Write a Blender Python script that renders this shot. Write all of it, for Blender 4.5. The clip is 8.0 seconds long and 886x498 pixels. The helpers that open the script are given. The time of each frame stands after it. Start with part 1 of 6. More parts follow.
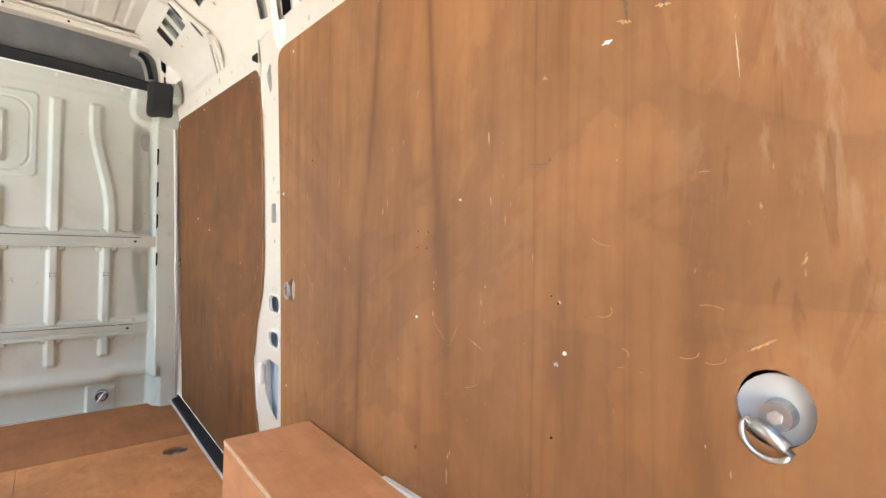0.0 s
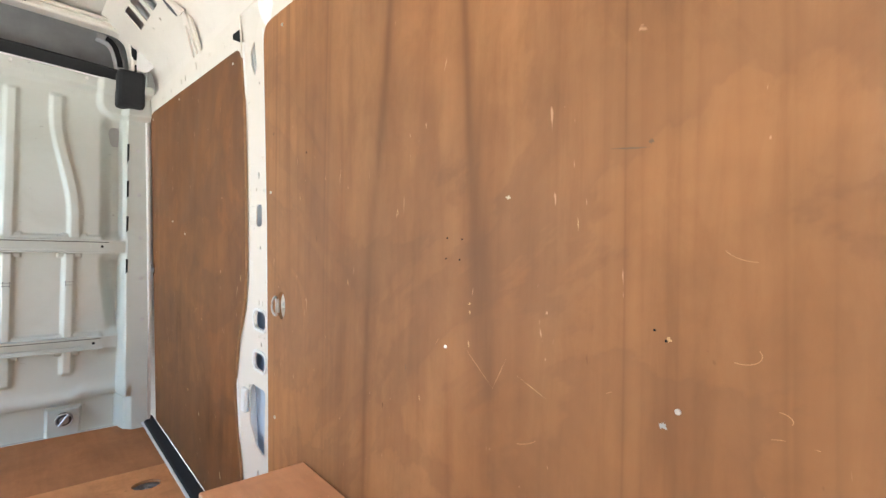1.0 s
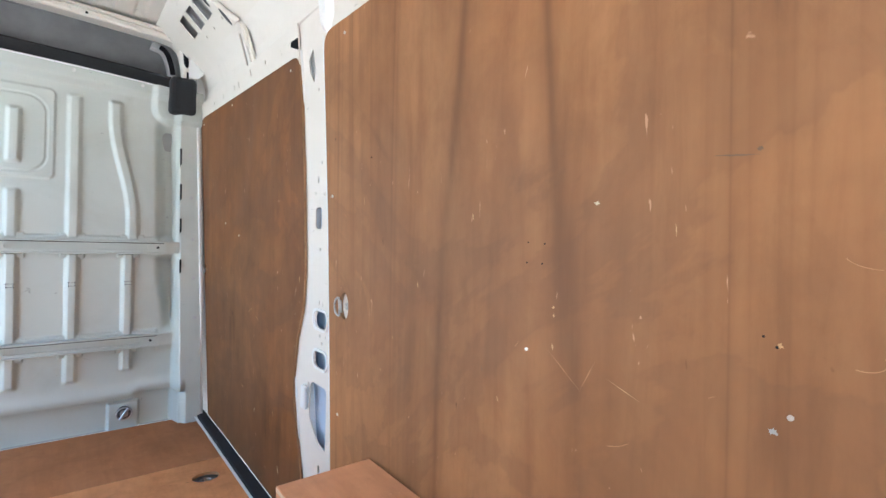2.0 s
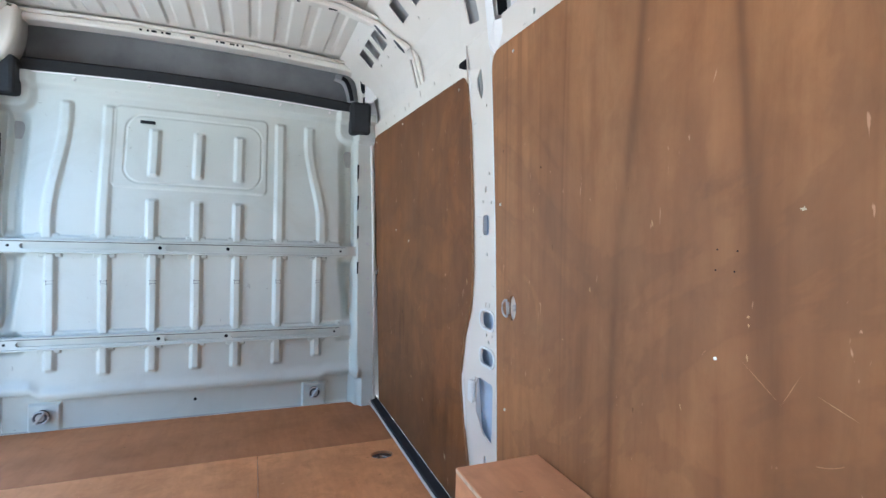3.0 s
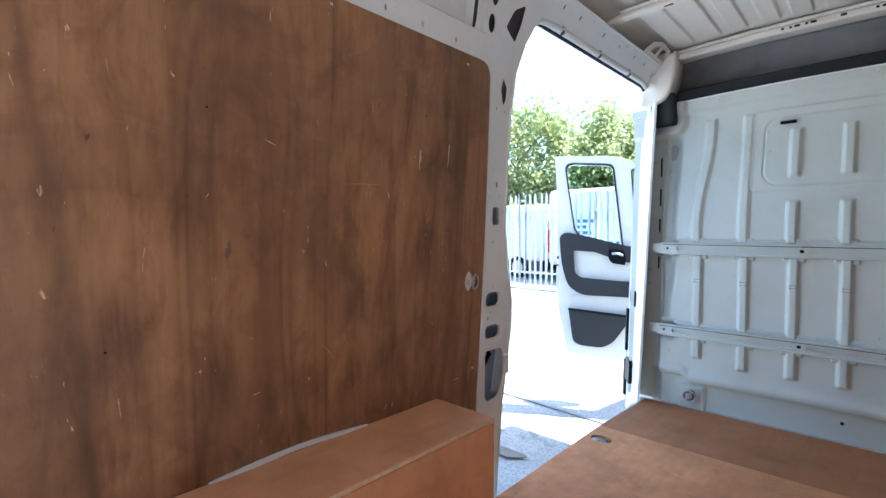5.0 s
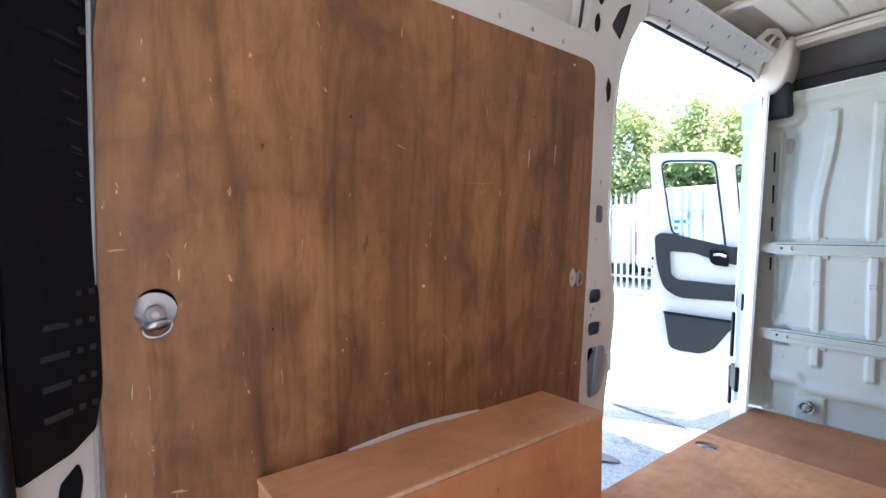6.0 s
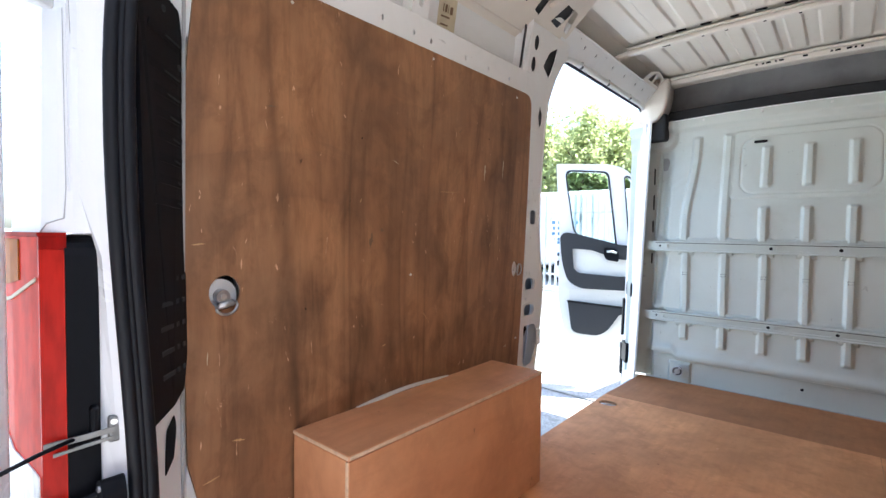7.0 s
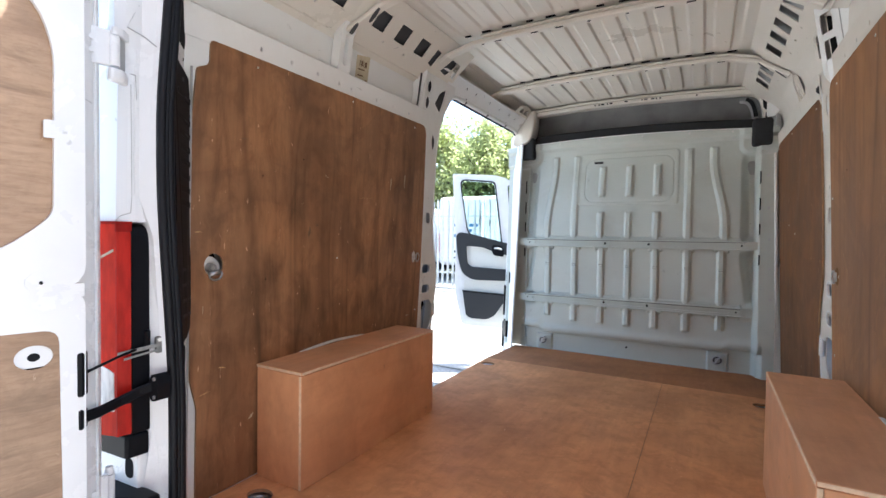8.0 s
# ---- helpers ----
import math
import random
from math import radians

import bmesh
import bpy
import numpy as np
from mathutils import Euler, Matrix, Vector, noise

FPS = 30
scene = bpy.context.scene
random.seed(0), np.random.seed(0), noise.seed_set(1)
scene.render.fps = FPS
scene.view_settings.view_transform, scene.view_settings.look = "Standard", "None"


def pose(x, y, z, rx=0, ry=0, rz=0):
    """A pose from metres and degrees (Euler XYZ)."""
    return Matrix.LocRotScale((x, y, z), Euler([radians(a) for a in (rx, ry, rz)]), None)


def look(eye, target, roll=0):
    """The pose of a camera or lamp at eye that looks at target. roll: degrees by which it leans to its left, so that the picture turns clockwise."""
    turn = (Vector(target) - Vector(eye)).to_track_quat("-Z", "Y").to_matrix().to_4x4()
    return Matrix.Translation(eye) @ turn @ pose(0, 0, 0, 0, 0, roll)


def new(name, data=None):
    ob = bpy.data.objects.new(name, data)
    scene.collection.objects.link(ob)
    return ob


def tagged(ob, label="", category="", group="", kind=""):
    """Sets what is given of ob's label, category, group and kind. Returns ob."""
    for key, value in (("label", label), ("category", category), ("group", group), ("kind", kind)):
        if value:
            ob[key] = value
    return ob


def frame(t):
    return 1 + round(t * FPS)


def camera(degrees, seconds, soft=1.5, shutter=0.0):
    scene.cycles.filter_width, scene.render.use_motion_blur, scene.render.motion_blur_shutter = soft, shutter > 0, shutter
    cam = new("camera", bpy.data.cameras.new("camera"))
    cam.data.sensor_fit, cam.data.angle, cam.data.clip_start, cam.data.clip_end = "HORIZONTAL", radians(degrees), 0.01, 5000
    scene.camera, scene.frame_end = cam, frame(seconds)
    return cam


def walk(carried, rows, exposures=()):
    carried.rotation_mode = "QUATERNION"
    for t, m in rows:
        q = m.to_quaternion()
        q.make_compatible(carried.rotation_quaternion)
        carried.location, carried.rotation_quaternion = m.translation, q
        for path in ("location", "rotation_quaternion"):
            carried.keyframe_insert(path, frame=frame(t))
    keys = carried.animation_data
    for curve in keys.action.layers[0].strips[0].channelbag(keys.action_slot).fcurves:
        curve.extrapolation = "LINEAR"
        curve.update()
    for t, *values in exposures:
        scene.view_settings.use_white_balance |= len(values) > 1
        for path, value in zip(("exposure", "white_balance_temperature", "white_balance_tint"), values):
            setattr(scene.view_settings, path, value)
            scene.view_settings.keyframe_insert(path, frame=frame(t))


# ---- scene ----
cam = camera(86.1, 8.0)
PATH = [
    (0, (0.343, 0.096, 0.906), (1.625, 1.63, 0.865), 2.6),
    (0.5, (0.406, 0.241, 0.91), (1.724, 1.744, 0.878), 2.6),
    (1, (0.409, 0.295, 0.914), (1.739, 1.788, 0.881), 2.4),
    (1.2, (0.402, 0.308, 0.917), (1.731, 1.802, 0.886), 2.5),
    (2.3, (0.304, 0.342, 0.92), (1.463, 1.971, 0.875), 2.2),
    (2.5, (0.288, 0.341, 0.916), (1.356, 2.032, 0.874), 2.3),
    (3, (0.243, 0.317, 0.925), (0.985, 2.174, 0.872), 1.9),
    (3.5, (0.195, 0.302, 0.919), (0.368, 2.293, 0.861), 1.7),
    (4, (0.145, 0.281, 0.923), (-0.259, 2.238, 0.853), 1.1),
    (4.5, (0.105, 0.276, 0.913), (-0.798, 2.059, 0.837), 0.7),
    (5, (0.082, 0.248, 0.912), (-1.271, 1.719, 0.836), 0.2),
    (5.2, (0.075, 0.238, 0.911), (-1.415, 1.569, 0.833), 0.1),
    (6.3, (0.069, 0.04, 0.894), (-1.505, 1.272, 0.825), 0.2),
    (6.5, (0.072, -0.039, 0.9), (-1.44, 1.267, 0.825), 0.4),
    (7, (0.131, -0.232, 0.898), (-1.159, 1.295, 0.824), 0.7),
    (7.5, (0.297, -0.461, 0.878), (-0.789, 1.218, 0.817), 0.8),
    (8, (0.483, -0.723, 0.864), (-0.487, 1.025, 0.808), 0.8),
]
walk(cam, [(t, look(eye, target, roll)) for t, eye, target, roll in PATH], [(0.0, 3.45, 6550, 6), (0.5, 3.50, 6450, 6), (1.2, 3.42, 6000, 5), (2.5, 3.2, 5300, 5), (3.0, 3.0, 5200, 4), (3.5, 2.6, 5350, 5), (4.0, 2.10, 5250, 5), (4.5, 2.10, 5150, 5), (5.2, 2.48, 5300, 6), (6.5, 2.70, 5550, 7), (8.0, 2.27, 5850, 7)])

# ---------------------------------------------------------------- world, sun, exposure
SUN_ELEV, SUN_AZ = radians(61), radians(40)
TO_SUN = Vector((math.cos(SUN_ELEV) * math.cos(SUN_AZ), math.cos(SUN_ELEV) * math.sin(SUN_AZ), math.sin(SUN_ELEV)))
world = bpy.data.worlds.new("sky")
scene.world = world
world.use_nodes = True
wn = world.node_tree.nodes
sky = wn.new("ShaderNodeTexSky")
sky.sky_type = 'NISHITA'
sky.sun_disc = False
sky.sun_elevation = SUN_ELEV
sky.sun_rotation = radians(90) - SUN_AZ
sky.air_density, sky.dust_density, sky.ozone_density = 1.2, 2.5, 0.8
wn["Background"].inputs["Strength"].default_value = 0.125
world.node_tree.links.new(sky.outputs[0], wn["Background"].inputs[0])
sun_data = bpy.data.lights.new("sun", 'SUN')
sun_data.energy, sun_data.angle, sun_data.color = 5.0, radians(0.6), (1.0, 0.95, 0.88)
sun = new("sun", sun_data)
sun.rotation_mode = 'QUATERNION'
sun.rotation_quaternion = TO_SUN.to_track_quat('Z', 'Y')


# ---------------------------------------------------------------- materials
class Mat:
    """A node material with a Principled shader and a few helpers."""

    def __init__(self, name, rough=0.5, metal=0.0, spec=0.5):
        self.m = bpy.data.materials.new(name)
        self.m.use_nodes = True
        self.t = self.m.node_tree
        self.b = self.t.nodes["Principled BSDF"]
        self.b.inputs["Roughness"].default_value = rough
        self.b.inputs["Metallic"].default_value = metal
        self.b.inputs["Specular IOR Level"].default_value = spec
        self.coord = None

    def node(self, kind, **values):
        n = self.t.nodes.new(kind)
        for k, v in values.items():
            n.inputs[k.replace("_", " ")].default_value = v
        return n

    def link(self, a, b):
        self.t.links.new(a, b)

    def pos(self, scale=(1, 1, 1), shift=0.0):
        if self.coord is None:
            self.coord = self.t.nodes.new("ShaderNodeTexCoord")
        mp = self.t.nodes.new("ShaderNodeMapping")
        mp.inputs["Scale"].default_value = scale
        mp.inputs["Location"].default_value = (shift, shift * 1.7, shift * 0.6)
        self.link(self.coord.outputs["Object"], mp.inputs["Vector"])
        return mp.outputs[0]

    def noise(self, scale, detail=4.0, stretch=(1, 1, 1), rough=0.55, distort=0.0, shift=0.0):
        n = self.node("ShaderNodeTexNoise", Scale=scale, Detail=detail, Roughness=rough, Distortion=distort)
        self.link(self.pos(stretch, shift), n.inputs["Vector"])
        return n.outputs["Fac"]

    def ramp(self, fac, stops):
        r = self.t.nodes.new("ShaderNodeValToRGB")
        el = r.color_ramp.elements
        while len(el) < len(stops):
            el.new(0.5)
        for e, (p, c) in zip(el, stops):
            e.position, e.color = p, (*c, 1) if len(c) == 3 else c
        self.link(fac, r.inputs[0])
        return r.outputs[0]

    def grey(self, fac, a, b, lo=0.0, hi=1.0):
        return self.ramp(fac, [(lo, (a, a, a)), (hi, (b, b, b))])

    def mix(self, fac, a, b, kind='MIX'):
        n = self.t.nodes.new("ShaderNodeMix")
        n.data_type, n.blend_type = 'RGBA', kind
        for s, v in ((n.inputs[0], fac), (n.inputs[6], a), (n.inputs[7], b)):
            if isinstance(v, (int, float)):
                s.default_value = v
            elif isinstance(v, tuple):
                s.default_value = (*v, 1)
            else:
                self.link(v, s)
        return n.outputs[2]

    def base(self, c):
        if isinstance(c, tuple):
            self.b.inputs["Base Color"].default_value = (*c, 1)
        else:
            self.link(c, self.b.inputs["Base Color"])
        return self

    def rough(self, fac):
        self.link(fac, self.b.inputs["Roughness"])
        return self

    def bump(self, fac, strength=0.2, distance=0.002):
        n = self.node("ShaderNodeBump", Strength=strength, Distance=distance)
        self.link(fac, n.inputs["Height"])
        self.link(n.outputs[0], self.b.inputs["Normal"])
        return self


def plywood(name, light, mid, dark, grain, blotch=0.5, scratch=0.5, rough=(0.32, 0.5), lines=0.6, rings=9.0, per_board=0.0, fibre=(34, 0.42), drift=(0, 0.0), streak=0.6, scuffs=None, mottled=0.30, stains=(), gloss=0.5, tide=0.0):
    """Varnished rotary-cut plywood: contour-like growth lines, fine grain, cloudy stains, scuffs and nicks. grain: stretch of the coordinates, small along the grain."""
    k = Mat(name, 0.4, 0.0, gloss)
    field = k.noise(1.25, 3.0, grain, 0.45, 0.7)
    mul = k.node("ShaderNodeMath")
    mul.operation = 'MULTIPLY'
    k.link(field, mul.inputs[0])
    mul.inputs[1].default_value = rings
    if drift[1]:
        axes = k.t.nodes.new("ShaderNodeSeparateXYZ")
        k.link(k.pos(), axes.inputs[0])
        add = k.node("ShaderNodeMath")
        add.operation = 'MULTIPLY_ADD'
        k.link(axes.outputs[drift[0]], add.inputs[0])
        add.inputs[1].default_value = drift[1]
        k.link(mul.outputs[0], add.inputs[2])
        mul = add
    fr = k.node("ShaderNodeMath")
    fr.operation = 'FRACT'
    k.link(mul.outputs[0], fr.inputs[0])
    line = k.ramp(fr.outputs[0], [(0.0, (0.30,) * 3), (0.05, (0.9,) * 3), (0.11, (0.42,) * 3), (0.32, (0.10,) * 3), (0.80, (0.0,) * 3), (1.0, (0.30,) * 3)])
    again = k.node("ShaderNodeMath")
    again.operation = 'MULTIPLY_ADD'
    k.link(mul.outputs[0], again.inputs[0])
    again.inputs[1].default_value, again.inputs[2].default_value = 2.37, 0.31
    fr2 = k.node("ShaderNodeMath")
    fr2.operation = 'FRACT'
    k.link(again.outputs[0], fr2.inputs[0])
    line = k.mix(0.36, line, k.ramp(fr2.outputs[0], [(0.0, (0.0,) * 3), (0.45, (0.10,) * 3), (0.80, (0.9,) * 3), (0.88, (0.25,) * 3), (1.0, (0.0,) * 3)]))
    wide = k.noise(3.1, 4, grain, 0.55, 0.4, 2.0)
    fine = k.noise(fibre[0], 5, grain, 0.65, 0.3)
    c = k.ramp(wide, [(0.30, mid), (0.47, light), (0.58, mid), (0.72, light)])
    c = k.mix(k.grey(fine, 0.0, fibre[1], 0.42, 0.75), c, dark)
    fade = k.grey(k.noise(1.7, 3, (1, 1, 0.5), 0.5, 0.2, 12.0), 0.25 * lines, lines, 0.35, 0.62)
    c = k.mix(k.mix(1.0, line, fade, 'MULTIPLY'), c, tuple(v * 0.50 for v in dark))
    cloud = k.noise(2.3, 6, (1, 1, 0.75), 0.62, 0.4, 9.0)
    c = k.mix(k.grey(cloud, 0.0, blotch, 0.40, 0.66), c, tuple(0.45 * v + 0.012 for v in dark))
    drip = k.noise(13, 6, tuple(max(v, 0.11) for v in grain), 0.68, 0.8, 27.0)
    c = k.mix(k.grey(drip, 0.0, streak, 0.52, 0.70), c, tuple(v * 0.42 for v in dark))
    mist = k.noise(1.9, 6, (1, 1, 0.6), 0.66, 0.9, 17.0)
    c = k.mix(k.grey(mist, 0.0, 0.42, 0.50, 0.74), c, tuple(0.72 * v + q for v, q in zip(light, (0.125, 0.088, 0.052))))
    mottle = k.noise(11, 8, (1, 1, 0.6), 0.7, 0.5, 41.0)
    c = k.mix(k.grey(mottle, 0.0, mottled, 0.48, 0.66), c, tuple(v * 0.75 for v in dark))
    if tide:
        mark = k.noise(1.5, 6, (1, 1, 1.15), 0.58, 0.9, 71.0)
        c = k.mix(k.ramp(mark, [(0.44, (0.0,) * 3), (0.50, (0.35 * tide,) * 3), (0.515, (tide,) * 3), (0.60, (0.55 * tide,) * 3)]), c, tuple(0.55 * v + 0.016 for v in dark))
    if scuffs:
        axes = k.t.nodes.new("ShaderNodeVectorMath")
        axes.operation = 'DISTANCE'
        k.link(k.pos((0.0, 1.0 / scuffs[2], 1.0 / scuffs[3])), axes.inputs[0])
        axes.inputs[1].default_value = (0.0, scuffs[0] / scuffs[2], scuffs[1] / scuffs[3])
        worn = k.mix(1.0, k.grey(axes.outputs["Value"], 1.0, 0.0, 0.35, 1.0), k.grey(k.noise(12, 7, (1, 1, 0.38), 0.66, 1.1, 3.0), 0.0, 0.42, 0.49, 0.58), 'MULTIPLY')
        c = k.mix(worn, c, tuple(0.55 * v + q for v, q in zip(light, (0.22, 0.18, 0.13))))
        gouge = k.mix(1.0, k.grey(axes.outputs["Value"], 1.0, 0.0, 0.4, 1.0), k.grey(k.noise(24, 5, (1, 1, 0.25), 0.6, 1.4, 51.0), 0.0, 0.35, 0.60, 0.66), 'MULTIPLY')
        c = k.mix(gouge, c, tuple(v * 0.5 for v in dark))
    for sy, sz, ry, rz in stains:
        far = k.t.nodes.new("ShaderNodeVectorMath")
        far.operation = 'DISTANCE'
        k.link(k.pos((0.0, 1.0 / ry, 1.0 / rz)), far.inputs[0])
        far.inputs[1].default_value = (0.0, sy / ry, sz / rz)
        spot = k.mix(1.0, k.grey(far.outputs["Value"], 1.0, 0.0, 0.2, 1.0), k.grey(k.noise(13, 7, (1, 1, 0.20), 0.66, 0.3, 60.0 + sy), 0.08, 0.72, 0.42, 0.64), 'MULTIPLY')
        c = k.mix(spot, c, tuple(v * 0.38 for v in dark))
    nick = k.noise(46, 3, (1, 1, 0.30), 0.5, 1.6, 21.0)
    c = k.mix(k.grey(nick, 0.0, scratch, 0.715, 0.75), c, tuple(min(1, v * 1.3 + 0.13) for v in light))
    pit = k.noise(33, 2, (1, 1, 0.6), 0.5, 0.4, 33.0)
    c = k.mix(k.grey(pit, 0.0, 0.7, 0.765, 0.79), c, tuple(v * 0.3 for v in dark))
    if per_board:
        info = k.t.nodes.new("ShaderNodeObjectInfo")
        c = k.mix(k.grey(info.outputs["Random"], 0.0, per_board), c, dark)
    k.base(c)
    k.rough(k.grey(mist, rough[0], rough[1], 0.35, 0.7))
    k.bump(fine, 0.12, 0.001)
    return k.m


def painted(name, colour, rough=0.35, dirt=0.35, scale=3.0):
    """Sprayed body paint with faint dirt, dust and scuffs."""
    k = Mat(name, rough)
    soot = k.noise(scale, 6, (1, 1, 1), 0.65, 0.6)
    c = k.mix(k.grey(soot, 0.0, dirt, 0.5, 0.8), colour, tuple(v * q for v, q in zip(colour, (0.62, 0.58, 0.5))))
    scuff = k.noise(38, 3, (1, 0.35, 1), 0.5, 1.0, 5.0)
    c = k.mix(k.grey(scuff, 0.0, 0.55, 0.715, 0.755), c, tuple(v * 0.5 for v in colour))
    k.base(c)
    k.rough(k.grey(soot, rough - 0.02, rough + 0.08, 0.3, 0.8))
    k.bump(k.noise(6, 3), 0.08, 0.004)
    return k.m


def plain(name, colour, rough=0.5, metal=0.0, vary=0.25, scale=30, spec=0.5):
    k = Mat(name, rough, metal, spec)
    n = k.noise(scale, 4)
    k.base(k.mix(k.grey(n, 0.0, vary, 0.4, 0.7), colour, tuple(v * 0.5 for v in colour)))
    k.bump(n, 0.06, 0.001)
    return k.m


WALL_PLY = plywood("wall_plywood", (0.415, 0.197, 0.078), (0.345, 0.155, 0.059), (0.225, 0.096, 0.037), (1, 1, 0.085), 0.48, 0.6, (0.48, 0.64), lines=0.80, rings=11.0, fibre=(60, 0.26), drift=(1, 5.0), streak=0.22, gloss=0.3, scuffs=(0.23, 0.99, 0.13, 0.26), mottled=0.26, tide=0.30)
LEFT_PLY = plywood("worn_wall_plywood", (0.425, 0.214, 0.100), (0.352, 0.170, 0.077), (0.165, 0.077, 0.037), (1, 1, 0.12), 0.55, 0.9, (0.48, 0.62), lines=1.0, rings=14.0, fibre=(70, 0.36), drift=(1, 2.5), streak=0.5, mottled=0.50, tide=0.26, gloss=0.35, stains=((0.57, 0.98, 0.07, 0.13), (0.42, 0.66, 0.12, 0.16), (0.47, 0.74, 0.10, 0.10), (1.22, 0.86, 0.10, 0.18), (0.46, 0.50, 0.14, 0.10), (1.00, 0.55, 0.25, 0.10), (1.30, 1.2, 0.10, 0.30), (0.36, 0.95, 0.08, 0.10), (0.62, 0.62, 0.14, 0.12)))
FLOOR_PLY = plywood("floor_plywood", (0.82, 0.392, 0.172), (0.77, 0.355, 0.152), (0.50, 0.210, 0.082), (1, 0.16, 1), 0.50, 0.5, (0.58, 0.76), 0.10, 5.0, 0.22, streak=0.08, mottled=0.46, gloss=0.15)
BOX_PLY = plywood("box_plywood", (0.76, 0.390, 0.200), (0.71, 0.352, 0.175), (0.52, 0.240, 0.108), (1, 0.12, 0.5), 0.34, 0.22, (0.42, 0.55), 0.10, 5.0, streak=0.06, mottled=0.22, gloss=0.45)
DOOR_PLY = plywood("door_plywood", (0.43, 0.285, 0.18), (0.375, 0.24, 0.15), (0.235, 0.14, 0.08), (1, 0.07, 1), 0.3, 0.5, (0.45, 0.6), 0.45, 9.0, 0.0, (85, 0.75))
# Floor plywood darkened: the sloping front board's shade is in the colour.
SHADED_FLOOR = plywood("shaded_floor_plywood", (0.48, 0.208, 0.086), (0.44, 0.186, 0.074), (0.31, 0.120, 0.046), (1, 0.10, 1), 0.40, 0.2, (0.60, 0.75), 0.10, 5.0, streak=0.05, mottled=0.25, gloss=0.18)
# Darkened copy of the wall plywood: shade put into the colour, plus stains.
SHADED_FRONT_PLY = plywood("shaded_front_plywood", (0.250, 0.104, 0.034), (0.212, 0.085, 0.027), (0.132, 0.050, 0.016), (1, 1, 0.085), 0.55, 0.9, (0.48, 0.62), lines=0.45, rings=6.0, fibre=(60, 0.15), drift=(1, 4.5), streak=0.18, mottled=0.4, tide=0.35, gloss=0.22, stains=((2.45, 0.5, 0.3, 0.2), (1.95, 0.25, 0.2, 0.2)))
WALL_EDGE = plain("aged_plywood_edge", (0.30, 0.17, 0.085), 0.7, 0, 0.5, 60)
PLY_EDGE = plain("plywood_edge", (0.74, 0.55, 0.37), 0.7, 0, 0.5, 60)
FLOOR_EDGE = plain("worn_floor_edge", (0.40, 0.21, 0.10), 0.7, 0, 0.5, 60)
WHITE = painted("white_paint", (0.785, 0.80, 0.795), 0.34, 0.22)
# White paint with the warm bounced light put into its colour.
BOUNCE_WHITE = painted("bounce_tinted_white", (0.735, 0.700, 0.640), 0.36, 0.22)
# Grey-white bulkhead paint, taken darker to hold some shade in the colour.
SHADED_GREY_WHITE = painted("shaded_bulkhead_paint", (0.525, 0.560, 0.525), 0.33, 0.40, 2.5)
ROOF_WHITE = painted("roof_paint", (0.72, 0.685, 0.615), 0.28, 0.14, 1.4)
OUT_WHITE = painted("outer_paint", (0.72, 0.725, 0.735), 0.25, 0.14)
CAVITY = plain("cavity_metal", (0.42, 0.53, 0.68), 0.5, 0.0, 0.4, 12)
# Dark grey that paints the shade inside holes; also the weld marks.
SHADE_WELD_GREY = plain("shade_weld_grey", (0.075, 0.078, 0.085), 0.7, 0.0, 0.4, 12)
BLACK_FOAM = plain("black_foam", (0.018, 0.020, 0.023), 0.9, 0, 0.4, 80)
BLACK_PLASTIC = plain("black_plastic", (0.0045, 0.005, 0.007), 0.5, 0, 0.3, 90, 0.13)
DARK_TRIM = plain("door_trim_plastic", (0.017, 0.019, 0.023), 0.6, 0, 0.3, 120)
HEAD_SEAL = plain("blue_black_rubber", (0.012, 0.014, 0.030), 0.6, 0, 0.3, 60, 0.25)
# Black rubber, tinted blue to put the sky's reflection into the colour.
RUBBER = plain("black_rubber", (0.005, 0.006, 0.009), 0.55, 0, 0.3, 60, 0.25)
STEEL = plain("zinc_steel", (0.55, 0.56, 0.57), 0.35, 0.9, 0.5, 40)
DULL_STEEL = plain("dull_steel", (0.25, 0.25, 0.24), 0.6, 0.6, 0.5, 40)
SCREW = plain("screw_head", (0.72, 0.72, 0.70), 0.4, 0.8, 0.4, 60)
# Near-black; sheets for holes and slots take their inner shade from it.
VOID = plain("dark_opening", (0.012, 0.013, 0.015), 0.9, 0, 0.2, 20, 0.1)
SHELF_GREY = plain("overhead_grey", (0.37, 0.375, 0.37), 0.75, 0, 0.5, 6)
TRIM_GREY = painted("door_inner_trim", (0.66, 0.66, 0.63), 0.5, 0.1)
PAPER = plain("label_paper", (0.58, 0.51, 0.36), 0.8, 0, 0.25, 40)
INK = plain("label_ink", (0.17, 0.105, 0.060), 0.8, 0, 0.2, 40)
GALV = plain("galvanised_fence", (0.55, 0.57, 0.58), 0.55, 0.25, 0.35, 8)
DARK_FENCE = plain("dark_fence_paint", (0.05, 0.06, 0.075), 0.5, 0, 0.4, 8)
BARK = plain("bark", (0.11, 0.08, 0.055), 0.9, 0, 0.6, 14)
SCUFF = plain("rubbed_varnish", (0.45, 0.228, 0.098), 0.6, 0, 0.5, 120)
CHIP = plain("bare_wood_chip", (0.55, 0.34, 0.16), 0.8, 0, 0.5, 90)


def glassy(name, colour, rough=0.02):
    k = Mat(name, rough)
    k.base(colour)
    k.b.inputs["Transmission Weight"].default_value = 1.0
    k.b.inputs["IOR"].default_value = 1.02
    return k.m


DOOR_GLASS = glassy("tinted_glass", (0.80, 0.95, 0.94))


def lamp_lens(name, colour):
    k = Mat(name, 0.2, 0.0, 0.06)
    w = k.noise(60, 3, (1, 1, 0.25))
    k.base(k.mix(k.grey(w, 0.0, 0.55, 0.4, 0.65), colour, tuple(v * 0.5 for v in colour)))
    return k.m


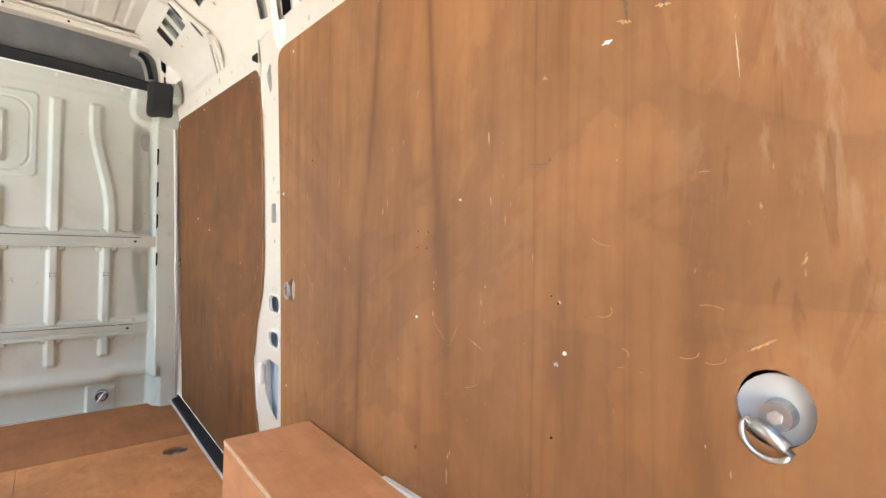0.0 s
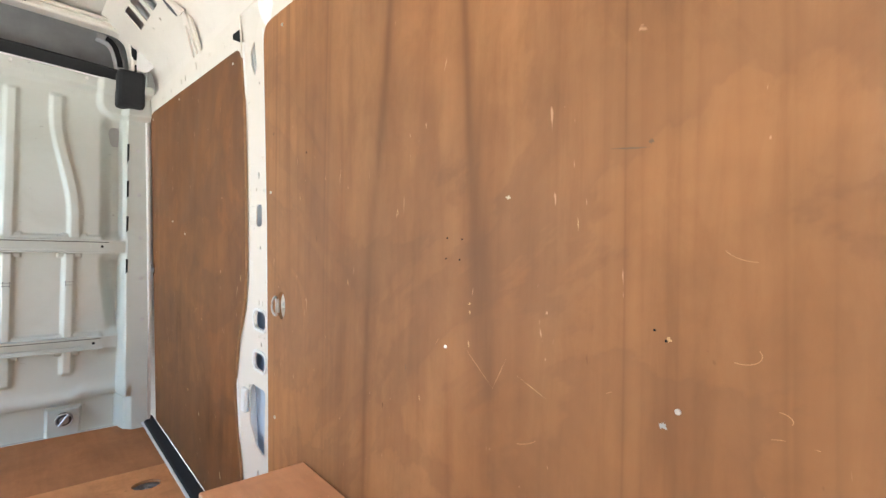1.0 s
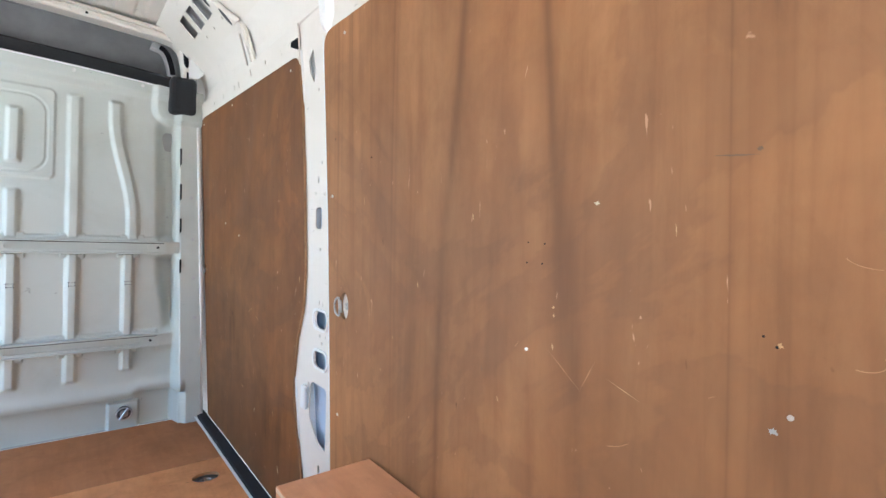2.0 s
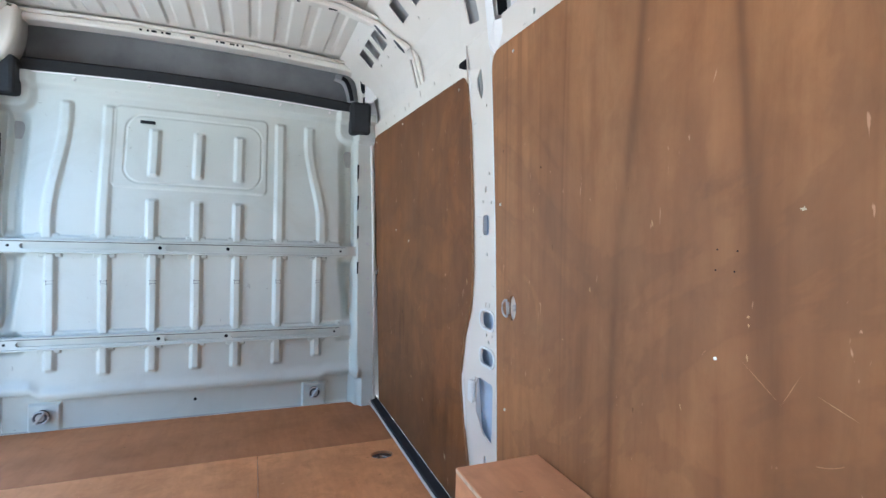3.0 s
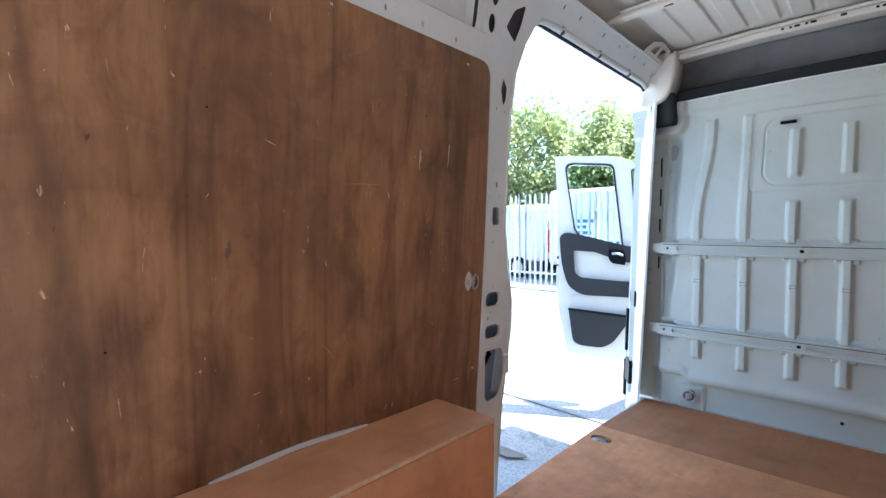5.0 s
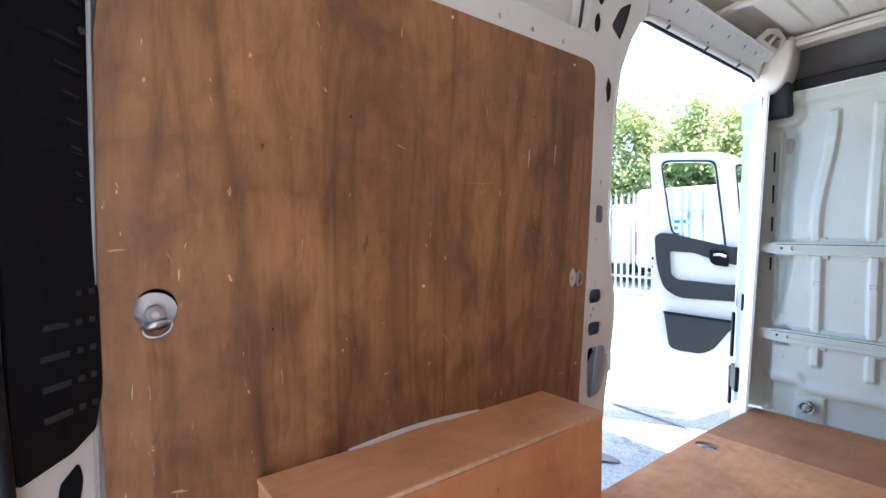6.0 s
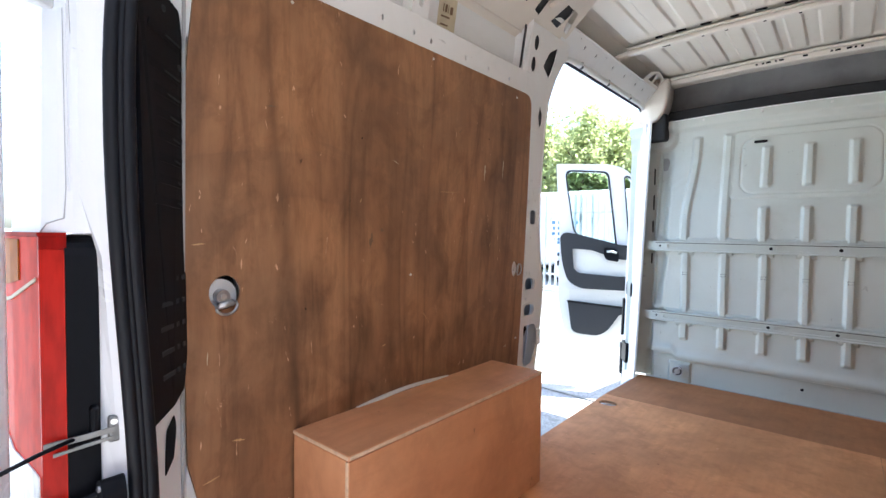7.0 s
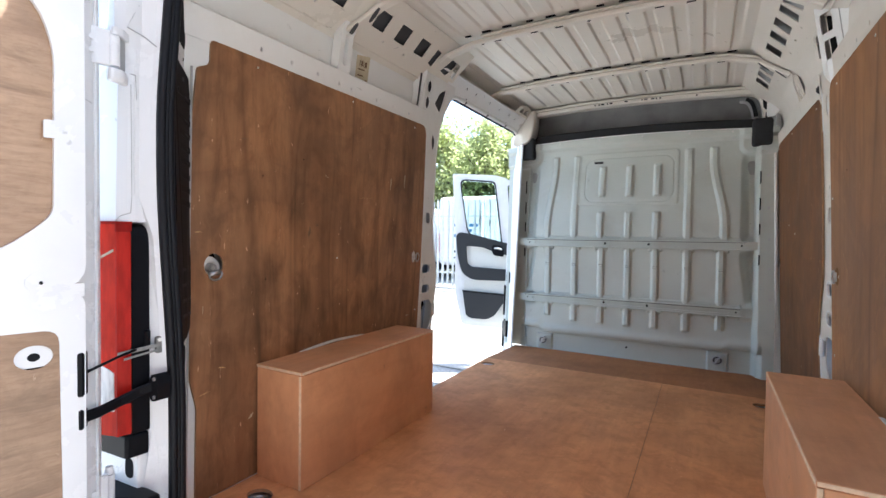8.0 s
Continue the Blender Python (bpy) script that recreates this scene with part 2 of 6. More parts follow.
RED_LENS = lamp_lens("red_lens", (0.50, 0.022, 0.010))
SIDE_RED = lamp_lens("side_red_lens", (0.42, 0.016, 0.010))
DEEP_RED = lamp_lens("deep_red_lens", (0.26, 0.006, 0.004))
AMBER_LENS = lamp_lens("amber_lens", (0.30, 0.085, 0.010))
CLEAR_LENS = lamp_lens("clear_lens", (0.80, 0.78, 0.74))


def concrete():
    k = Mat("yard_concrete", 0.85)
    a = k.noise(0.5, 6, (1, 1, 1), 0.6, 0.4)
    b = k.noise(55, 5, (1, 1, 1), 0.7)
    c = k.ramp(a, [(0.3, (0.34, 0.328, 0.305)), (0.5, (0.44, 0.427, 0.40)), (0.7, (0.50, 0.486, 0.457))])
    c = k.mix(k.grey(b, 0.0, 0.75, 0.42, 0.66), c, (0.17, 0.165, 0.155))
    s = k.noise(2.3, 5, (1, 1, 1), 0.6, 1.0, 4.0)
    c = k.mix(k.grey(s, 0.0, 0.6, 0.60, 0.66), c, (0.14, 0.135, 0.13))
    k.base(c)
    k.bump(b, 0.5, 0.01)
    return k.m


CONCRETE = concrete()


def leafy(name, a, b):
    k = Mat(name, 0.55)
    r = k.t.nodes.new("ShaderNodeNewGeometry")
    k.base(k.ramp(r.outputs["Random Per Island"], [(0.0, a), (0.6, b), (1.0, tuple(v * 1.5 for v in b))]))
    tr = k.t.nodes.new("ShaderNodeBsdfTranslucent")
    tr.inputs[0].default_value = (*[v * 2.2 for v in b], 1)
    mx = k.t.nodes.new("ShaderNodeMixShader")
    mx.inputs[0].default_value = 0.5
    out = k.t.nodes["Material Output"]
    k.link(k.b.outputs[0], mx.inputs[1])
    k.link(tr.outputs[0], mx.inputs[2])
    k.link(mx.outputs[0], out.inputs[0])
    return k.m


LEAVES = leafy("leaves", (0.085, 0.110, 0.042), (0.22, 0.245, 0.105))


# ---------------------------------------------------------------- mesh helpers
def link_mesh(name, me, mats, parent=None, label="", smooth=False):
    for m in (mats if isinstance(mats, (list, tuple)) else [mats]):
        me.materials.append(m)
    if smooth:
        me.polygons.foreach_set("use_smooth", [True] * len(me.polygons))
    ob = new(name, me)
    if parent is not None:
        ob.parent = parent
    if label:
        ob["label"] = label
    return ob


def part(name, bm, mats, parent=None, label="", smooth=False, recalc=True):
    if recalc:
        bmesh.ops.recalc_face_normals(bm, faces=bm.faces)
    me = bpy.data.meshes.new(name)
    bm.to_mesh(me)
    bm.free()
    return link_mesh(name, me, mats, parent, label, smooth)


def thing(name, label, category, group="", kind=""):
    return tagged(new(name), label, category, group, kind)


def structure(name, label, category="van body"):
    return tagged(new(name), label, category, "", "structure")


def bx(bm, x, y, z, bev=0.0, seg=1, m=None, mi=0):
    """A box, its edges bevelled, added to bm; m moves it."""
    t = bmesh.new()
    bmesh.ops.create_cube(t, size=1)
    for v in t.verts:
        v.co = Vector((x[0] + (v.co.x + .5) * (x[1] - x[0]), y[0] + (v.co.y + .5) * (y[1] - y[0]), z[0] + (v.co.z + .5) * (z[1] - z[0])))
    if bev:
        bmesh.ops.bevel(t, geom=t.edges[:], offset=bev, segments=seg, affect='EDGES', profile=0.5)
    if m is not None:
        bmesh.ops.transform(t, matrix=m, verts=t.verts)
    for f in t.faces:
        f.material_index = mi
    me = bpy.data.meshes.new("tmp")
    t.to_mesh(me)
    t.free()
    bm.from_mesh(me)
    bpy.data.meshes.remove(me)
    return bm


def box(x, y, z, bev=0.0, seg=1, m=None):
    return bx(bmesh.new(), x, y, z, bev, seg, m)


def cyl(bm, a, b, r, n=16, r2=None):
    a, b = Vector(a), Vector(b)
    q = (b - a).to_track_quat('Z', 'Y').to_matrix().to_4x4()
    m = Matrix.Translation((a + b) / 2) @ q
    bmesh.ops.create_cone(bm, cap_ends=True, segments=n, radius1=r, radius2=r if r2 is None else r2, depth=(b - a).length, matrix=m)
    return bm


def tube(bm, pts, r, n=8, closed=False):
    """A round bar along pts."""
    pts = [Vector(p) for p in pts]
    rings, k = [], len(pts)
    for i, p in enumerate(pts):
        a = pts[(i - 1) % k] if closed or i else p
        b = pts[(i + 1) % k] if closed or i < k - 1 else p
        q = (b - a).to_track_quat('Z', 'Y')
        rr = r[i] if isinstance(r, (list, tuple)) else r
        rings.append([bm.verts.new(p + q @ Vector((rr * math.cos(t), rr * math.sin(t), 0))) for t in (2 * math.pi * j / n for j in range(n))])
    for i in range(k if closed else k - 1):
        s, t = rings[i], rings[(i + 1) % k]
        off = 0
        if closed and i == k - 1:
            off = min(range(n), key=lambda o: sum((s[j].co - t[(j + o) % n].co).length for j in range(n)))
        for j in range(n):
            bm.faces.new((s[j], s[(j + 1) % n], t[(j + 1 + off) % n], t[(j + off) % n]))
    if not closed:
        bm.faces.new(rings[0]), bm.faces.new(rings[-1])
    return bm


def sweep(bm, pts, wide, w, h, bev=0.0):
    """A flat bar along pts; wide: the direction of its width w, h its other size."""
    pts, wide = [Vector(p) for p in pts], Vector(wide).normalized()
    rings = []
    for i, p in enumerate(pts):
        a, b = pts[max(i - 1, 0)], pts[min(i + 1, len(pts) - 1)]
        n = (b - a).normalized().cross(wide).normalized()
        c = min(bev, h / 2.01, w / 2.01)
        prof = [(-w / 2, -h / 2 + c), (-w / 2 + c, -h / 2), (w / 2 - c, -h / 2), (w / 2, -h / 2 + c),
                (w / 2, h / 2 - c), (w / 2 - c, h / 2), (-w / 2 + c, h / 2), (-w / 2, h / 2 - c)] if c else \
               [(-w / 2, -h / 2), (w / 2, -h / 2), (w / 2, h / 2), (-w / 2, h / 2)]
        rings.append([bm.verts.new(p + wide * u + n * v) for u, v in prof])
    k = len(rings[0])
    for s, t in zip(rings, rings[1:]):
        for j in range(k):
            bm.faces.new((s[j], s[(j + 1) % k], t[(j + 1) % k], t[j]))
    bm.faces.new(rings[0]), bm.faces.new(rings[-1])
    return bm


def rrect(a0, a1, b0, b1, r, n=4):
    """A rectangle with round corners as a loop of points."""
    pts = []
    for ca, cb, t0 in ((a1 - r, b1 - r, 0), (a0 + r, b1 - r, 90), (a0 + r, b0 + r, 180), (a1 - r, b0 + r, 270)):
        pts += [(ca + r * math.cos(radians(t0 + 90 * i / n)), cb + r * math.sin(radians(t0 + 90 * i / n))) for i in range(n + 1)]
    return pts


def ell(a, b, ra, rb, n=20):
    return [(a + ra * math.cos(2 * math.pi * i / n), b + rb * math.sin(2 * math.pi * i / n)) for i in range(n)]


def fillet(pts, r, n=4):
    """The polygon pts with each corner rounded by about r (a number, or one per corner)."""
    out, k = [], len(pts)
    for i in range(k):
        rr = r[i] if isinstance(r, (list, tuple)) else r
        p, a, b = Vector(pts[i]), Vector(pts[i - 1]), Vector(pts[(i + 1) % k])
        if rr <= 0:
            out.append(tuple(p))
            continue
        rr = min(rr, (a - p).length * 0.48, (b - p).length * 0.48)
        s, e = p + (a - p).normalized() * rr, p + (b - p).normalized() * rr
        for j in range(n + 1):
            t = j / n
            out.append(tuple(s * (1 - t) ** 2 + p * 2 * t * (1 - t) + e * t * t))
    return out


def sheet(bm, outline, holes, place, depth, rim=1):
    """A plate with holes: place(a, b, d) sets a point of the outline, d deep, in the world. Cut edges take material slot rim."""
    from mathutils import geometry
    loops = [outline] + list(holes)
    vs, es = [], []
    for lp in loops:
        o = len(vs)
        vs += [Vector(p) for p in lp]
        es += [(o + i, o + (i + 1) % len(lp)) for i in range(len(lp))]
    v2, _, faces, *_ = geometry.delaunay_2d_cdt(vs, es, [], 1, 1e-6)

    def within(p, lp):
        odd = False
        for (ax, ay), (bx_, by) in zip(lp, lp[1:] + lp[:1]):
            if (ay > p[1]) != (by > p[1]) and p[0] < ax + (bx_ - ax) * (p[1] - ay) / (by - ay):
                odd = not odd
        return odd
    mids = [[sum(v2[i][k] for i in f) / len(f) for k in (0, 1)] for f in faces]
    faces = [f for f, m in zip(faces, mids) if within(m, list(outline)) and not any(within(m, list(h)) for h in holes)]
    for d in (0.0, depth):
        w = [bm.verts.new(place(p.x, p.y, d)) for p in v2]
        for f in faces:
            bm.faces.new([w[i] for i in f])
    for lp in loops:
        a = [bm.verts.new(place(p[0], p[1], 0.0)) for p in lp]
        b = [bm.verts.new(place(p[0], p[1], depth)) for p in lp]
        for i in range(len(lp)):
            j = (i + 1) % len(lp)
            bm.faces.new((a[i], a[j], b[j], b[i])).material_index = rim
    bmesh.ops.remove_doubles(bm, verts=bm.verts, dist=1e-5)
    return bm


def grid(name, us, vs, fun, mats, parent=None, label="", keep=None):
    """A smooth sheet over the grid us x vs; fun gives x, y, z as arrays."""
    U, V = np.meshgrid(us, vs)
    x, y, z = fun(U, V)
    co = np.stack([x, y, z], -1).reshape(-1, 3)
    nu, nv = len(us), len(vs)
    i, j = np.meshgrid(np.arange(nu - 1), np.arange(nv - 1))
    a = (j * nu + i).ravel()
    q = np.stack([a, a + 1, a + 1 + nu, a + nu], -1)
    if keep is not None:
        q = q[keep((U[:-1, :-1] + U[1:, 1:]).ravel() / 2, (V[:-1, :-1] + V[1:, 1:]).ravel() / 2)]
    me = bpy.data.meshes.new(name)
    me.from_pydata(co.tolist(), [], q.tolist())
    me.update()
    return link_mesh(name, me, mats, parent, label, True)


def ss(t):
    t = np.clip(t, 0, 1)
    return t * t * (3 - 2 * t)


CX = -0.018                      # the van's middle plane


def WX(z):
    """Half width of the lining at the height z."""
    return 0.912 - 0.026 * z


def on_wall(s, off=0.0):
    return lambda y, z, d: Vector((s * (WX(z) + off + d), y, z))


def WP(z):
    """Half width of the pressed steel posts, which lean in above the belt."""
    return WX(z) if z < 1.47 else 0.874 - 0.15 * (z - 1.47)


def on_post(s, off=0.0):
    return lambda y, z, d: Vector((s * (WP(z) + off + d), y, z))


# ---------------------------------------------------------------- floor
floor = structure("floor", "orange-brown plywood van floor with worn seams", "floor")
part("underfloor", box((-0.90, 0.90), (0.02, 3.00), (-0.10, -0.034), 0.004), WHITE, floor)


def flat(x, y, d):
    return Vector((x, y, -d))


FLOOR_RINGS = [(-0.795, 2.234), (0.763, 2.233), (-0.785, 0.338)]


def floor_board(x0, x1, y0, y1, proud=0.0):
    holes = [ell(a, b, 0.046, 0.036, 22) for a, b in FLOOR_RINGS if x0 < a < x1 and y0 < b < y1]
    part("floor_board", sheet(bmesh.new(), [(x0, y0), (x1, y0), (x1, y1), (x0, y1)], holes, lambda x, y, d: flat(x, y, d - proud), 0.012), [FLOOR_PLY, FLOOR_EDGE], floor)


part("floor_board", sheet(bmesh.new(), [(-0.862, 2.3725), (0.858, 2.3725), (0.858, 2.965), (-0.862, 2.965)], [], lambda x, y, d: Vector((x, y, -d - 0.040 * (y - 2.3725))), 0.012), [SHADED_FLOOR, FLOOR_EDGE], floor, "plywood floor board with shade in its colour")
floor_board(-0.862, -0.3000, -0.03, 2.3705)
floor_board(-0.2998, 0.2746, -0.03, 2.3705, 0.0012)
floor_board(0.2760, 0.858, -0.03, 2.3705)
floor_board(-0.908, -0.8625, -0.03, 1.46)
floor_board(0.8585, 0.908, -0.03, 1.44)
part("sill_strip", box((0.848, 0.858), (1.60, 2.90), (0.001, 0.0045), 0.001), WHITE, floor, "thin white metal edging")
part("side_gap_strip", box((0.862, 0.905), (1.45, 2.93), (-0.012, 0.010), 0.003), BLACK_FOAM, floor, "black foam strip beside the floor")

for a, b in FLOOR_RINGS:
    t = thing("floor_lashing_ring", "grey steel lashing ring sunk in a round floor cut-out", "lashing ring", "lashing rings in the floor")
    part("cup", cyl(bmesh.new(), (a, b, -0.0335), (a, b, -0.0315), 0.055, 24), CAVITY, t)
    part("ring", tube(bmesh.new(), [(a + 0.026 * math.cos(k * 0.5236), b + 0.022 * math.sin(k * 0.5236), -0.018) for k in range(12)], 0.004, 8, True), STEEL, t, smooth=True)
    part("bracket", box((a - 0.006, a + 0.006), (b - 0.03, b + 0.03), (-0.031, -0.014), 0.002), STEEL, t)

# ---------------------------------------------------------------- bulkhead
RIBS = [-0.612, -0.405, -0.207, -0.018, 0.166, 0.367, 0.572]


def bend(pts, r, n=5):
    """An open line of points with its corners rounded."""
    p = [Vector(q) for q in pts]
    out = [p[0]]
    for a, b, c in zip(p, p[1:], p[2:]):
        u, v = b + (a - b).normalized() * min(r, (a - b).length / 2), b + (c - b).normalized() * min(r, (c - b).length / 2)
        out += [u.lerp(b, i / n).lerp(b.lerp(v, i / n), i / n) for i in range(n + 1)]
    return [tuple(q) for q in out + [p[-1]]]


def rib(x, Z, xc, z0, z1, w=0.052, h=0.018, flare0=False, flare1=False):
    """A pressed bead from z0 to z1: an added height."""
    half = 0.46 * w
    tab = flare0 * (1 - ss((Z - z0 - 0.016) / 0.005)) + flare1 * (1 - ss((z1 - 0.016 - Z) / 0.005))
    far = np.abs(x - xc)
    across = np.maximum(1 - ss((far - 0.42 * half) / (0.85 * half)), 0.6 * np.minimum(tab, 1) * (1 - ss((far - half - 0.016) / 0.005)))
    end0, end1 = (0.006 if flare0 else 0.022), (0.006 if flare1 else 0.022)
    return h * across * ss((Z - z0) / end0 + 0.5) * ss((z1 - Z) / end1 + 0.5)


def rbox(x, Z, x0, x1, z0, z1, r):
    """Signed distance to a round-cornered rectangle."""
    qx, qz = np.abs(x - (x0 + x1) / 2) - (x1 - x0) / 2 + r, np.abs(Z - (z0 + z1) / 2) - (z1 - z0) / 2 + r
    return np.hypot(np.maximum(qx, 0), np.maximum(qz, 0)) + np.minimum(np.maximum(qx, qz), 0) - r


def bulkhead_y(X, Z):
    x = X - CX
    y = 2.975 + 0.095 * ss((Z - 0.90) / 0.62)
    # the dished middle rises to the side flanges
    flange = np.where(x > 0, 2.868 + 0.10 * Z, 3.022 + 0.032 * Z)
    far = np.abs(x)
    bridge = sum(np.exp(-((Z - zc) / 0.050) ** 4) for zc in (0.822, 0.382))
    gutter = ss((far - 0.690 - 0.03 * ss((0.75 - Z) / 0.3)) / 0.06) * (1 - ss((far - 0.772) / 0.012)) * ss((Z - 0.40) / 0.10) * (1 - ss((Z - 1.36) / 0.10))
    y = y + (flange - y) * ss((far - 0.772) / 0.030) + 0.055 * gutter * (1 - 0.85 * bridge)
    # waist patches beside the rails
    for zc in (0.822, 0.382):
        patch = np.exp(-((Z - zc) / 0.045) ** 4) * ss((np.abs(x) - 0.68) / 0.03)
        y = y + 0.35 * (flange + 0.012 - y) * patch * (np.abs(x) < 0.80)
    # foot band under a ledge
    zl = 0.105 + 0.03 * ss((-x - 0.62) / 0.05) + 0.02 * ss((x - 0.60) / 0.05)
    inside = 1 - ss((np.abs(x) - 0.80) / 0.03)
    boss = np.maximum(1 - ss((np.abs(X + 0.634) - 0.055) / 0.012), 1 - ss((np.abs(X - 0.568) - 0.055) / 0.012)) * (1 - ss((Z - 0.088) / 0.012))
    y = y + 0.030 * (1 - ss((Z - zl) / 0.013)) * inside - 0.022 * boss
    y = y - 0.016 * np.exp(-((Z - zl - 0.035) / 0.03) ** 2) * inside
    h = 0
    for i, xc in enumerate(RIBS):
        h = h + rib(X, Z, xc, 0.414, 0.792, flare0=True, flare1=True)
        bottom = 0.222 + (0.028 if i in (0, 6) else 0)
        h = h + rib(X, Z, xc, bottom, 0.352, flare1=True)
    for xc in (-0.405 - 0.01, 0.367):
        h = h + rib(X, Z, xc, 0.860, 1.50, 0.056, 0.014, flare0=True)
    for xc in RIBS[2:5]:
        xo = 0.2 + (xc - 0.2) * 1.03
        h = h + rib(X, Z, xo, 0.860, 1.055, flare0=True) + rib(X, Z, xo, 1.175, 1.405)
    for xb, xt in ((-0.625, -0.585), (0.588, 0.52)):
        xc = xb + (xt - xb) * ss((Z - 0.95) / 0.47)
        h = h + rib(X, Z, xc, 0.860, 1.50, 0.056, 0.016, flare0=True)
    d = rbox(X, Z, -0.398, 0.305, 1.105, 1.515, 0.03)
    h = h + 0.007 * (1 - ss((d + 0.012) / 0.012))
    d = rbox(X, Z, -0.345, 0.272, 1.135, 1.472, 0.075)
    h = h - 0.004 * (1 - ss((np.abs(d) - 0.002) / 0.006))
    # ledges over the two rails
    for zr in (0.824, 0.384):
        h = np.maximum(h, 0.011 * ss((Z - zr - 0.022) / 0.006) * (1 - ss((Z - zr - 0.044) / 0.006)) * (1 - ss((far - 0.70) / 0.02)))
    # top lip and the stepped corners
    h = h + 0.026 * ss((Z - 1.535) / 0.03)
    d = rbox(np.abs(x), Z, 0.705, 1.2, 1.455, 2.0, 0.05)
    h = h + 0.030 * (1 - ss(d / 0.03))
    # slight hand-worn dents
    h = h + 0.0015 * np.sin(9 * X + 3 * Z) * np.sin(7 * Z - 2 * X)
    return y - h


bulkhead = structure("wall_front", "grey-white pressed steel bulkhead with ribs and two cross rails", "bulkhead")


def lip_z(x):
    """Height of the arched top edge."""
    return 1.632 - 0.025 * ((x + 0.06) / 0.76) ** 2


grid("pressed_sheet", np.linspace(-0.985, 0.872, 740), np.linspace(-0.03, 1.605, 470), lambda X, Z: (X, bulkhead_y(X, Z), Z + (lip_z(X) - 1.605) * ss((Z - 1.50) / 0.10)), SHADED_GREY_WHITE, bulkhead)
part("top_flange", sweep(bmesh.new(), [(x, 3.040, lip_z(x)) for x in np.linspace(-0.74, 0.715, 20).tolist()], (0, 1, 0), 0.022, 0.004, 0.001), WHITE, bulkhead)


def rail(x0, x1, z):
    r = part("cross_rail", box((x0, x1), (2.956, 2.976), (z - 0.027, z + 0.027), 0.003, 2), SHADED_GREY_WHITE, bulkhead)
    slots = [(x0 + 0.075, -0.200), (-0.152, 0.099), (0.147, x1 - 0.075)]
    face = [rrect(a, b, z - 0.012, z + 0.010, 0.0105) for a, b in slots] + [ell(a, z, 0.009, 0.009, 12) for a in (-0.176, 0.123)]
    part("rail_face", sheet(bmesh.new(), rrect(x0, x1, z - 0.026, z + 0.026, 0.004, 2), face, lambda x, zz, d: Vector((x, 2.9425 + d, zz)), 0.0145, 0), SHADED_GREY_WHITE, r)
    part("rail_lip", box((x0, x1), (2.934, 2.972), (z + 0.022, z + 0.030), 0.002), SHADED_GREY_WHITE, r)
    part("rail_lip", box((x0, x1), (2.936, 2.972), (z - 0.031, z - 0.023), 0.002), SHADED_GREY_WHITE, r)
    # dark strip painting the line of shade below the top lip
    part("rail_shade_line", box((x0 + 0.01, x1 - 0.01), (2.9395, 2.9425), (z + 0.0186, z + 0.0214)), VOID, r)
    for xa, xb in ((x0 - 0.05, x0 + 0.012), (x1 - 0.012, x1 + 0.055)):
        e = bmesh.new()
        sheet(e, fillet([(xa, z - 0.026), (xb, z - 0.027), (xb, z + 0.027), (xa, z + 0.026)], 0.004), [], lambda x, zz, d: Vector((x, 2.952 + d, zz)), 0.03, 0)
        part("rail_end", e, SHADED_GREY_WHITE, r)
    for xh in (-0.176, 0.123):
        part("rail_hole", cyl(bmesh.new(), (xh, 2.9500, z), (xh, 2.9580, z), 0.0095, 14), VOID, r)
    for xh in (x0 + 0.035, x1 - 0.035):
        part("rail_bolt", cyl(bmesh.new(), (xh, 2.9405, z), (xh, 2.9435, z), 0.006, 10), VOID, r)


rail(-0.79, 0.722, 0.824)
rail(-0.80, 0.70, 0.384)
for s, slots in ((1, ((1.262, 0.052), (1.09, 0.048), (0.931, 0.038), (0.734, 0.034))), (-1, ((1.273, 0.052), (1.104, 0.048), (0.947, 0.038), (0.738, 0.034)))):
    for z, h in slots:
        xs = 0.783 if s > 0 else -0.832
        yb = float(bulkhead_y(np.array([xs]), np.array([z]))[0])
        part("slot", box((xs - 0.004, xs + 0.004), (yb - 0.003, yb + 0.01), (z - h, z + h)), VOID, bulkhead)
for x, z in ((0.822, 1.285), (0.828, 1.073), (0.836, 0.869), (0.84, 0.678), (0.846, 0.484), (-0.866, 1.30), (-0.870, 1.09), (-0.874, 0.88), (-0.876, 0.62), (-0.876, 0.70)):
    yb = float(bulkhead_y(np.array([x]), np.array([z]))[0])
    part("flange_bolt", cyl(bmesh.new(), (x, yb - 0.006, z), (x, yb + 0.004, z), 0.009, 12, 0.006), STEEL, bulkhead, smooth=False)
for x, r in ((-0.017, 0.008),):
    yb = float(bulkhead_y(np.array([x]), np.array([0.054]))[0])
    part("foot_hole", cyl(bmesh.new(), (x, yb - 0.0015, 0.054), (x, yb + 0.02, 0.054), r, 14), VOID, bulkhead)
for x in (-0.55, -0.25, 0.06, 0.36, 0.62):
    part("lip_bolt", cyl(bmesh.new(), (x, 3.026, lip_z(x) - 0.020), (x, 3.05, lip_z(x) - 0.020), 0.007, 10), SCREW, bulkhead)
part("pressed_catch", box((-0.285, -0.222), (3.045, 3.060), (1.432, 1.446), 0.002), VOID, bulkhead)
for k, x in enumerate(RIBS):
    yr = float(bulkhead_y(np.array([x]), np.array([0.66]))[0])
    for xa, xb, za, zb in ((-0.016, 0.016, 0.664, 0.6655), (-0.014, 0.014, 0.650, 0.6515), (-0.012, -0.0105, 0.645, 0.670), (0.0105, 0.012, 0.645, 0.670))[:4 if k % 3 else 3]:
        part("weld_mark", box((x + xa, x + xb), (yr - 0.0008, yr + 0.003), (za, zb)), SHADE_WELD_GREY, bulkhead)
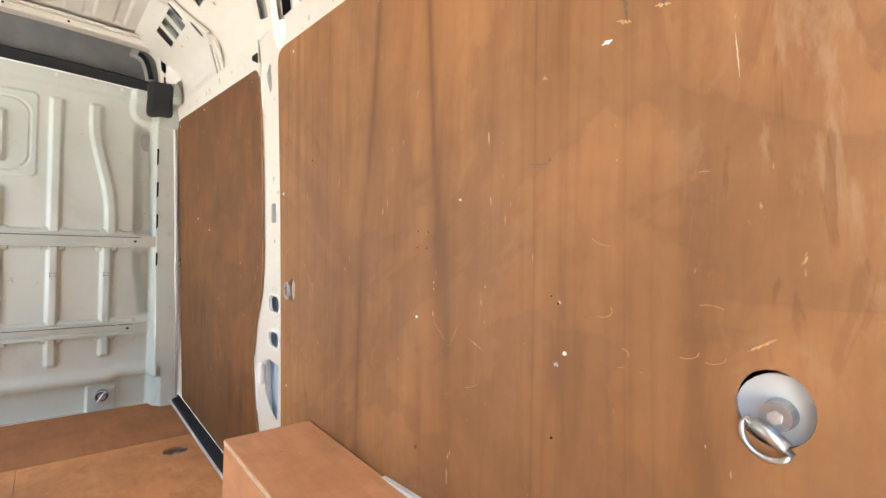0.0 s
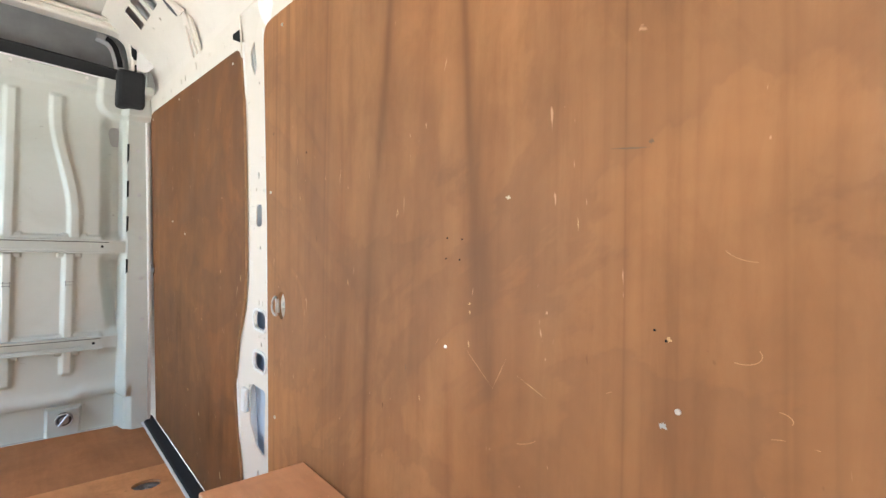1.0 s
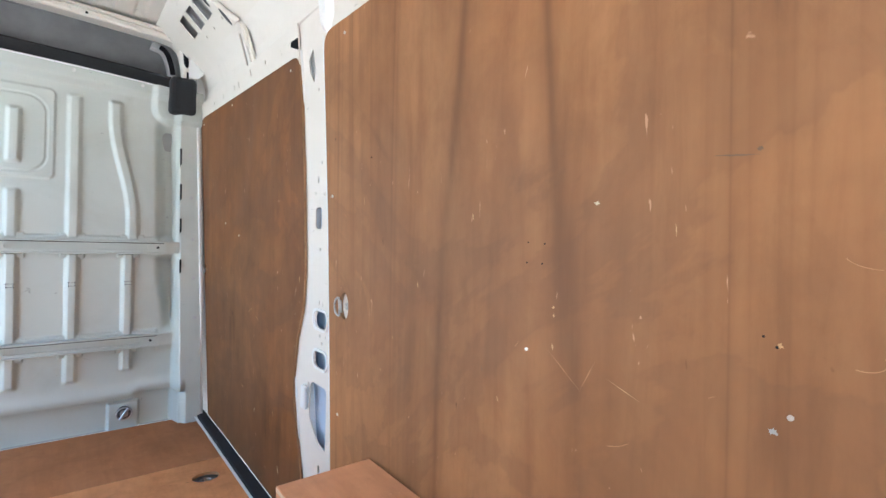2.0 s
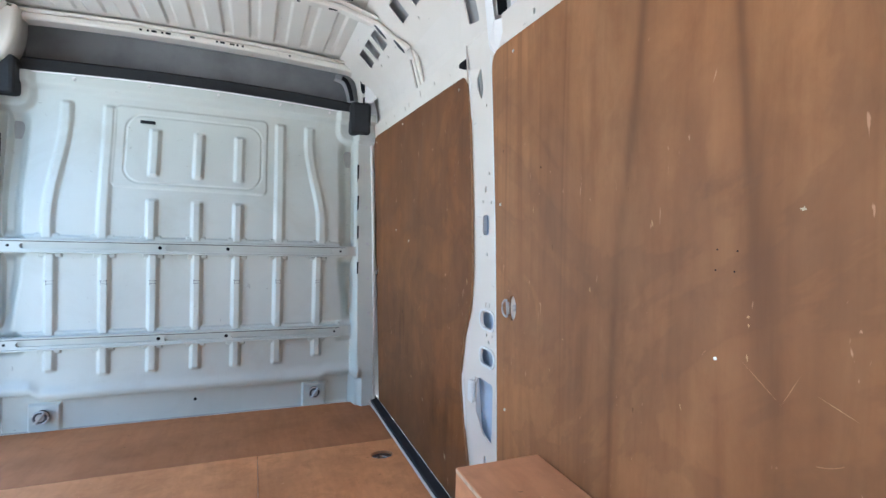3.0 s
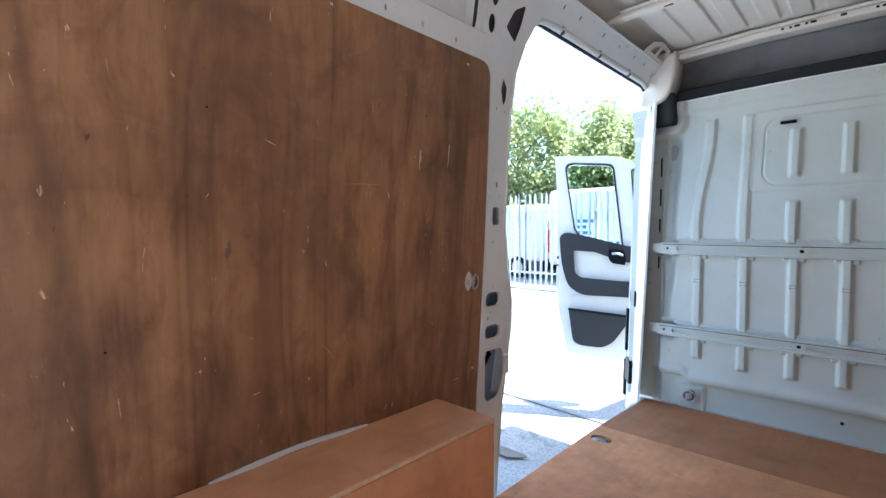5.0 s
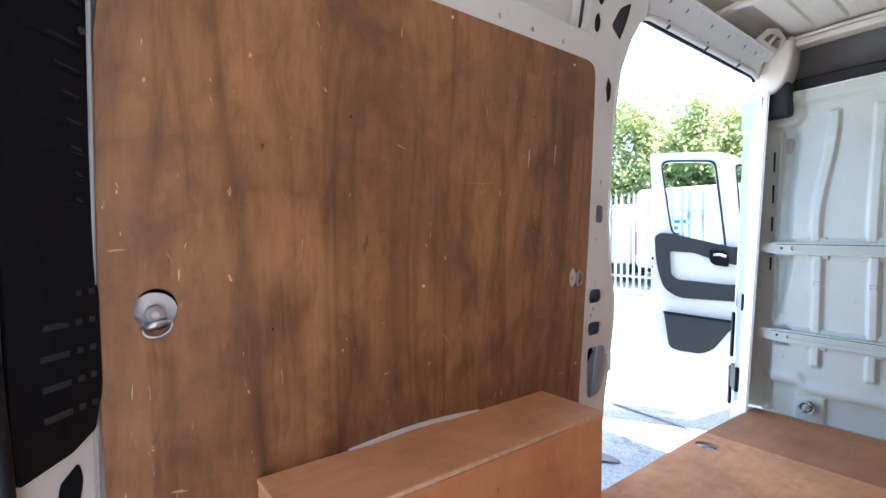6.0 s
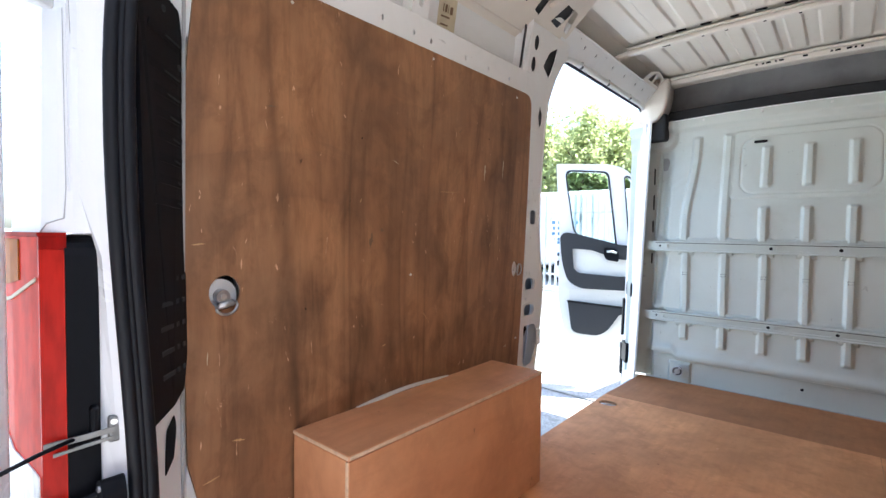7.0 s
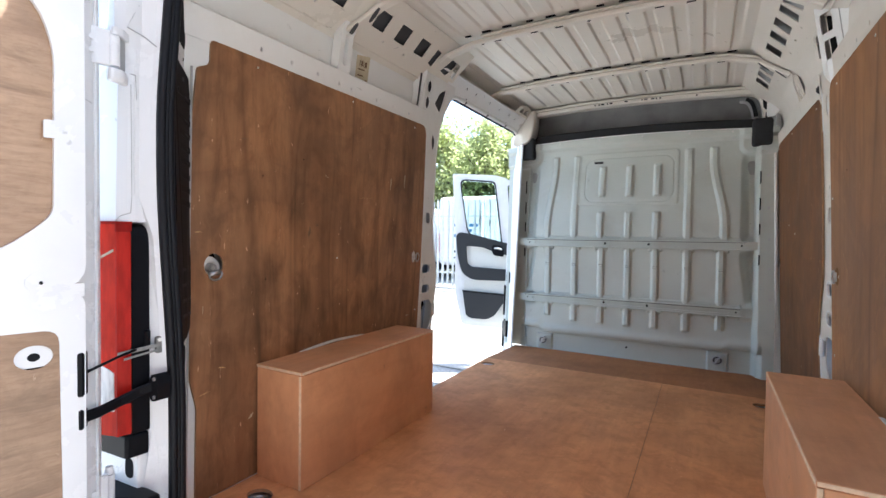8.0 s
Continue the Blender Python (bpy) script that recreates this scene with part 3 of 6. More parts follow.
for x, z in ((-0.634, 0.047), (0.568, 0.052)):
    t = thing("bulkhead_lashing_ring", "small grey steel lashing ring bolted to the bulkhead foot", "lashing ring", "lashing rings on the bulkhead")
    part("recess", cyl(bmesh.new(), (x, 2.9435, z), (x, 2.972, z), 0.027, 20), SHADE_WELD_GREY, t)
    part("bolt", cyl(bmesh.new(), (x, 2.940, z), (x, 2.972, z), 0.017, 16), STEEL, t)
    part("ring", tube(bmesh.new(), [(x + 0.030 * math.cos(k * 0.4488), 2.945, z + 0.028 * math.sin(k * 0.4488)) for k in range(14)], 0.004, 8, True), STEEL, t, smooth=True)
    part("tongue", box((-0.006, 0.006), (-0.004, 0.004), (-0.03, 0.03), 0.002, 1, pose(x, 2.938, z, 0, 35, 0)), STEEL, t)

# foam strip over the bulkhead, and the overhead shelf of the cab behind it
foam = tagged(new("foam_strip"), "black foam sealing strip along the bulkhead top", "seal", "", "structure")
part("strip", sweep(bmesh.new(), [(-0.80, 3.075, 1.629), (-0.6, 3.078, 1.638), (-0.22, 3.08, 1.648), (0.1, 3.08, 1.649), (0.41, 3.08, 1.640), (0.60, 3.078, 1.630), (0.78, 3.075, 1.616)], (0, 1, 0), 0.05, 0.10, 0.01), BLACK_FOAM, foam)
part("corner_pad", box((0.728, 0.840), (2.955, 3.05), (1.480, 1.655), 0.018, 2), BLACK_FOAM, foam)
part("corner_pad", box((-0.868, -0.745), (2.955, 3.05), (1.490, 1.660), 0.018, 2), BLACK_FOAM, foam)
overhead = structure("overhead_shelf", "grey moulded shelf above the cab", "shelf")
part("shelf_back", box((-0.86, 0.86), (3.34, 3.38), (1.50, 2.02), 0.01), SHELF_GREY, overhead)
part("shelf_floor", box((-0.86, 0.86), (3.10, 3.66), (1.56, 1.60), 0.01), SHELF_GREY, overhead)
part("shelf_roof", box((-0.86, 0.86), (3.06, 3.66), (1.93, 1.96), 0.01), SHELF_GREY, overhead)
part("shelf_step", box((-0.24, 0.34), (3.27, 3.36), (1.60, 1.745), 0.012, 2), SHELF_GREY, overhead)
for s in (-1, 1):
    part("shelf_cheek", box((s * 0.86 - 0.02, s * 0.86 + 0.02), (3.08, 3.66), (1.50, 2.0), 0.005), SHELF_GREY, overhead)

# ---------------------------------------------------------------- roof
BOWS = [0.12, 0.92, 1.53, 2.35, 3.04]


def roof_z(X, Y):
    x = np.abs(X - CX)
    z = 1.907 - 0.022 * (x / 0.7) ** 3
    h = 0
    for a, b in zip(BOWS, BOWS[1:]):
        mid = ss((Y - a - 0.055) / 0.03) * ss((b - 0.055 - Y) / 0.03)
        lane = (X - CX) / 0.122
        f = np.abs(lane - np.round(lane)) * 0.122
        wide = np.where(np.round(lane) % 3 == 0, 0.026, 0.017)
        h = h + 0.009 * (1 - ss((f - wide) / 0.008)) * mid * (x < 0.66)
    return z + h + 0.0025 * np.sin(5 * X + 1) * np.sin(4 * Y)


ceiling = structure("ceiling", "off-white pressed steel van roof with lengthwise beads", "ceiling")
grid("roof_sheet", np.linspace(-0.745, 0.715, 293), np.linspace(0.0, 3.10, 250), lambda X, Y: (X, Y, roof_z(X, Y)), ROOF_WHITE, ceiling)


def bow(y, w, drop, name="roof_bow"):
    """A pressed cross bow under the roof, running down to the cant rails, with a row of small holes."""
    b = structure(name, "off-white pressed steel cross bow under the roof", "roof bow")
    pts = []
    for i in range(25):
        x = -0.70 + 1.40 * i / 24
        pts.append((x + CX, y, 1.907 - 0.022 * abs(x / 0.7) ** 3 - drop))
    ends = [(0.848 - 0.150 * v - 0.011, y - 0.085 * (1 - v) ** 1.5, 1.728 + 0.138 * v - 0.012) for v in (-0.08, 0.2, 0.5, 0.75)]
    left = [(-a + CX, b, c) for a, b, c in (ends if y < 1 else ends[2:])] if y < 2 else [(-0.838, y - 0.05, 1.790), (-0.835, y - 0.04, 1.815), (-0.815, y - 0.02, 1.836), (-0.77, y - 0.005, 1.850)]
    pts = left + pts[2:-2] + [(a + CX, b, c) for a, b, c in ends[::-1]]
    part("bow_web", sweep(bmesh.new(), pts, (0, 1, 0), w * 0.55, 0.022, 0.006), ROOF_WHITE, b, smooth=False)
    part("bow_flange", sweep(bmesh.new(), [(x, yy, z + 0.014) for x, yy, z in pts[3:-3]], (0, 1, 0), w, 0.006, 0.002), ROOF_WHITE, b)
    for s in (-1, 1):
        for v, rv in ((0.10, 0.17), (0.58, 0.19)):
            if y > 2 and s < 0 or 1 < y < 2:
                continue
            yc = y - 0.085 * (1 - v) ** 1.5
            part("bow_slot", sheet(bmesh.new(), ell(yc, v, 0.011, rv, 14), [], lambda a, q, d: Vector((s * (0.848 - 0.150 * q - 0.0185 - 0.67 * d) + CX, a, 1.728 + 0.138 * q - 0.0205 - 0.74 * d)), 0.001, 0), SHADE_WELD_GREY, b)
    rnd = random.Random(int(y * 100))
    for i in range(9):
        x = -0.56 + 0.14 * i + rnd.uniform(-0.03, 0.03)
        z = 1.907 - 0.022 * abs(x / 0.7) ** 3 - drop - 0.0115
        l = rnd.choice((0.006, 0.007, 0.018))
        part("bow_hole", box((x + CX - l, x + CX + l), (y - 0.005, y + 0.005), (z - 0.001, z + 0.002)), VOID, b)
    for i in range(12):
        x = -0.60 + 0.109 * i
        z = 1.907 - 0.022 * abs(x / 0.7) ** 3 - 0.006
        part("bead_gap", box((x + CX - 0.010 - 0.014 * (i * 7 % 3 != 0), x + CX + 0.022), (y - w / 2 - 0.006, y - w / 2 + 0.004), (z - 0.003, z + 0.002)), VOID, b)
    return b


for yb in BOWS[1:4]:
    bow(yb, 0.085, 0.034)
rear_beam = structure("rear_header", "white steel header over the rear doors", "header")
part("beam", sweep(bmesh.new(), [(-0.80, 0.06, 1.70), (-0.74, 0.06, 1.80), (-0.60, 0.06, 1.86), (0, 0.06, 1.885), (0.58, 0.06, 1.86), (0.71, 0.06, 1.80), (0.78, 0.06, 1.70)], (0, 1, 0), 0.14, 0.09, 0.015), WHITE, rear_beam)

# front header: an arch whose face looks back into the load space
header = structure("front_header", "off-white pressed steel arch above the bulkhead", "header")
arch = bend([(-0.80, 3.03, 1.836), (-0.70, 3.035, 1.849), (-0.35, 3.04, 1.865), (0.0, 3.04, 1.868), (0.33, 3.04, 1.861), (0.62, 3.035, 1.846), (0.770, 3.03, 1.836), (0.800, 3.03, 1.72), (0.803, 3.03, 1.60)], 0.085)
part("arch_web", sweep(bmesh.new(), arch, (0, 1, 0), 0.09, 0.032, 0.008), ROOF_WHITE, header)
part("arch_lip", sweep(bmesh.new(), [(x, y - 0.035, z + 0.022) for x, y, z in arch if x < 0.70], (0, 1, 0), 0.05, 0.012, 0.004), ROOF_WHITE, header)
part("inner_arch", sweep(bmesh.new(), bend([(0.66, 3.115, 1.822), (0.725, 3.11, 1.805), (0.755, 3.11, 1.70), (0.760, 3.11, 1.60)], 0.07), (0, 1, 0), 0.04, 0.045, 0.008), SHELF_GREY, header)
part("corner_slot", sweep(bmesh.new(), [p for p in bend([(0.60, 2.984, 1.852), (0.770, 2.984, 1.838), (0.799, 2.984, 1.72), (0.803, 2.984, 1.60)], 0.085) if p[0] > 0.715 and p[2] > 1.755], (0, 1, 0), 0.002, 0.015), VOID, header)
part("corner_slot", sweep(bmesh.new(), [p for p in bend([(0.66, 3.088, 1.820), (0.725, 3.088, 1.805), (0.755, 3.088, 1.70), (0.760, 3.088, 1.60)], 0.07) if p[0] > 0.69 and p[2] > 1.69], (0, 1, 0), 0.002, 0.024), VOID, header)
part("corner_slot", box((0.796, 0.806), (2.9835, 2.986), (1.655, 1.69), 0.0), VOID, header)
cb = bmesh.new()
face = cb.faces.new([cb.verts.new((x, 2.925, z)) for x, z in fillet([(-0.905, 1.600), (-0.800, 1.604), (-0.758, 1.655), (-0.732, 1.745), (-0.730, 1.868), (-0.850, 1.868), (-0.905, 1.70)], [0.01, 0.03, 0.05, 0.05, 0.01, 0.03, 0.03])])
top = bmesh.ops.extrude_face_region(cb, geom=[face])
bmesh.ops.translate(cb, vec=(0, 0.13, 0), verts=[v for v in top["geom"] if isinstance(v, bmesh.types.BMVert)])
bmesh.ops.bevel(cb, geom=[e for e in cb.edges if all(abs(v.co.y - 2.925) < 1e-4 and v.co.x > -0.84 for v in e.verts)], offset=0.018, segments=4, affect='EDGES', profile=0.5)
part("corner_block", cb, ROOF_WHITE, header, smooth=True)
for x in (-0.52, -0.49, -0.28, -0.25, -0.225, -0.19, -0.165, -0.06, 0.05, 0.075, 0.12, 0.145, 0.17, 0.40, 0.425):
    z = 1.868 - 0.030 * abs((x + 0.05) / 0.66) ** 2.2
    l = 0.011 if int(abs(x) * 1000) % 3 == 0 else 0.005
    part("header_hole", box((x - l, x + l), (2.9935, 2.998), (z - 0.005, z + 0.005)), VOID, header)

# ---------------------------------------------------------------- side walls
LEFT_EDGE = [(1.484, 0.0), (1.487, 0.36), (1.497, 0.55), (1.508, 0.85), (1.514, 1.117), (1.516, 1.462)]
RIGHT_EDGE = [(1.495, 0.0), (1.503, 0.33), (1.513, 0.63), (1.527, 0.95), (1.553, 1.30), (1.566, 1.462)]
POST_RIM = [(1.42, -0.08), (1.637, -0.08), (1.640, 0.06), (1.655, 0.30), (1.685, 0.48), (1.697, 0.57), (1.695, 0.66), (1.665, 0.78), (1.640, 0.93), (1.645, 1.15),
            (1.655, 1.33), (1.68, 1.47), (1.715, 1.58), (1.76, 1.655), (1.79, 1.69), (1.79, 1.742), (1.47, 1.742), (1.45, 1.66), (1.43, 1.54)]


def sq(y, z, a=0.0035, b=0.0045):
    return rrect(y - a, y + a, z - b, z + b, 0.001, 1)


POST_HOLES = [rrect(1.561, 1.603, 0.933, 0.994, 0.012), rrect(1.534, 1.614, 0.652, 0.700, 0.022), rrect(1.532, 1.618, 0.538, 0.584, 0.021),
              fillet([(1.542, 0.495), (1.636, 0.495), (1.650, 0.47), (1.652, 0.385), (1.620, 0.322), (1.562, 0.312), (1.546, 0.33)], 0.015),
              fillet([(1.606, 1.442), (1.630, 1.41), (1.624, 1.365), (1.604, 1.345), (1.592, 1.395)], 0.008),
              fillet([(1.588, 1.600), (1.625, 1.665), (1.690, 1.702), (1.678, 1.640), (1.650, 1.565)], 0.012),
              ell(1.515, 1.675, 0.019, 0.030, 16), ell(1.512, 1.590, 0.018, 0.030, 16),
              sq(1.560, 1.118), ell(1.582, 1.072, 0.006, 0.011, 10), sq(1.545, 1.03), sq(1.60, 1.035), sq(1.568, 0.875), sq(1.548, 0.722, 0.002, 0.007), sq(1.572, 0.722, 0.002, 0.007),
              sq(1.530, 0.632, 0.002, 0.004), sq(1.566, 0.630), sq(1.552, 0.610, 0.005, 0.005), sq(1.640, 0.475), sq(1.652, 0.455), sq(1.57, 1.33), sq(1.615, 1.325),
              rrect(1.562, 1.575, 0.13, 0.255, 0.006), sq(1.565, 0.10), ell(1.572, 0.052, 0.010, 0.012, 12)]


def side_wall(s, front):
    """The bare steel side of the load space: posts, belt rail, upper panel and cant rail. s: -1 left, 1 right."""
    w = structure("wall_left" if s < 0 else "wall_right", "white painted steel side of the load space with punched posts", "van side")
    # the right side's white carries the warm bounce in its colour
    paint = BOUNCE_WHITE if front else WHITE
    rim = POST_RIM if s < 0 else [(1.42, -0.08)] + [(y + (0.10 if z < 1.0 else 0.07), z) for y, z in POST_RIM[1:13]] + POST_RIM[13:16] + [(1.535, 1.742), (1.535, 1.56), (1.43, 1.50)]
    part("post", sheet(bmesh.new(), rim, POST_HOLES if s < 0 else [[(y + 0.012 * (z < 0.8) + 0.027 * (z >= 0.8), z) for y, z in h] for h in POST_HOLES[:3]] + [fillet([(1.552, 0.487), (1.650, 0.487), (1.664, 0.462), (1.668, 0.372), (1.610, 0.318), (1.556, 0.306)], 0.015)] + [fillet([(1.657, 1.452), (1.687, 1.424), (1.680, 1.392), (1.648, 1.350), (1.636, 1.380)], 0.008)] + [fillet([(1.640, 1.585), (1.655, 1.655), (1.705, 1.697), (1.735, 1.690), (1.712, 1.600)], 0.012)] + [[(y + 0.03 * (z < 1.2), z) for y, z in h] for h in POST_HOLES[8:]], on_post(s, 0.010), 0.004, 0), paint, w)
    for d0, pts in ((0.012, POST_RIM[1:15]),):
        bm = bmesh.new()
        a = [bm.verts.new((s * (WP(z) + d0), y, z)) for y, z in pts]
        b = [bm.verts.new((s * (WP(z) + 0.045), y + 0.012, z)) for y, z in pts]
        c = [bm.verts.new((s * (WP(z) + 0.105), y + 0.016, z)) for y, z in pts]
        for i in range(len(pts) - 1):
            bm.faces.new((a[i], a[i + 1], b[i + 1], b[i]))
            bm.faces.new((b[i], b[i + 1], c[i + 1], c[i]))
        part("post_return", bm, WHITE, w, smooth=False)
    for zc, z0, z1, n0 in ((0.675, 0.655, 0.697, 1), (0.562, 0.543, 0.582, 1)):
        sh = 0.018 if s < 0 else 0.030
        loop = rrect(1.508 + sh, 1.608 + sh, z0 - 0.010, z1 + 0.011, 0.026)
        bm = sheet(bmesh.new(), loop, [rrect(1.515 + sh, 1.600 + sh, z0 - 0.003, z1 + 0.004, 0.020)], on_post(s, 0.005), 0.006, 0)
        part("hole_rim", bm, WHITE, w)
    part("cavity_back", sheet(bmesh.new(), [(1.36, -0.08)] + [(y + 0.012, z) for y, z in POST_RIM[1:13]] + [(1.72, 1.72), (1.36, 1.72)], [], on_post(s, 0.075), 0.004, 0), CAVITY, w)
    if front:
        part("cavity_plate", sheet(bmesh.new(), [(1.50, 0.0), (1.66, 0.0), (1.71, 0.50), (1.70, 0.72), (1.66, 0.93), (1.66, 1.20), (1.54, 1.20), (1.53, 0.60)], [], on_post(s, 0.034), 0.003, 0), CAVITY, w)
    # plate behind the post holes, its grey standing in for their shade
    part("inner_shade_plate", sheet(bmesh.new(), [(1.56, 1.31), (1.66, 1.31), (1.68, 1.47), (1.735, 1.60), (1.78, 1.735), (1.44, 1.735), (1.44, 1.55), (1.56, 1.50)], [], on_post(s, 0.030), 0.002, 0), SHADE_WELD_GREY if s < 0 else SHELF_GREY, w)
    part("rear_bead", sweep(bmesh.new(), [(s * (WP(z) + 0.008), y + 0.014, z) for y, z in (LEFT_EDGE if s < 0 else RIGHT_EDGE)], (0, 1, 0), 0.010, 0.008, 0.003), WHITE, w)
    dy = 0.0 if s < 0 else 0.09
    part("front_bead", sweep(bmesh.new(), [(s * (WP(z) + 0.010), y + dy * (1 if z < 1.0 else 0.75) - 0.005, z) for y, z in POST_RIM[2:12]], (0, 1, 0), 0.010, 0.008, 0.003), WHITE, w)
    part("post_clip", box((min(s * 0.892, s * 0.906), max(s * 0.892, s * 0.906)), (1.632 + dy * 0.3, 1.664 + dy * 0.3), (0.40, 0.47), 0.004), WHITE, w)
    if front:
        def flank(u, z, d):
            k = min(max((z - 1.440) / 0.05, 0.0), 1.0)
            k = k * k * (3 - 2 * k)
            return Vector((WP(z) + 0.006 - 0.024 * k + (0.050 if u > 0 else -0.056) * u + 0.9 * d, 1.545 - 0.105 * u + 0.4 * d, z))
        rise = [1.455 + 0.0125 * i for i in range(8)] + [1.60, 1.70, 1.82]
        part("post_ridge", sheet(bmesh.new(), [(0, z) for z in rise] + [(-0.5, z) for z in rise[::-1]], [], flank, 0.003, 0), WHITE, w)
        part("post_flank", sheet(bmesh.new(), [(0, z) for z in rise] + [(1.7 if z > 1.6 else 1.35, z) for z in rise[::-1]], [rrect(0.20, 0.72, 1.535, 1.605, 0.033), rrect(0.16, 0.66, 1.632, 1.704, 0.035)], flank, 0.003, 0), WHITE, w)
        # near-black sheet painting the shade behind the flank holes
        part("flank_shade_backing", sheet(bmesh.new(), [(0.10, 1.52), (0.85, 1.52), (0.85, 1.72), (0.10, 1.72)], [], lambda u, z, d: flank(u, z, 0.028 + d), 0.002, 0), VOID, w)
    if not front:
        part("post_flank", sheet(bmesh.new(), fillet([(0, 1.545), (2.6, 1.545), (1.4, 1.57), (1.0, 1.62), (1.0, 1.70), (1.3, 1.76), (0, 1.78)], [0, 0, 0.1, 0.05, 0.05, 0, 0]), [], lambda u, z, d: Vector((-(WP(z) + 0.008 + (0.908 - WP(z)) * min(u, 1) ** 2 + d), 1.465 - 0.03 * u, z)), 0.003, 0), WHITE, w)
    yend = 3.02 if front else 1.50
    belts = [[(0.10, 1.452), (1.50, 1.452), (1.50, 1.545), (0.10, 1.545)]] + ([[(1.738, 1.40), (yend, 1.40), (yend, 1.545), (1.738, 1.545)]] if front else [])
    holes = [ell(y, z, 0.006, 0.008, 10) for y, z in ((0.413, 1.496), (0.55, 1.496), (0.684, 1.495), (0.81, 1.494), (0.889, 1.492), (1.066, 1.491), (1.202, 1.490), (1.344, 1.490))]
    if front:
        holes += [sq(y, z, 0.004, h) for y, z, h in ((2.037, 1.508, 0.006), (2.202, 1.512, 0.013), (2.359, 1.504, 0.011), (2.417, 1.503, 0.011), (2.59, 1.505, 0.010), (2.75, 1.505, 0.006))]
    for belt in belts:
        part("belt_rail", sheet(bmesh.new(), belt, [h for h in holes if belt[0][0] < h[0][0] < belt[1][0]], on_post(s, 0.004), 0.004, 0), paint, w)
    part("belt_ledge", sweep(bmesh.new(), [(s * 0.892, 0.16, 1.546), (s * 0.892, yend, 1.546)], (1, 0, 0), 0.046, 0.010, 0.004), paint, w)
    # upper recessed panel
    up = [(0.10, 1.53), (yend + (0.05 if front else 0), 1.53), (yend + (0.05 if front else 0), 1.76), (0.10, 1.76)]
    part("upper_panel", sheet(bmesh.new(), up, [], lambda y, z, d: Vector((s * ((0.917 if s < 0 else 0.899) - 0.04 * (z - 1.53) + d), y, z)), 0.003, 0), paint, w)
    y0 = 0.832
    part("upper_post", sheet(bmesh.new(), fillet([(y0 - 0.036, 1.545), (y0 + 0.036, 1.545), (y0 + 0.036, 1.70), (y0 + 0.060, 1.75), (y0 - 0.020, 1.75), (y0 - 0.036, 1.70)], 0.01), [rrect(y0 - 0.010, y0 + 0.010, 1.575, 1.700, 0.009)], on_post(s, 0.008), 0.044, 0), paint, w)
    # on the right the web is dark, the slot's shade in its colour
    part("upper_post_web", sheet(bmesh.new(), [(y0 - 0.018, 1.56), (y0 + 0.018, 1.56), (y0 + 0.018, 1.715), (y0 - 0.018, 1.715)], [], on_post(s, 0.030), 0.004, 0), WHITE if s < 0 else SHADE_WELD_GREY, w)
    if front:
        def strut(y, z, d):
            return Vector((0.890 - 0.30 * (z - 1.55) + d, y, z))
        part("front_strut", sheet(bmesh.new(), fillet([(2.225, 1.548), (2.315, 1.548), (2.310, 1.69), (2.330, 1.725), (2.265, 1.735), (2.245, 1.70)], 0.008), [], lambda y, z, d: strut(y, z, 0.008 + d), 0.010, 0), paint, w)
        rib = part("strut_rib", sheet(bmesh.new(), fillet([(2.252, 1.548), (2.312, 1.548), (2.306, 1.70), (2.275, 1.730), (2.255, 1.70)], 0.010), [rrect(2.278, 2.298, 1.562, 1.680, 0.009)], strut, 0.008, 0), paint, w)
        part("strut_slot", sheet(bmesh.new(), [(2.276, 1.56), (2.300, 1.56), (2.300, 1.682), (2.276, 1.682)], [], lambda y, z, d: strut(y, z, 0.006 + d), 0.001, 0), VOID, rib)
        cove = bmesh.new()
        rows = [[cove.verts.new((x, y, z)) for x, z in ((0.8965, 1.610), (0.889, 1.650), (0.878, 1.682), (0.864 + CX, 1.7130))] for y in (1.74, 3.06)]
        for i in range(3):
            cove.faces.new((rows[0][i], rows[0][i + 1], rows[1][i + 1], rows[1][i]))
        part("cant_cove", cove, paint, w, smooth=True)

    def cant(y, v, d):
        return Vector((s * (0.848 - 0.150 * v + 0.67 * d) + CX * (1 if s > 0 else 1), y, 1.728 + 0.138 * v + 0.74 * d))
    y1 = 3.06 if front else 1.74
    centres = [0.24, 0.40, 0.56, 0.72] + ([0.987, 1.153, 1.322, 1.83, 1.974, 2.136, 2.45, 2.575, 2.70] if front else [0.987, 1.153, 1.322])
    holes = [fillet([(y - 0.039, 0.33), (y + 0.045, 0.33), (y + 0.039, 0.74), (y - 0.045, 0.74)], 0.006, 2) for y in centres]
    holes += [fillet([(a - e, 0.30), (a + e, 0.26), (a + e + k, 0.70), (a - e + k, 0.72)], 0.008, 2) for a, e, k in (((1.56, 0.040, 0.03), (1.685, 0.032, 0.0)) if front else ((1.455, 0.022, 0.0), (1.60, 0.034, 0.03), (1.70, 0.024, -0.03)))]
    holes += [ell(y - 0.085, 0.16, 0.005, 0.03, 8) for y in centres]
    part("cant_rail", sheet(bmesh.new(), [(0.05, -0.40), (1.70, -0.40), (1.78, -0.12), (y1, -0.12), (y1, 1.12), (0.05, 1.12)] if front else [(0.05, -0.40), (y1, -0.40), (y1, 1.12), (0.05, 1.12)], holes, cant, 0.003, 0), ROOF_WHITE, w)
    # sheet behind the cant holes, shade put into its colour
    part("cant_shade_backing", sheet(bmesh.new(), [(0.10, 0.15), (y1 - 0.04, 0.15), (y1 - 0.04, 0.88), (0.10, 0.88)], [], lambda y, v, d: cant(y, v, 0.032 + d), 0.002, 0), SHELF_GREY if front else SHADE_WELD_GREY, w)
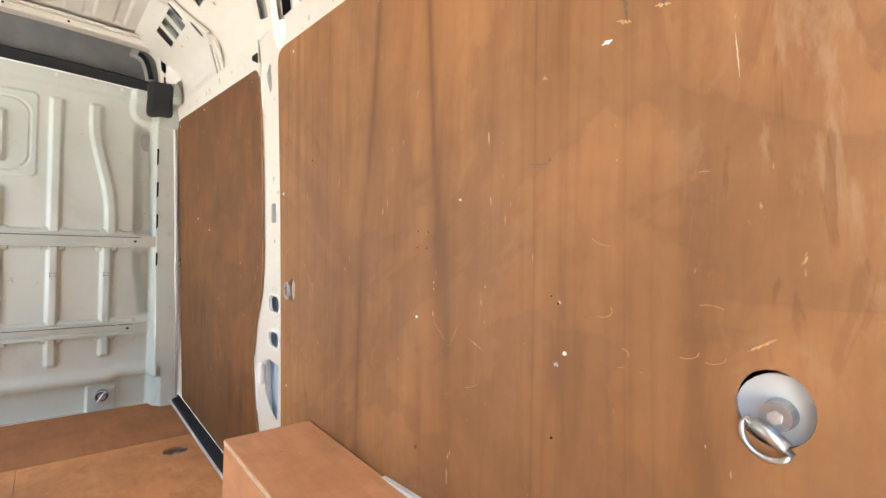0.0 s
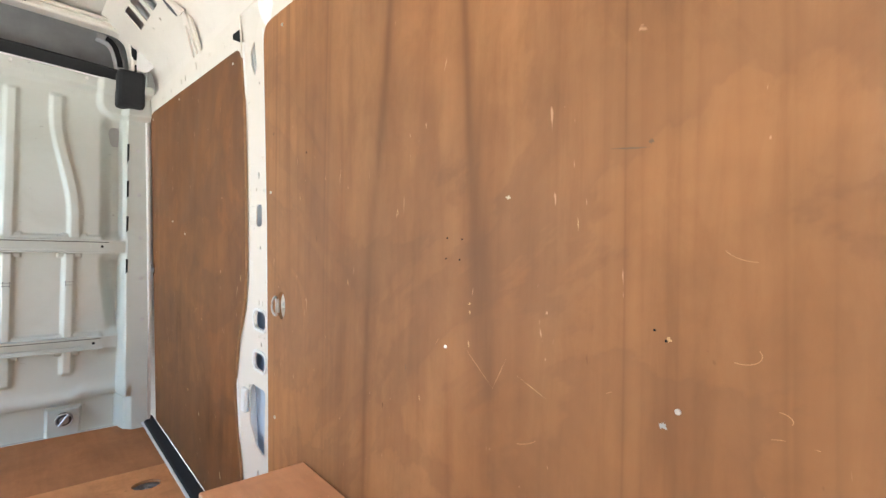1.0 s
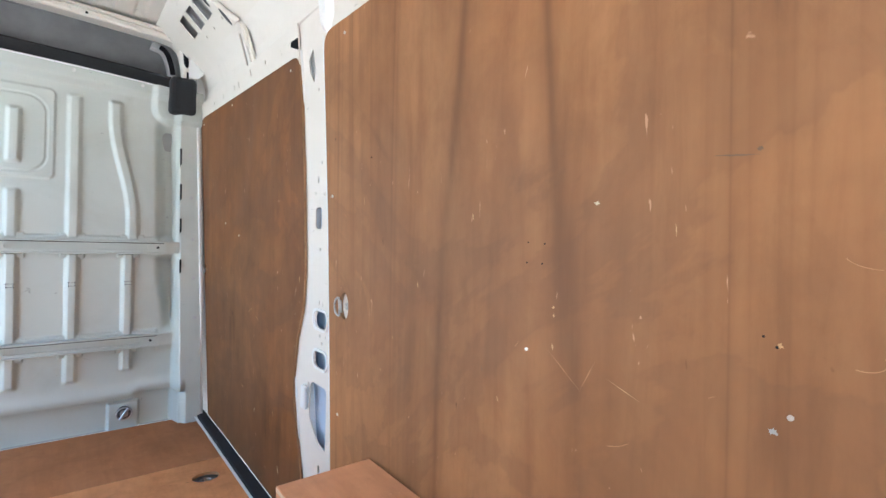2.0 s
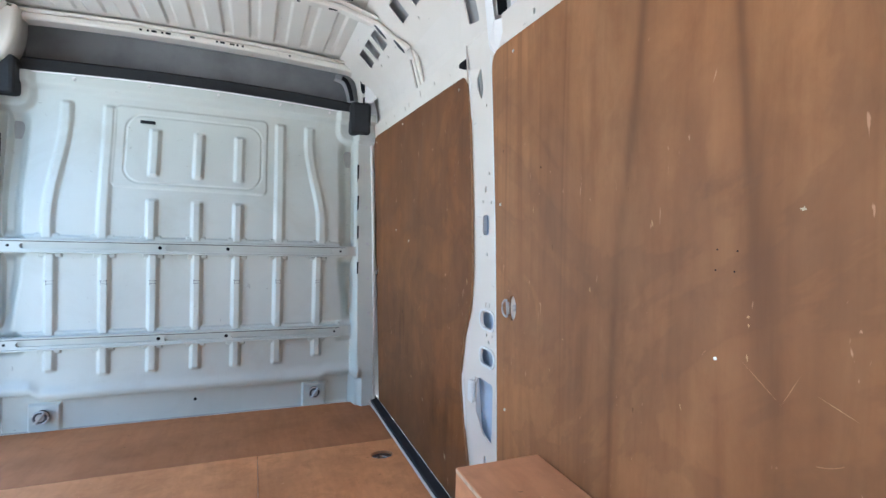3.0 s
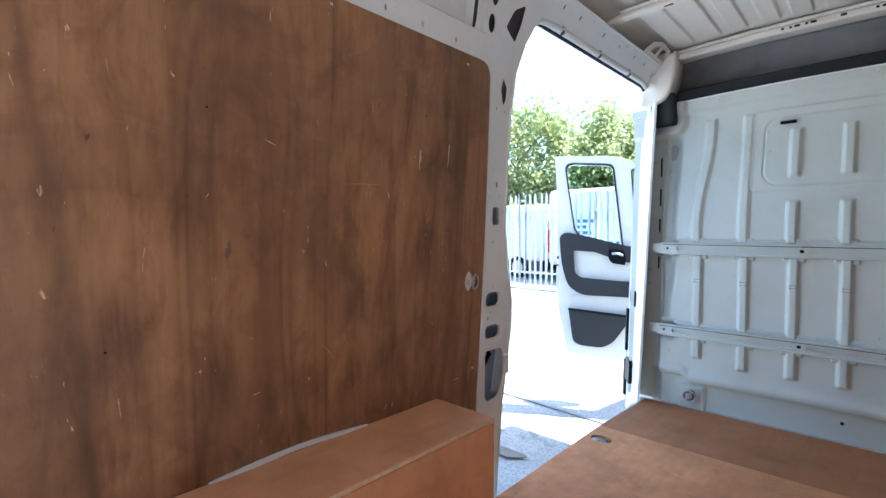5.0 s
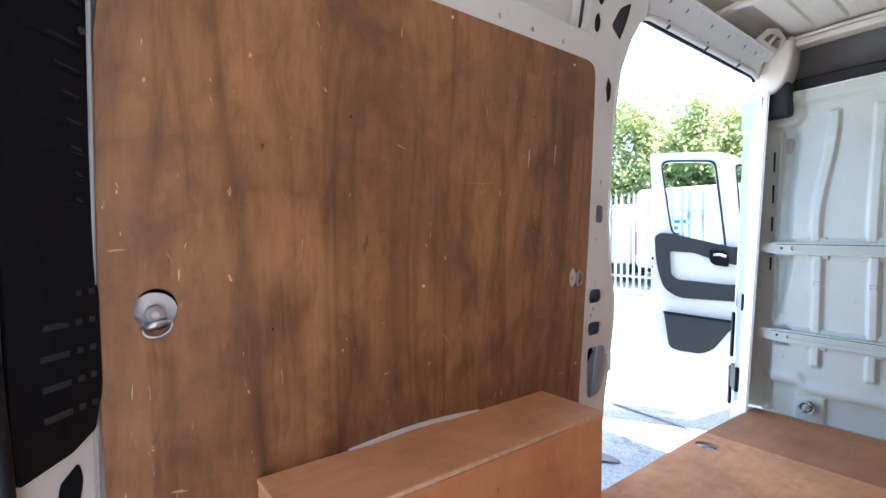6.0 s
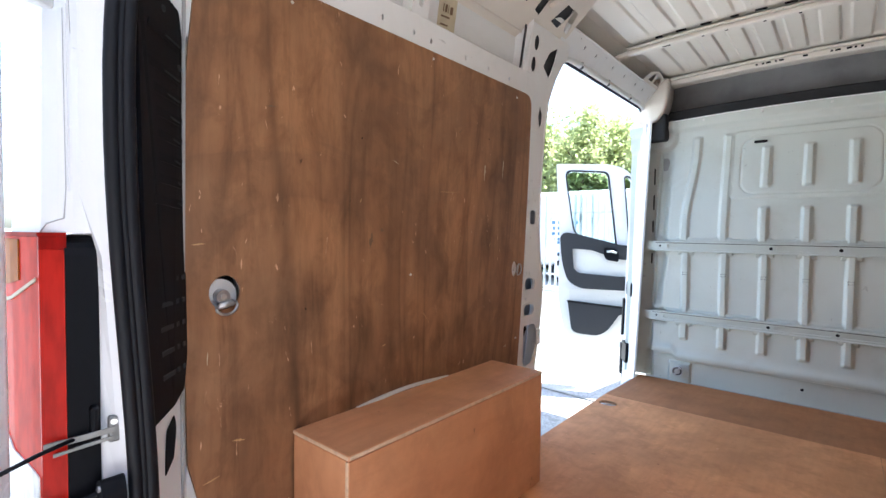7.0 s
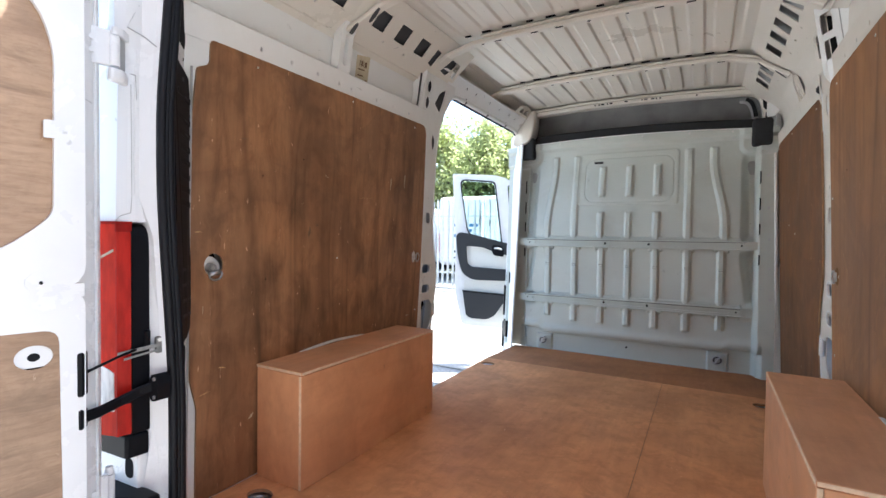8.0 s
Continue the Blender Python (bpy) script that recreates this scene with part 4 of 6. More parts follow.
    part("cant_lip", sweep(bmesh.new(), [tuple(cant(0.05, -0.16, -0.002)), tuple(cant(1.72 if front else y1, -0.16, -0.002))], (0, 0, 1), 0.012, 0.006, 0.003), ROOF_WHITE, w)
    # outer skin, which closes the side
    ye = 3.60 if front else 1.672
    part("outer_skin", sheet(bmesh.new(), [(0.03, -0.30), (ye, -0.30), (ye, 1.80), (0.03, 1.80)], [], lambda y, z, d: Vector((s * (1.005 - 0.05 * max(z - 0.6, 0) + d), y, z)), 0.006, 0), OUT_WHITE, w)
    part("outer_roof_edge", sweep(bmesh.new(), [(s * 0.90, 0.03, 1.86), (s * 0.90, 3.60, 1.86)], (0, 0, 1), 0.22, 0.012, 0.004), OUT_WHITE, w)
    return w


wall_left = side_wall(-1, False)
wall_right = side_wall(1, True)
roof_out = structure("roof_skin", "white outer roof of the van", "roof")
part("skin", box((-0.93, 0.93), (-0.06, 3.70), (1.985, 2.0), 0.006), OUT_WHITE, roof_out)

part("corner_closure", box((0.86, 1.0), (3.045, 3.065), (-0.12, 1.80), 0.002), WHITE, wall_right)
# the white corner flange between bulkhead and front lining
part("corner_flange", sweep(bmesh.new(), [(0.879, 2.885, -0.01), (0.877, 2.925, 0.5), (0.869, 2.972, 1.0), (0.860, 3.02, 1.47), (0.855, 3.03, 1.60)], (1, 0.3, 0), 0.020, 0.016, 0.005), WHITE, wall_right)
part("corner_tube", tube(bmesh.new(), [(0.80, 3.03, 1.52), (0.815, 3.02, 1.60), (0.80, 3.0, 1.70), (0.79, 2.98, 1.76)], 0.012, 8), VOID, wall_right, "black cable", True)
part("corner_ear", sheet(bmesh.new(), fillet([(2.90, 1.70), (2.945, 1.70), (2.98, 1.735), (2.965, 1.775), (2.93, 1.79), (2.90, 1.79)], 0.012), [], lambda y, z, d: Vector((0.80 + 0.9 * (y - 2.90), 2.950 + d, z - 0.045)), 0.006, 0), WHITE, wall_right)

# ---------------------------------------------------------------- sliding door opening on the left


def header_face(y, v, d):
    return Vector((-(0.888 - 0.135 * v + 0.75 * d), y, 1.690 + 0.172 * v + 0.62 * d))


opening = structure("door_frame", "white steel frame of the side door opening", "door frame")
hh = [rrect(y - 0.012, y + 0.012, 0.08, 0.20, 0.008) for y in (1.98, 2.32, 2.66)] + [ell(y, 0.45, 0.007, 0.05, 10) for y in (1.92, 2.05, 2.27, 2.44, 2.62, 2.75)] + [ell(2.90, 0.35, 0.010, 0.07, 12)] + [ell(y, 0.54, 0.004, 0.03, 8) for y in (1.85, 2.15, 2.50, 2.80)]
part("head_beam", sheet(bmesh.new(), fillet([(1.70, -0.10), (1.83, 0.0), (2.93, 0.0), (3.04, -0.30), (3.06, 0.63), (1.70, 0.63)], [0, 0.02, 0.05, 0.02, 0, 0]), hh, header_face, 0.004, 0), WHITE, opening)
# Dark sheet that paints the shade behind the head beam's holes.
part("head_shade_backing", sheet(bmesh.new(), [(1.76, 0.02), (2.95, 0.02), (3.03, 0.58), (1.76, 0.58)], [], lambda y, v, d: header_face(y, v, 0.022 + d), 0.002, 0), SHADE_WELD_GREY, opening)
rb = bmesh.new()
ra = [[rb.verts.new((x, y, z)) for x, z in ((-0.803, 1.798), (-0.815, 1.801), (-0.865, 1.805), (-0.870, 1.865), (-0.80, 1.893), (-0.725, 1.889))] for y in (1.62, 3.06)]
for i in range(5):
    rb.faces.new((ra[0][i], ra[0][i + 1], ra[1][i + 1], ra[1][i]))
part("head_recess", rb, ROOF_WHITE, opening)
part("head_bead", tube(bmesh.new(), [(-0.866, 1.775, 1.665), (-0.874, 1.81, 1.692), (-0.879, 1.86, 1.708), (-0.878, 1.95, 1.712), (-0.878, 2.4, 1.712), (-0.878, 2.84, 1.712), (-0.882, 2.93, 1.700), (-0.890, 2.975, 1.660)], [0.004, 0.009, 0.013, 0.016, 0.016, 0.016, 0.016, 0.014], 12), WHITE, opening, smooth=True)
for y in (1.98, 2.32, 2.66):
    part("bead_hole", cyl(bmesh.new(), (-0.876, y, 1.711), (-0.8672, y, 1.6985), 0.010, 14), SHADE_WELD_GREY, opening)
part("head_edge", sweep(bmesh.new(), [tuple(header_face(1.72, 0.63, -0.002)), tuple(header_face(3.04, 0.63, -0.002))], (0, 0, 1), 0.010, 0.008, 0.003), WHITE, opening)
part("head_return", sheet(bmesh.new(), [(1.78, 0), (2.98, 0), (2.98, 1), (1.78, 1)], [], lambda y, v, d: Vector((-(0.886 + 0.02 * v), y, 1.696 + d)), 0.004, 0), WHITE, opening)
part("head_seal", tube(bmesh.new(), [(-0.895, 1.715, 1.56), (-0.893, 1.745, 1.625), (-0.890, 1.785, 1.682), (-0.887, 1.84, 1.693), (-0.887, 2.4, 1.694), (-0.887, 2.88, 1.694), (-0.895, 2.945, 1.680), (-0.905, 2.985, 1.640)], 0.007, 8), HEAD_SEAL, opening, "dark rubber weatherstrip", True)
part("gusset", sheet(bmesh.new(), fillet([(0.0, 0.0), (0.24, 0.0), (0.20, 0.85), (0.10, 1.0), (0.03, 0.7)], 0.03), [fillet([(0.05, 0.2), (0.10, 0.2), (0.10, 0.72), (0.065, 0.62)], 0.012), fillet([(0.125, 0.2), (0.205, 0.2), (0.17, 0.70), (0.125, 0.74)], 0.012)],
     lambda a, b, d: Vector((-0.801 + 0.055 * b, 2.66 + 1.3 * a, 1.799 + 0.066 * b + d)), 0.004, 0), ROOF_WHITE, opening)


def pillar(u, z, d):
    return Vector((-0.872 - 0.178 * u + 0.026 * z + 0.86 * d, 2.862 + 0.30 * u + 0.05 * max(z - 0.4, 0) * (1 - u) + 0.5 * d, z))


ph = [ell(0.35, 1.12, 0.03, 0.008, 10), ell(0.35, 0.86, 0.03, 0.008, 10)]
part("front_pillar", sheet(bmesh.new(), [(0.0, -0.10), (1.0, -0.10), (1.0, 1.71), (0.0, 1.71)], ph, pillar, 0.012, 0), WHITE, opening)
part("latch_pocket", sheet(bmesh.new(), rrect(0.48, 0.93, 0.475, 0.565, 0.03), [], lambda u, z, d: pillar(u, z, -0.003 + d), 0.01, 0), VOID, opening)
part("lower_catch", sheet(bmesh.new(), rrect(0.50, 0.86, 0.02, 0.155, 0.03), [], lambda u, z, d: pillar(u, z, -0.018 + d), 0.024, 0), BLACK_PLASTIC, opening, "black plastic striker")
part("edge_strip", sheet(bmesh.new(), rrect(0.97, 1.06, 0.18, 0.44, 0.02), [], lambda u, z, d: pillar(u, z, -0.014 + d), 0.022, 0), BLACK_PLASTIC, opening)
part("edge_strip", sheet(bmesh.new(), rrect(0.97, 1.10, -0.10, 0.12, 0.02), [], lambda u, z, d: pillar(u, z, -0.014 + d), 0.022, 0), BLACK_PLASTIC, opening)
part("upper_bumper", sheet(bmesh.new(), rrect(0.62, 0.86, 1.45, 1.57, 0.03), [], lambda u, z, d: pillar(u, z, -0.022 + d), 0.030, 0), BLACK_PLASTIC, opening, "black rubber buffer")
part("cab_side", sheet(bmesh.new(), [(3.16, -0.30), (3.40, -0.30), (3.40, 1.72), (3.16, 1.72)], [], lambda y, z, d: Vector((-(1.045 - 0.026 * z) - d, y, z)), 0.01, 0), OUT_WHITE, opening)
part("sill", box((-0.98, -0.868), (1.60, 3.1), (-0.36, -0.30), 0.01), BLACK_PLASTIC, opening)
part("cable_loom", tube(bmesh.new(), [(-0.955, 1.60, 0.50), (-0.94, 1.605, 0.47), (-0.935, 1.575, 0.45), (-0.95, 1.555, 0.41), (-0.955, 1.545, 0.36), (-0.96, 1.54, 0.28)], 0.009, 8), BLACK_PLASTIC, opening, "black taped cable loom", True)
part("notch_plate", sheet(bmesh.new(), [(0.145, 1.28), (0.27, 1.28), (0.27, 1.475), (0.145, 1.475)], [], on_post(-1, 0.009), 0.002, 0), WHITE, wall_left)
part("dark_triangle", sheet(bmesh.new(), fillet([(1.738, 1.466), (1.797, 1.490), (1.793, 1.504), (1.738, 1.502)], 0.003), [], lambda y, z, d: Vector((0.8781 - 0.0883 * (z - 1.40) + d, y, z)), 0.001, 0), VOID, wall_right)
part("inner_web", box((-0.992, -0.972), (1.50, 1.66), (0.25, 0.52), 0.008), CAVITY, opening)

# ---------------------------------------------------------------- plywood lining
def big_panel(rear, edge):
    """The large lining board; edge: its line along the post."""
    r = [0] * len(edge) + [0.05, 0.012, 0.015, 0.01, 0, 0, 0, 0.01]
    return fillet([(rear + 0.03, 0.0)] + edge + [(rear + 0.06, 1.462), (rear + 0.057, 1.385), (rear + 0.015, 1.365), (rear, 1.20), (rear - 0.002, 0.70), (rear + 0.007, 0.40), (rear + 0.030, 0.31)], r)


FRONT = fillet([(1.692, 0.0), (1.702, 0.17), (1.740, 0.30), (1.772, 0.42), (1.762, 0.50), (1.742, 0.595), (1.694, 0.70), (1.683, 0.81), (1.688, 0.95), (1.697, 1.12), (1.712, 1.30), (1.742, 1.452), (3.02, 1.478), (3.0, 1.30), (2.95, 0.7), (2.885, 0.0)],
               [0, 0, 0, 0.02, 0, 0, 0.02, 0, 0, 0, 0, 0.04, 0.03, 0, 0, 0])


def lining(s, outline, holes, label, ply=WALL_PLY):
    p = thing("plywood_panel", label, "wall panel", "plywood wall lining")
    part("board", sheet(bmesh.new(), outline, holes, on_wall(s), 0.008), [ply, WALL_EDGE], p)
    return p


left_panel = lining(-1, big_panel(0.165, LEFT_EDGE), [ell(0.247, 0.760, 0.0345, 0.037, 28), ell(1.434, 0.749, 0.022, 0.032, 20)], "scuffed brown plywood panel screwed to the van side", LEFT_PLY)
right_panel = lining(1, big_panel(0.10, RIGHT_EDGE), [ell(0.238, 0.755, 0.0345, 0.038, 28), ell(1.429, 0.738, 0.022, 0.034, 20)], "scratched orange-brown plywood panel screwed to the van side")
front_panel = lining(1, FRONT, [ell(2.93, 0.722, 0.02, 0.03, 16)], "stained orange-brown plywood panel beside the bulkhead", SHADED_FRONT_PLY)


def dot(p, s, y, z, r, m, name, proud=0.002):
    part(name, cyl(bmesh.new(), (s * (WX(z) - proud), y, z), (s * (WX(z) + 0.004), y, z), r, 10), m, p)


def chip(p, s, y, z, ly, lz, tilt, m, name="scratch"):
    q = Matrix.Translation((s * (WX(z) - 0.0006), y, z)) @ Euler((radians(tilt), 0, 0)).to_matrix().to_4x4()
    bm = bmesh.new()
    n = 11
    rnd = random.Random(int(1e4 * (y + 3 * z)))
    a = [bm.verts.new(q @ Vector((0, -ly / 2 + ly * i / n, lz * (0.25 + rnd.random()) * min(1, 2.2 * min(i, n - i) / n + 0.12)))) for i in range(n + 1)]
    b = [bm.verts.new(q @ Vector((0, -ly / 2 + ly * i / n, -lz * (0.25 + rnd.random()) * min(1, 2.2 * min(i, n - i) / n + 0.12)))) for i in range(n + 1)]
    for i in range(n):
        bm.faces.new((a[i], a[i + 1], b[i + 1], b[i]))
    part(name, bm, m, p)


for y, z, r in ((0.482, 0.757, 0.003), (0.822, 0.755, 0.0026), (1.44, 1.425, 0.004), (0.60, 1.43, 0.005), (1.0, 1.43, 0.005), (1.50, 1.02, 0.004), (1.46, 0.45, 0.004)):
    dot(right_panel, 1, y, z, r, SCREW, "screw_head")
for y, z, r in ((0.824, 0.919, 0.0013), (0.792, 0.918, 0.0013), (0.826, 0.888, 0.0013), (0.796, 0.888, 0.0013), (0.496, 0.824, 0.0015), (0.508, 0.833, 0.0013), (1.30, 1.10, 0.002), (0.50, 0.633, 0.002)):
    dot(right_panel, 1, y, z, r, VOID, "screw_hole", 0.0008)
for y, z, ly, lz, tilt, m in ((0.541, 1.020, 0.045, 0.0012, 4, INK), (0.518, 1.024, 0.006, 0.003, 0, INK), (0.706, 0.975, 0.009, 0.003, 10, PAPER), (0.773, 0.826, 0.004, 0.003, 80, CHIP), (0.772, 0.814, 0.006, 0.002, 85, CHIP), (0.773, 0.768, 0.010, 0.002, 80, CHIP), (0.882, 0.660, 0.010, 0.0015, 70, CHIP), (1.201, 0.702, 0.006, 0.002, 40, CHIP), (1.111, 0.825, 0.012, 0.002, 75, CHIP), (0.493, 0.826, 0.006, 0.003, 30, CHIP), (0.496, 0.738, 0.009, 0.004, 20, SHELF_GREY),
                              (0.755, 0.741, 0.078, 0.0006, 38, SCUFF), (0.713, 0.740, 0.052, 0.0006, -64, SCUFF), (0.66, 0.735, 0.05, 0.0005, 20, CHIP), (0.285, 1.11, 0.05, 0.001, 82, PAPER), (0.435, 1.164, 0.016, 0.003, -10, WHITE),
                              (0.413, 1.205, 0.05, 0.004, 78, INK), (0.413, 1.183, 0.022, 0.003, 20, CHIP), (0.365, 1.195, 0.02, 0.004, 80, INK), (0.365, 1.187, 0.020, 0.003, 10, CHIP), (0.250, 0.815, 0.030, 0.0018, -35, CHIP),
                              (0.95, 0.96, 0.012, 0.0012, 70, CHIP), (0.92, 0.70, 0.012, 0.0014, 80, INK), (1.33, 1.0, 0.02, 0.0008, 80, CHIP), (0.60, 0.94, 0.016, 0.001, 85, CHIP), (1.25, 0.62, 0.006, 0.0015, 60, CHIP)):
    chip(right_panel, 1, y, z, ly, lz, tilt, m)


def curl(p, s, y, z, r, a0, a1, w=0.0007):
    """A fine curved scratch in the varnish."""
    part("scratch", sweep(bmesh.new(), [(s * (WX(z) - 0.0003), y + r * math.cos(radians(a0 + (a1 - a0) * i / 9)), z + 0.6 * r * math.sin(radians(a0 + (a1 - a0) * i / 9))) for i in range(10)], (1, 0, 0), 0.0006, w), SCUFF, p)


for y, z, r, a0, a1 in ((0.325, 0.795, 0.016, 180, 285), (0.298, 0.795, 0.016, 180, 285), (0.300, 0.835, 0.022, 60, 130), (0.42, 0.925, 0.030, 270, 330), (0.312, 0.985, 0.012, 60, 120),
                        (0.385, 0.735, 0.040, 60, 110), (0.430, 0.825, 0.016, 150, 290), (0.40, 0.775, 0.010, 90, 200), (0.52, 0.735, 0.05, 40, 70), (0.70, 0.69, 0.06, 215, 250), (0.78, 0.74, 0.07, 20, 55)):
    curl(right_panel, 1, y, z, r, a0, a1)
for y, z, r in ((0.824, 0.763, 0.004), (0.40, 1.43, 0.004), (1.46, 0.46, 0.004), (1.40, 1.43, 0.004), (0.90, 1.44, 0.004)):
    dot(left_panel, -1, y, z, r, SCREW, "screw_head")
for y, z in ((0.62, 1.15), (1.22, 1.24), (0.45, 0.70)):
    dot(left_panel, -1, y, z, 0.0022, VOID, "screw_hole", 0.0008)
for y, z, ly, lz, tilt, m in ((0.35, 1.18, 0.025, 0.003, 5, INK), (0.19, 0.865, 0.03, 0.002, 5, CHIP), (0.21, 0.62, 0.03, 0.0012, 88, PAPER), (0.28, 0.42, 0.03, 0.003, -10, CHIP), (0.40, 0.22, 0.03, 0.006, 40, PAPER), (0.22, 0.35, 0.04, 0.002, 10, CHIP),
                              (1.38, 0.44, 0.03, 0.002, 5, PAPER), (0.75, 1.10, 0.03, 0.0012, -20, PAPER), (1.0, 1.03, 0.11, 0.0008, 3, CHIP), (0.62, 0.98, 0.012, 0.001, 60, CHIP), (1.20, 1.12, 0.07, 0.004, 84, PAPER), (1.32, 1.15, 0.10, 0.003, 84, PAPER),
                              (1.25, 0.85, 0.02, 0.001, 70, CHIP), (0.9, 0.62, 0.06, 0.001, -50, CHIP), (1.05, 1.24, 0.02, 0.002, 45, INK), (0.72, 0.56, 0.02, 0.002, 10, CHIP), (0.70, 0.90, 0.012, 0.008, 80, INK), (0.66, 0.87, 0.05, 0.006, 80, INK)):
    chip(left_panel, -1, y, z, ly, lz, tilt, m)
for y, z, ly, lz, tilt, m in ((2.2, 0.62, 0.05, 0.001, -30, CHIP), (2.12, 0.60, 0.03, 0.001, 20, CHIP), (1.72, 0.78, 0.02, 0.003, 80, CHIP), (2.3, 0.30, 0.02, 0.004, 20, CHIP), (2.15, 0.25, 0.02, 0.003, 60, PAPER), (2.55, 0.45, 0.09, 0.003, 40, INK), (2.62, 0.75, 0.012, 0.001, 70, CHIP), (1.95, 0.30, 0.02, 0.002, 70, CHIP), (1.9, 0.12, 0.03, 0.003, 60, PAPER)):
    chip(front_panel, 1, y, z, ly, lz, tilt, m)
for y, z in ((1.80, 1.42), (2.45, 1.44), (2.95, 1.44), (2.55, 0.95), (2.35, 0.9)):
    dot(front_panel, 1, y, z, 0.004, SCREW, "screw_head")


def wall_ring(s, y, z, r, swing, big=True):
    """A lashing eye in a cut-out of the lining: recessed white plate, boss and D ring. swing: degrees by which the ring hangs from straight down, about the wall's normal."""
    t = thing("wall_lashing_ring", "steel D-ring lashing eye in a round plywood cut-out" if big else "steel D-ring lashing eye near the post", "lashing ring", "lashing rings in the walls")
    x0 = WX(z)

    def at(a, b, d):
        return Vector((s * (x0 + d), y + a, z + b))
    part("recess", cyl(bmesh.new(), at(0, 0, 0.058), at(0, 0, 0.060), r * 1.5, 28), VOID, t)
    if big:
        part("recess_plate", cyl(bmesh.new(), at(0, -0.32 * r, 0.026), at(0, -0.32 * r, 0.034), r * 1.12, 28), WHITE, t)
    else:
        part("recess_plate", sheet(bmesh.new(), ell(0, 0.16 * r, 0.015, 0.84 * r, 20), [], lambda a, b, d: at(a, b, 0.010 + d), 0.004, 0), WHITE, t)
    part("boss", cyl(bmesh.new(), at(0, -0.010 if big else 0, 0.024), at(0, -0.010 if big else 0, 0.006), 0.016 if big else 0.010, 20, 0.0145 if big else 0.009), STEEL, t)
    part("bolt", cyl(bmesh.new(), at(0, -0.010 if big else 0, 0.008), at(0, -0.010 if big else 0, 0.003), 0.007 if big else 0.005, 6), SCREW, t)
    c, q = radians(swing), 0.024
    o = (0.0, -0.024) if big else (0.014, -0.002)
    pts = []
    for k in range(14):
        a = radians(180 + 180 * k / 13)
        u, v = q * math.cos(a), 0.9 * q * math.sin(a) - 0.002
        pts.append(at(o[0] + u * math.cos(c) - v * math.sin(c), o[1] + u * math.sin(c) + v * math.cos(c), -0.006 + 0.4 * v * 0.3))
    part("d_ring", tube(bmesh.new(), pts, 0.0031 if big else 0.0025, 8, True), STEEL, t, smooth=True)
    part("ring_clip", tube(bmesh.new(), [pts[0] * 0.85 + pts[-1] * 0.15 + Vector((s * 0.004, 0, 0)), pts[0] * 0.15 + pts[-1] * 0.85 + Vector((s * 0.004, 0, 0))], 0.0075 if big else 0.004, 8), STEEL, t, smooth=True)


wall_ring(-1, 0.247, 0.760, 0.034, 10)
wall_ring(1, 0.238, 0.755, 0.037, 30)
wall_ring(-1, 1.434, 0.749, 0.032, 80, False)
wall_ring(1, 1.429, 0.738, 0.034, 80, False)
wall_ring(1, 2.93, 0.722, 0.028, 60, False)

# ---------------------------------------------------------------- wheel arch boxes


def arch_box(s, y0, y1, label):
    t = thing("wheel_arch_box", label, "wheel arch box", "plywood wheel arch boxes")
    xi, xo, h = 0.680, 0.897, 0.402

    def b(name, xa, xb, ya, yb, za, zb, mi):
        part(name, box((min(s * xa, s * xb), max(s * xa, s * xb)), (ya, yb), (za, zb), 0.0015), mi, t)
    b("top_board", xi, xo, y0, y1, h - 0.012, h, BOX_PLY)
    b("side_board", xi, xi + 0.012, y0, y1, 0.001, h - 0.013, BOX_PLY)
    b("end_board", xi + 0.013, xo, y0 + 0.001, y0 + 0.013, 0.001, h - 0.013, BOX_PLY)
    b("end_board", xi + 0.013, xo, y1 - 0.013, y1 - 0.001, 0.001, h - 0.013, BOX_PLY)
    b("edge_band", xi - 0.0012, xi + 0.0005, y0 + 0.002, y1 - 0.002, h - 0.0105, h - 0.0015, PLY_EDGE)
    b("edge_band", xi + 0.002, xo, y0 - 0.0012, y0 + 0.0005, h - 0.0105, h - 0.0015, PLY_EDGE)
    b("edge_band", xi + 0.0015, xi + 0.0115, y0 - 0.0012, y0 + 0.0005, 0.002, h - 0.014, PLY_EDGE)
    b("edge_band", xi + 0.0015, xi + 0.0115, y1 - 0.0005, y1 + 0.0012, 0.002, h - 0.014, PLY_EDGE)
    return t


arch_box(-1, 0.418, 1.287, "orange-brown plywood box over the wheel arch beside the side door")
arch_box(1, 0.418, 1.287, "orange-brown plywood box over the wheel arch with pale worn edges")
gap = tagged(new("arch_gap"), "pale grey wheel arch metal showing behind the box top", "wheel arch", "", "structure")
part("arch_metal", sweep(bmesh.new(), [(-0.897, 0.62 + 0.40 * i / 10, 0.398 + 0.012 * math.sin(math.pi * i / 10)) for i in range(11)], (1, 0, 0), 0.012, 0.008), WHITE, gap)
part("arch_metal", sweep(bmesh.new(), [(0.897, 0.52 + 0.40 * i / 10, 0.398 + 0.012 * math.sin(math.pi * i / 10)) for i in range(11)], (1, 0, 0), 0.012, 0.008), WHITE, gap)

# paper label on the upper panel
lab = thing("paper_label", "yellowed paper label with a printed block on the upper panel", "label")


def on_label(y, z, d):
    return Vector((-(0.9155 - 0.04 * (z - 1.53) - d), y, z))


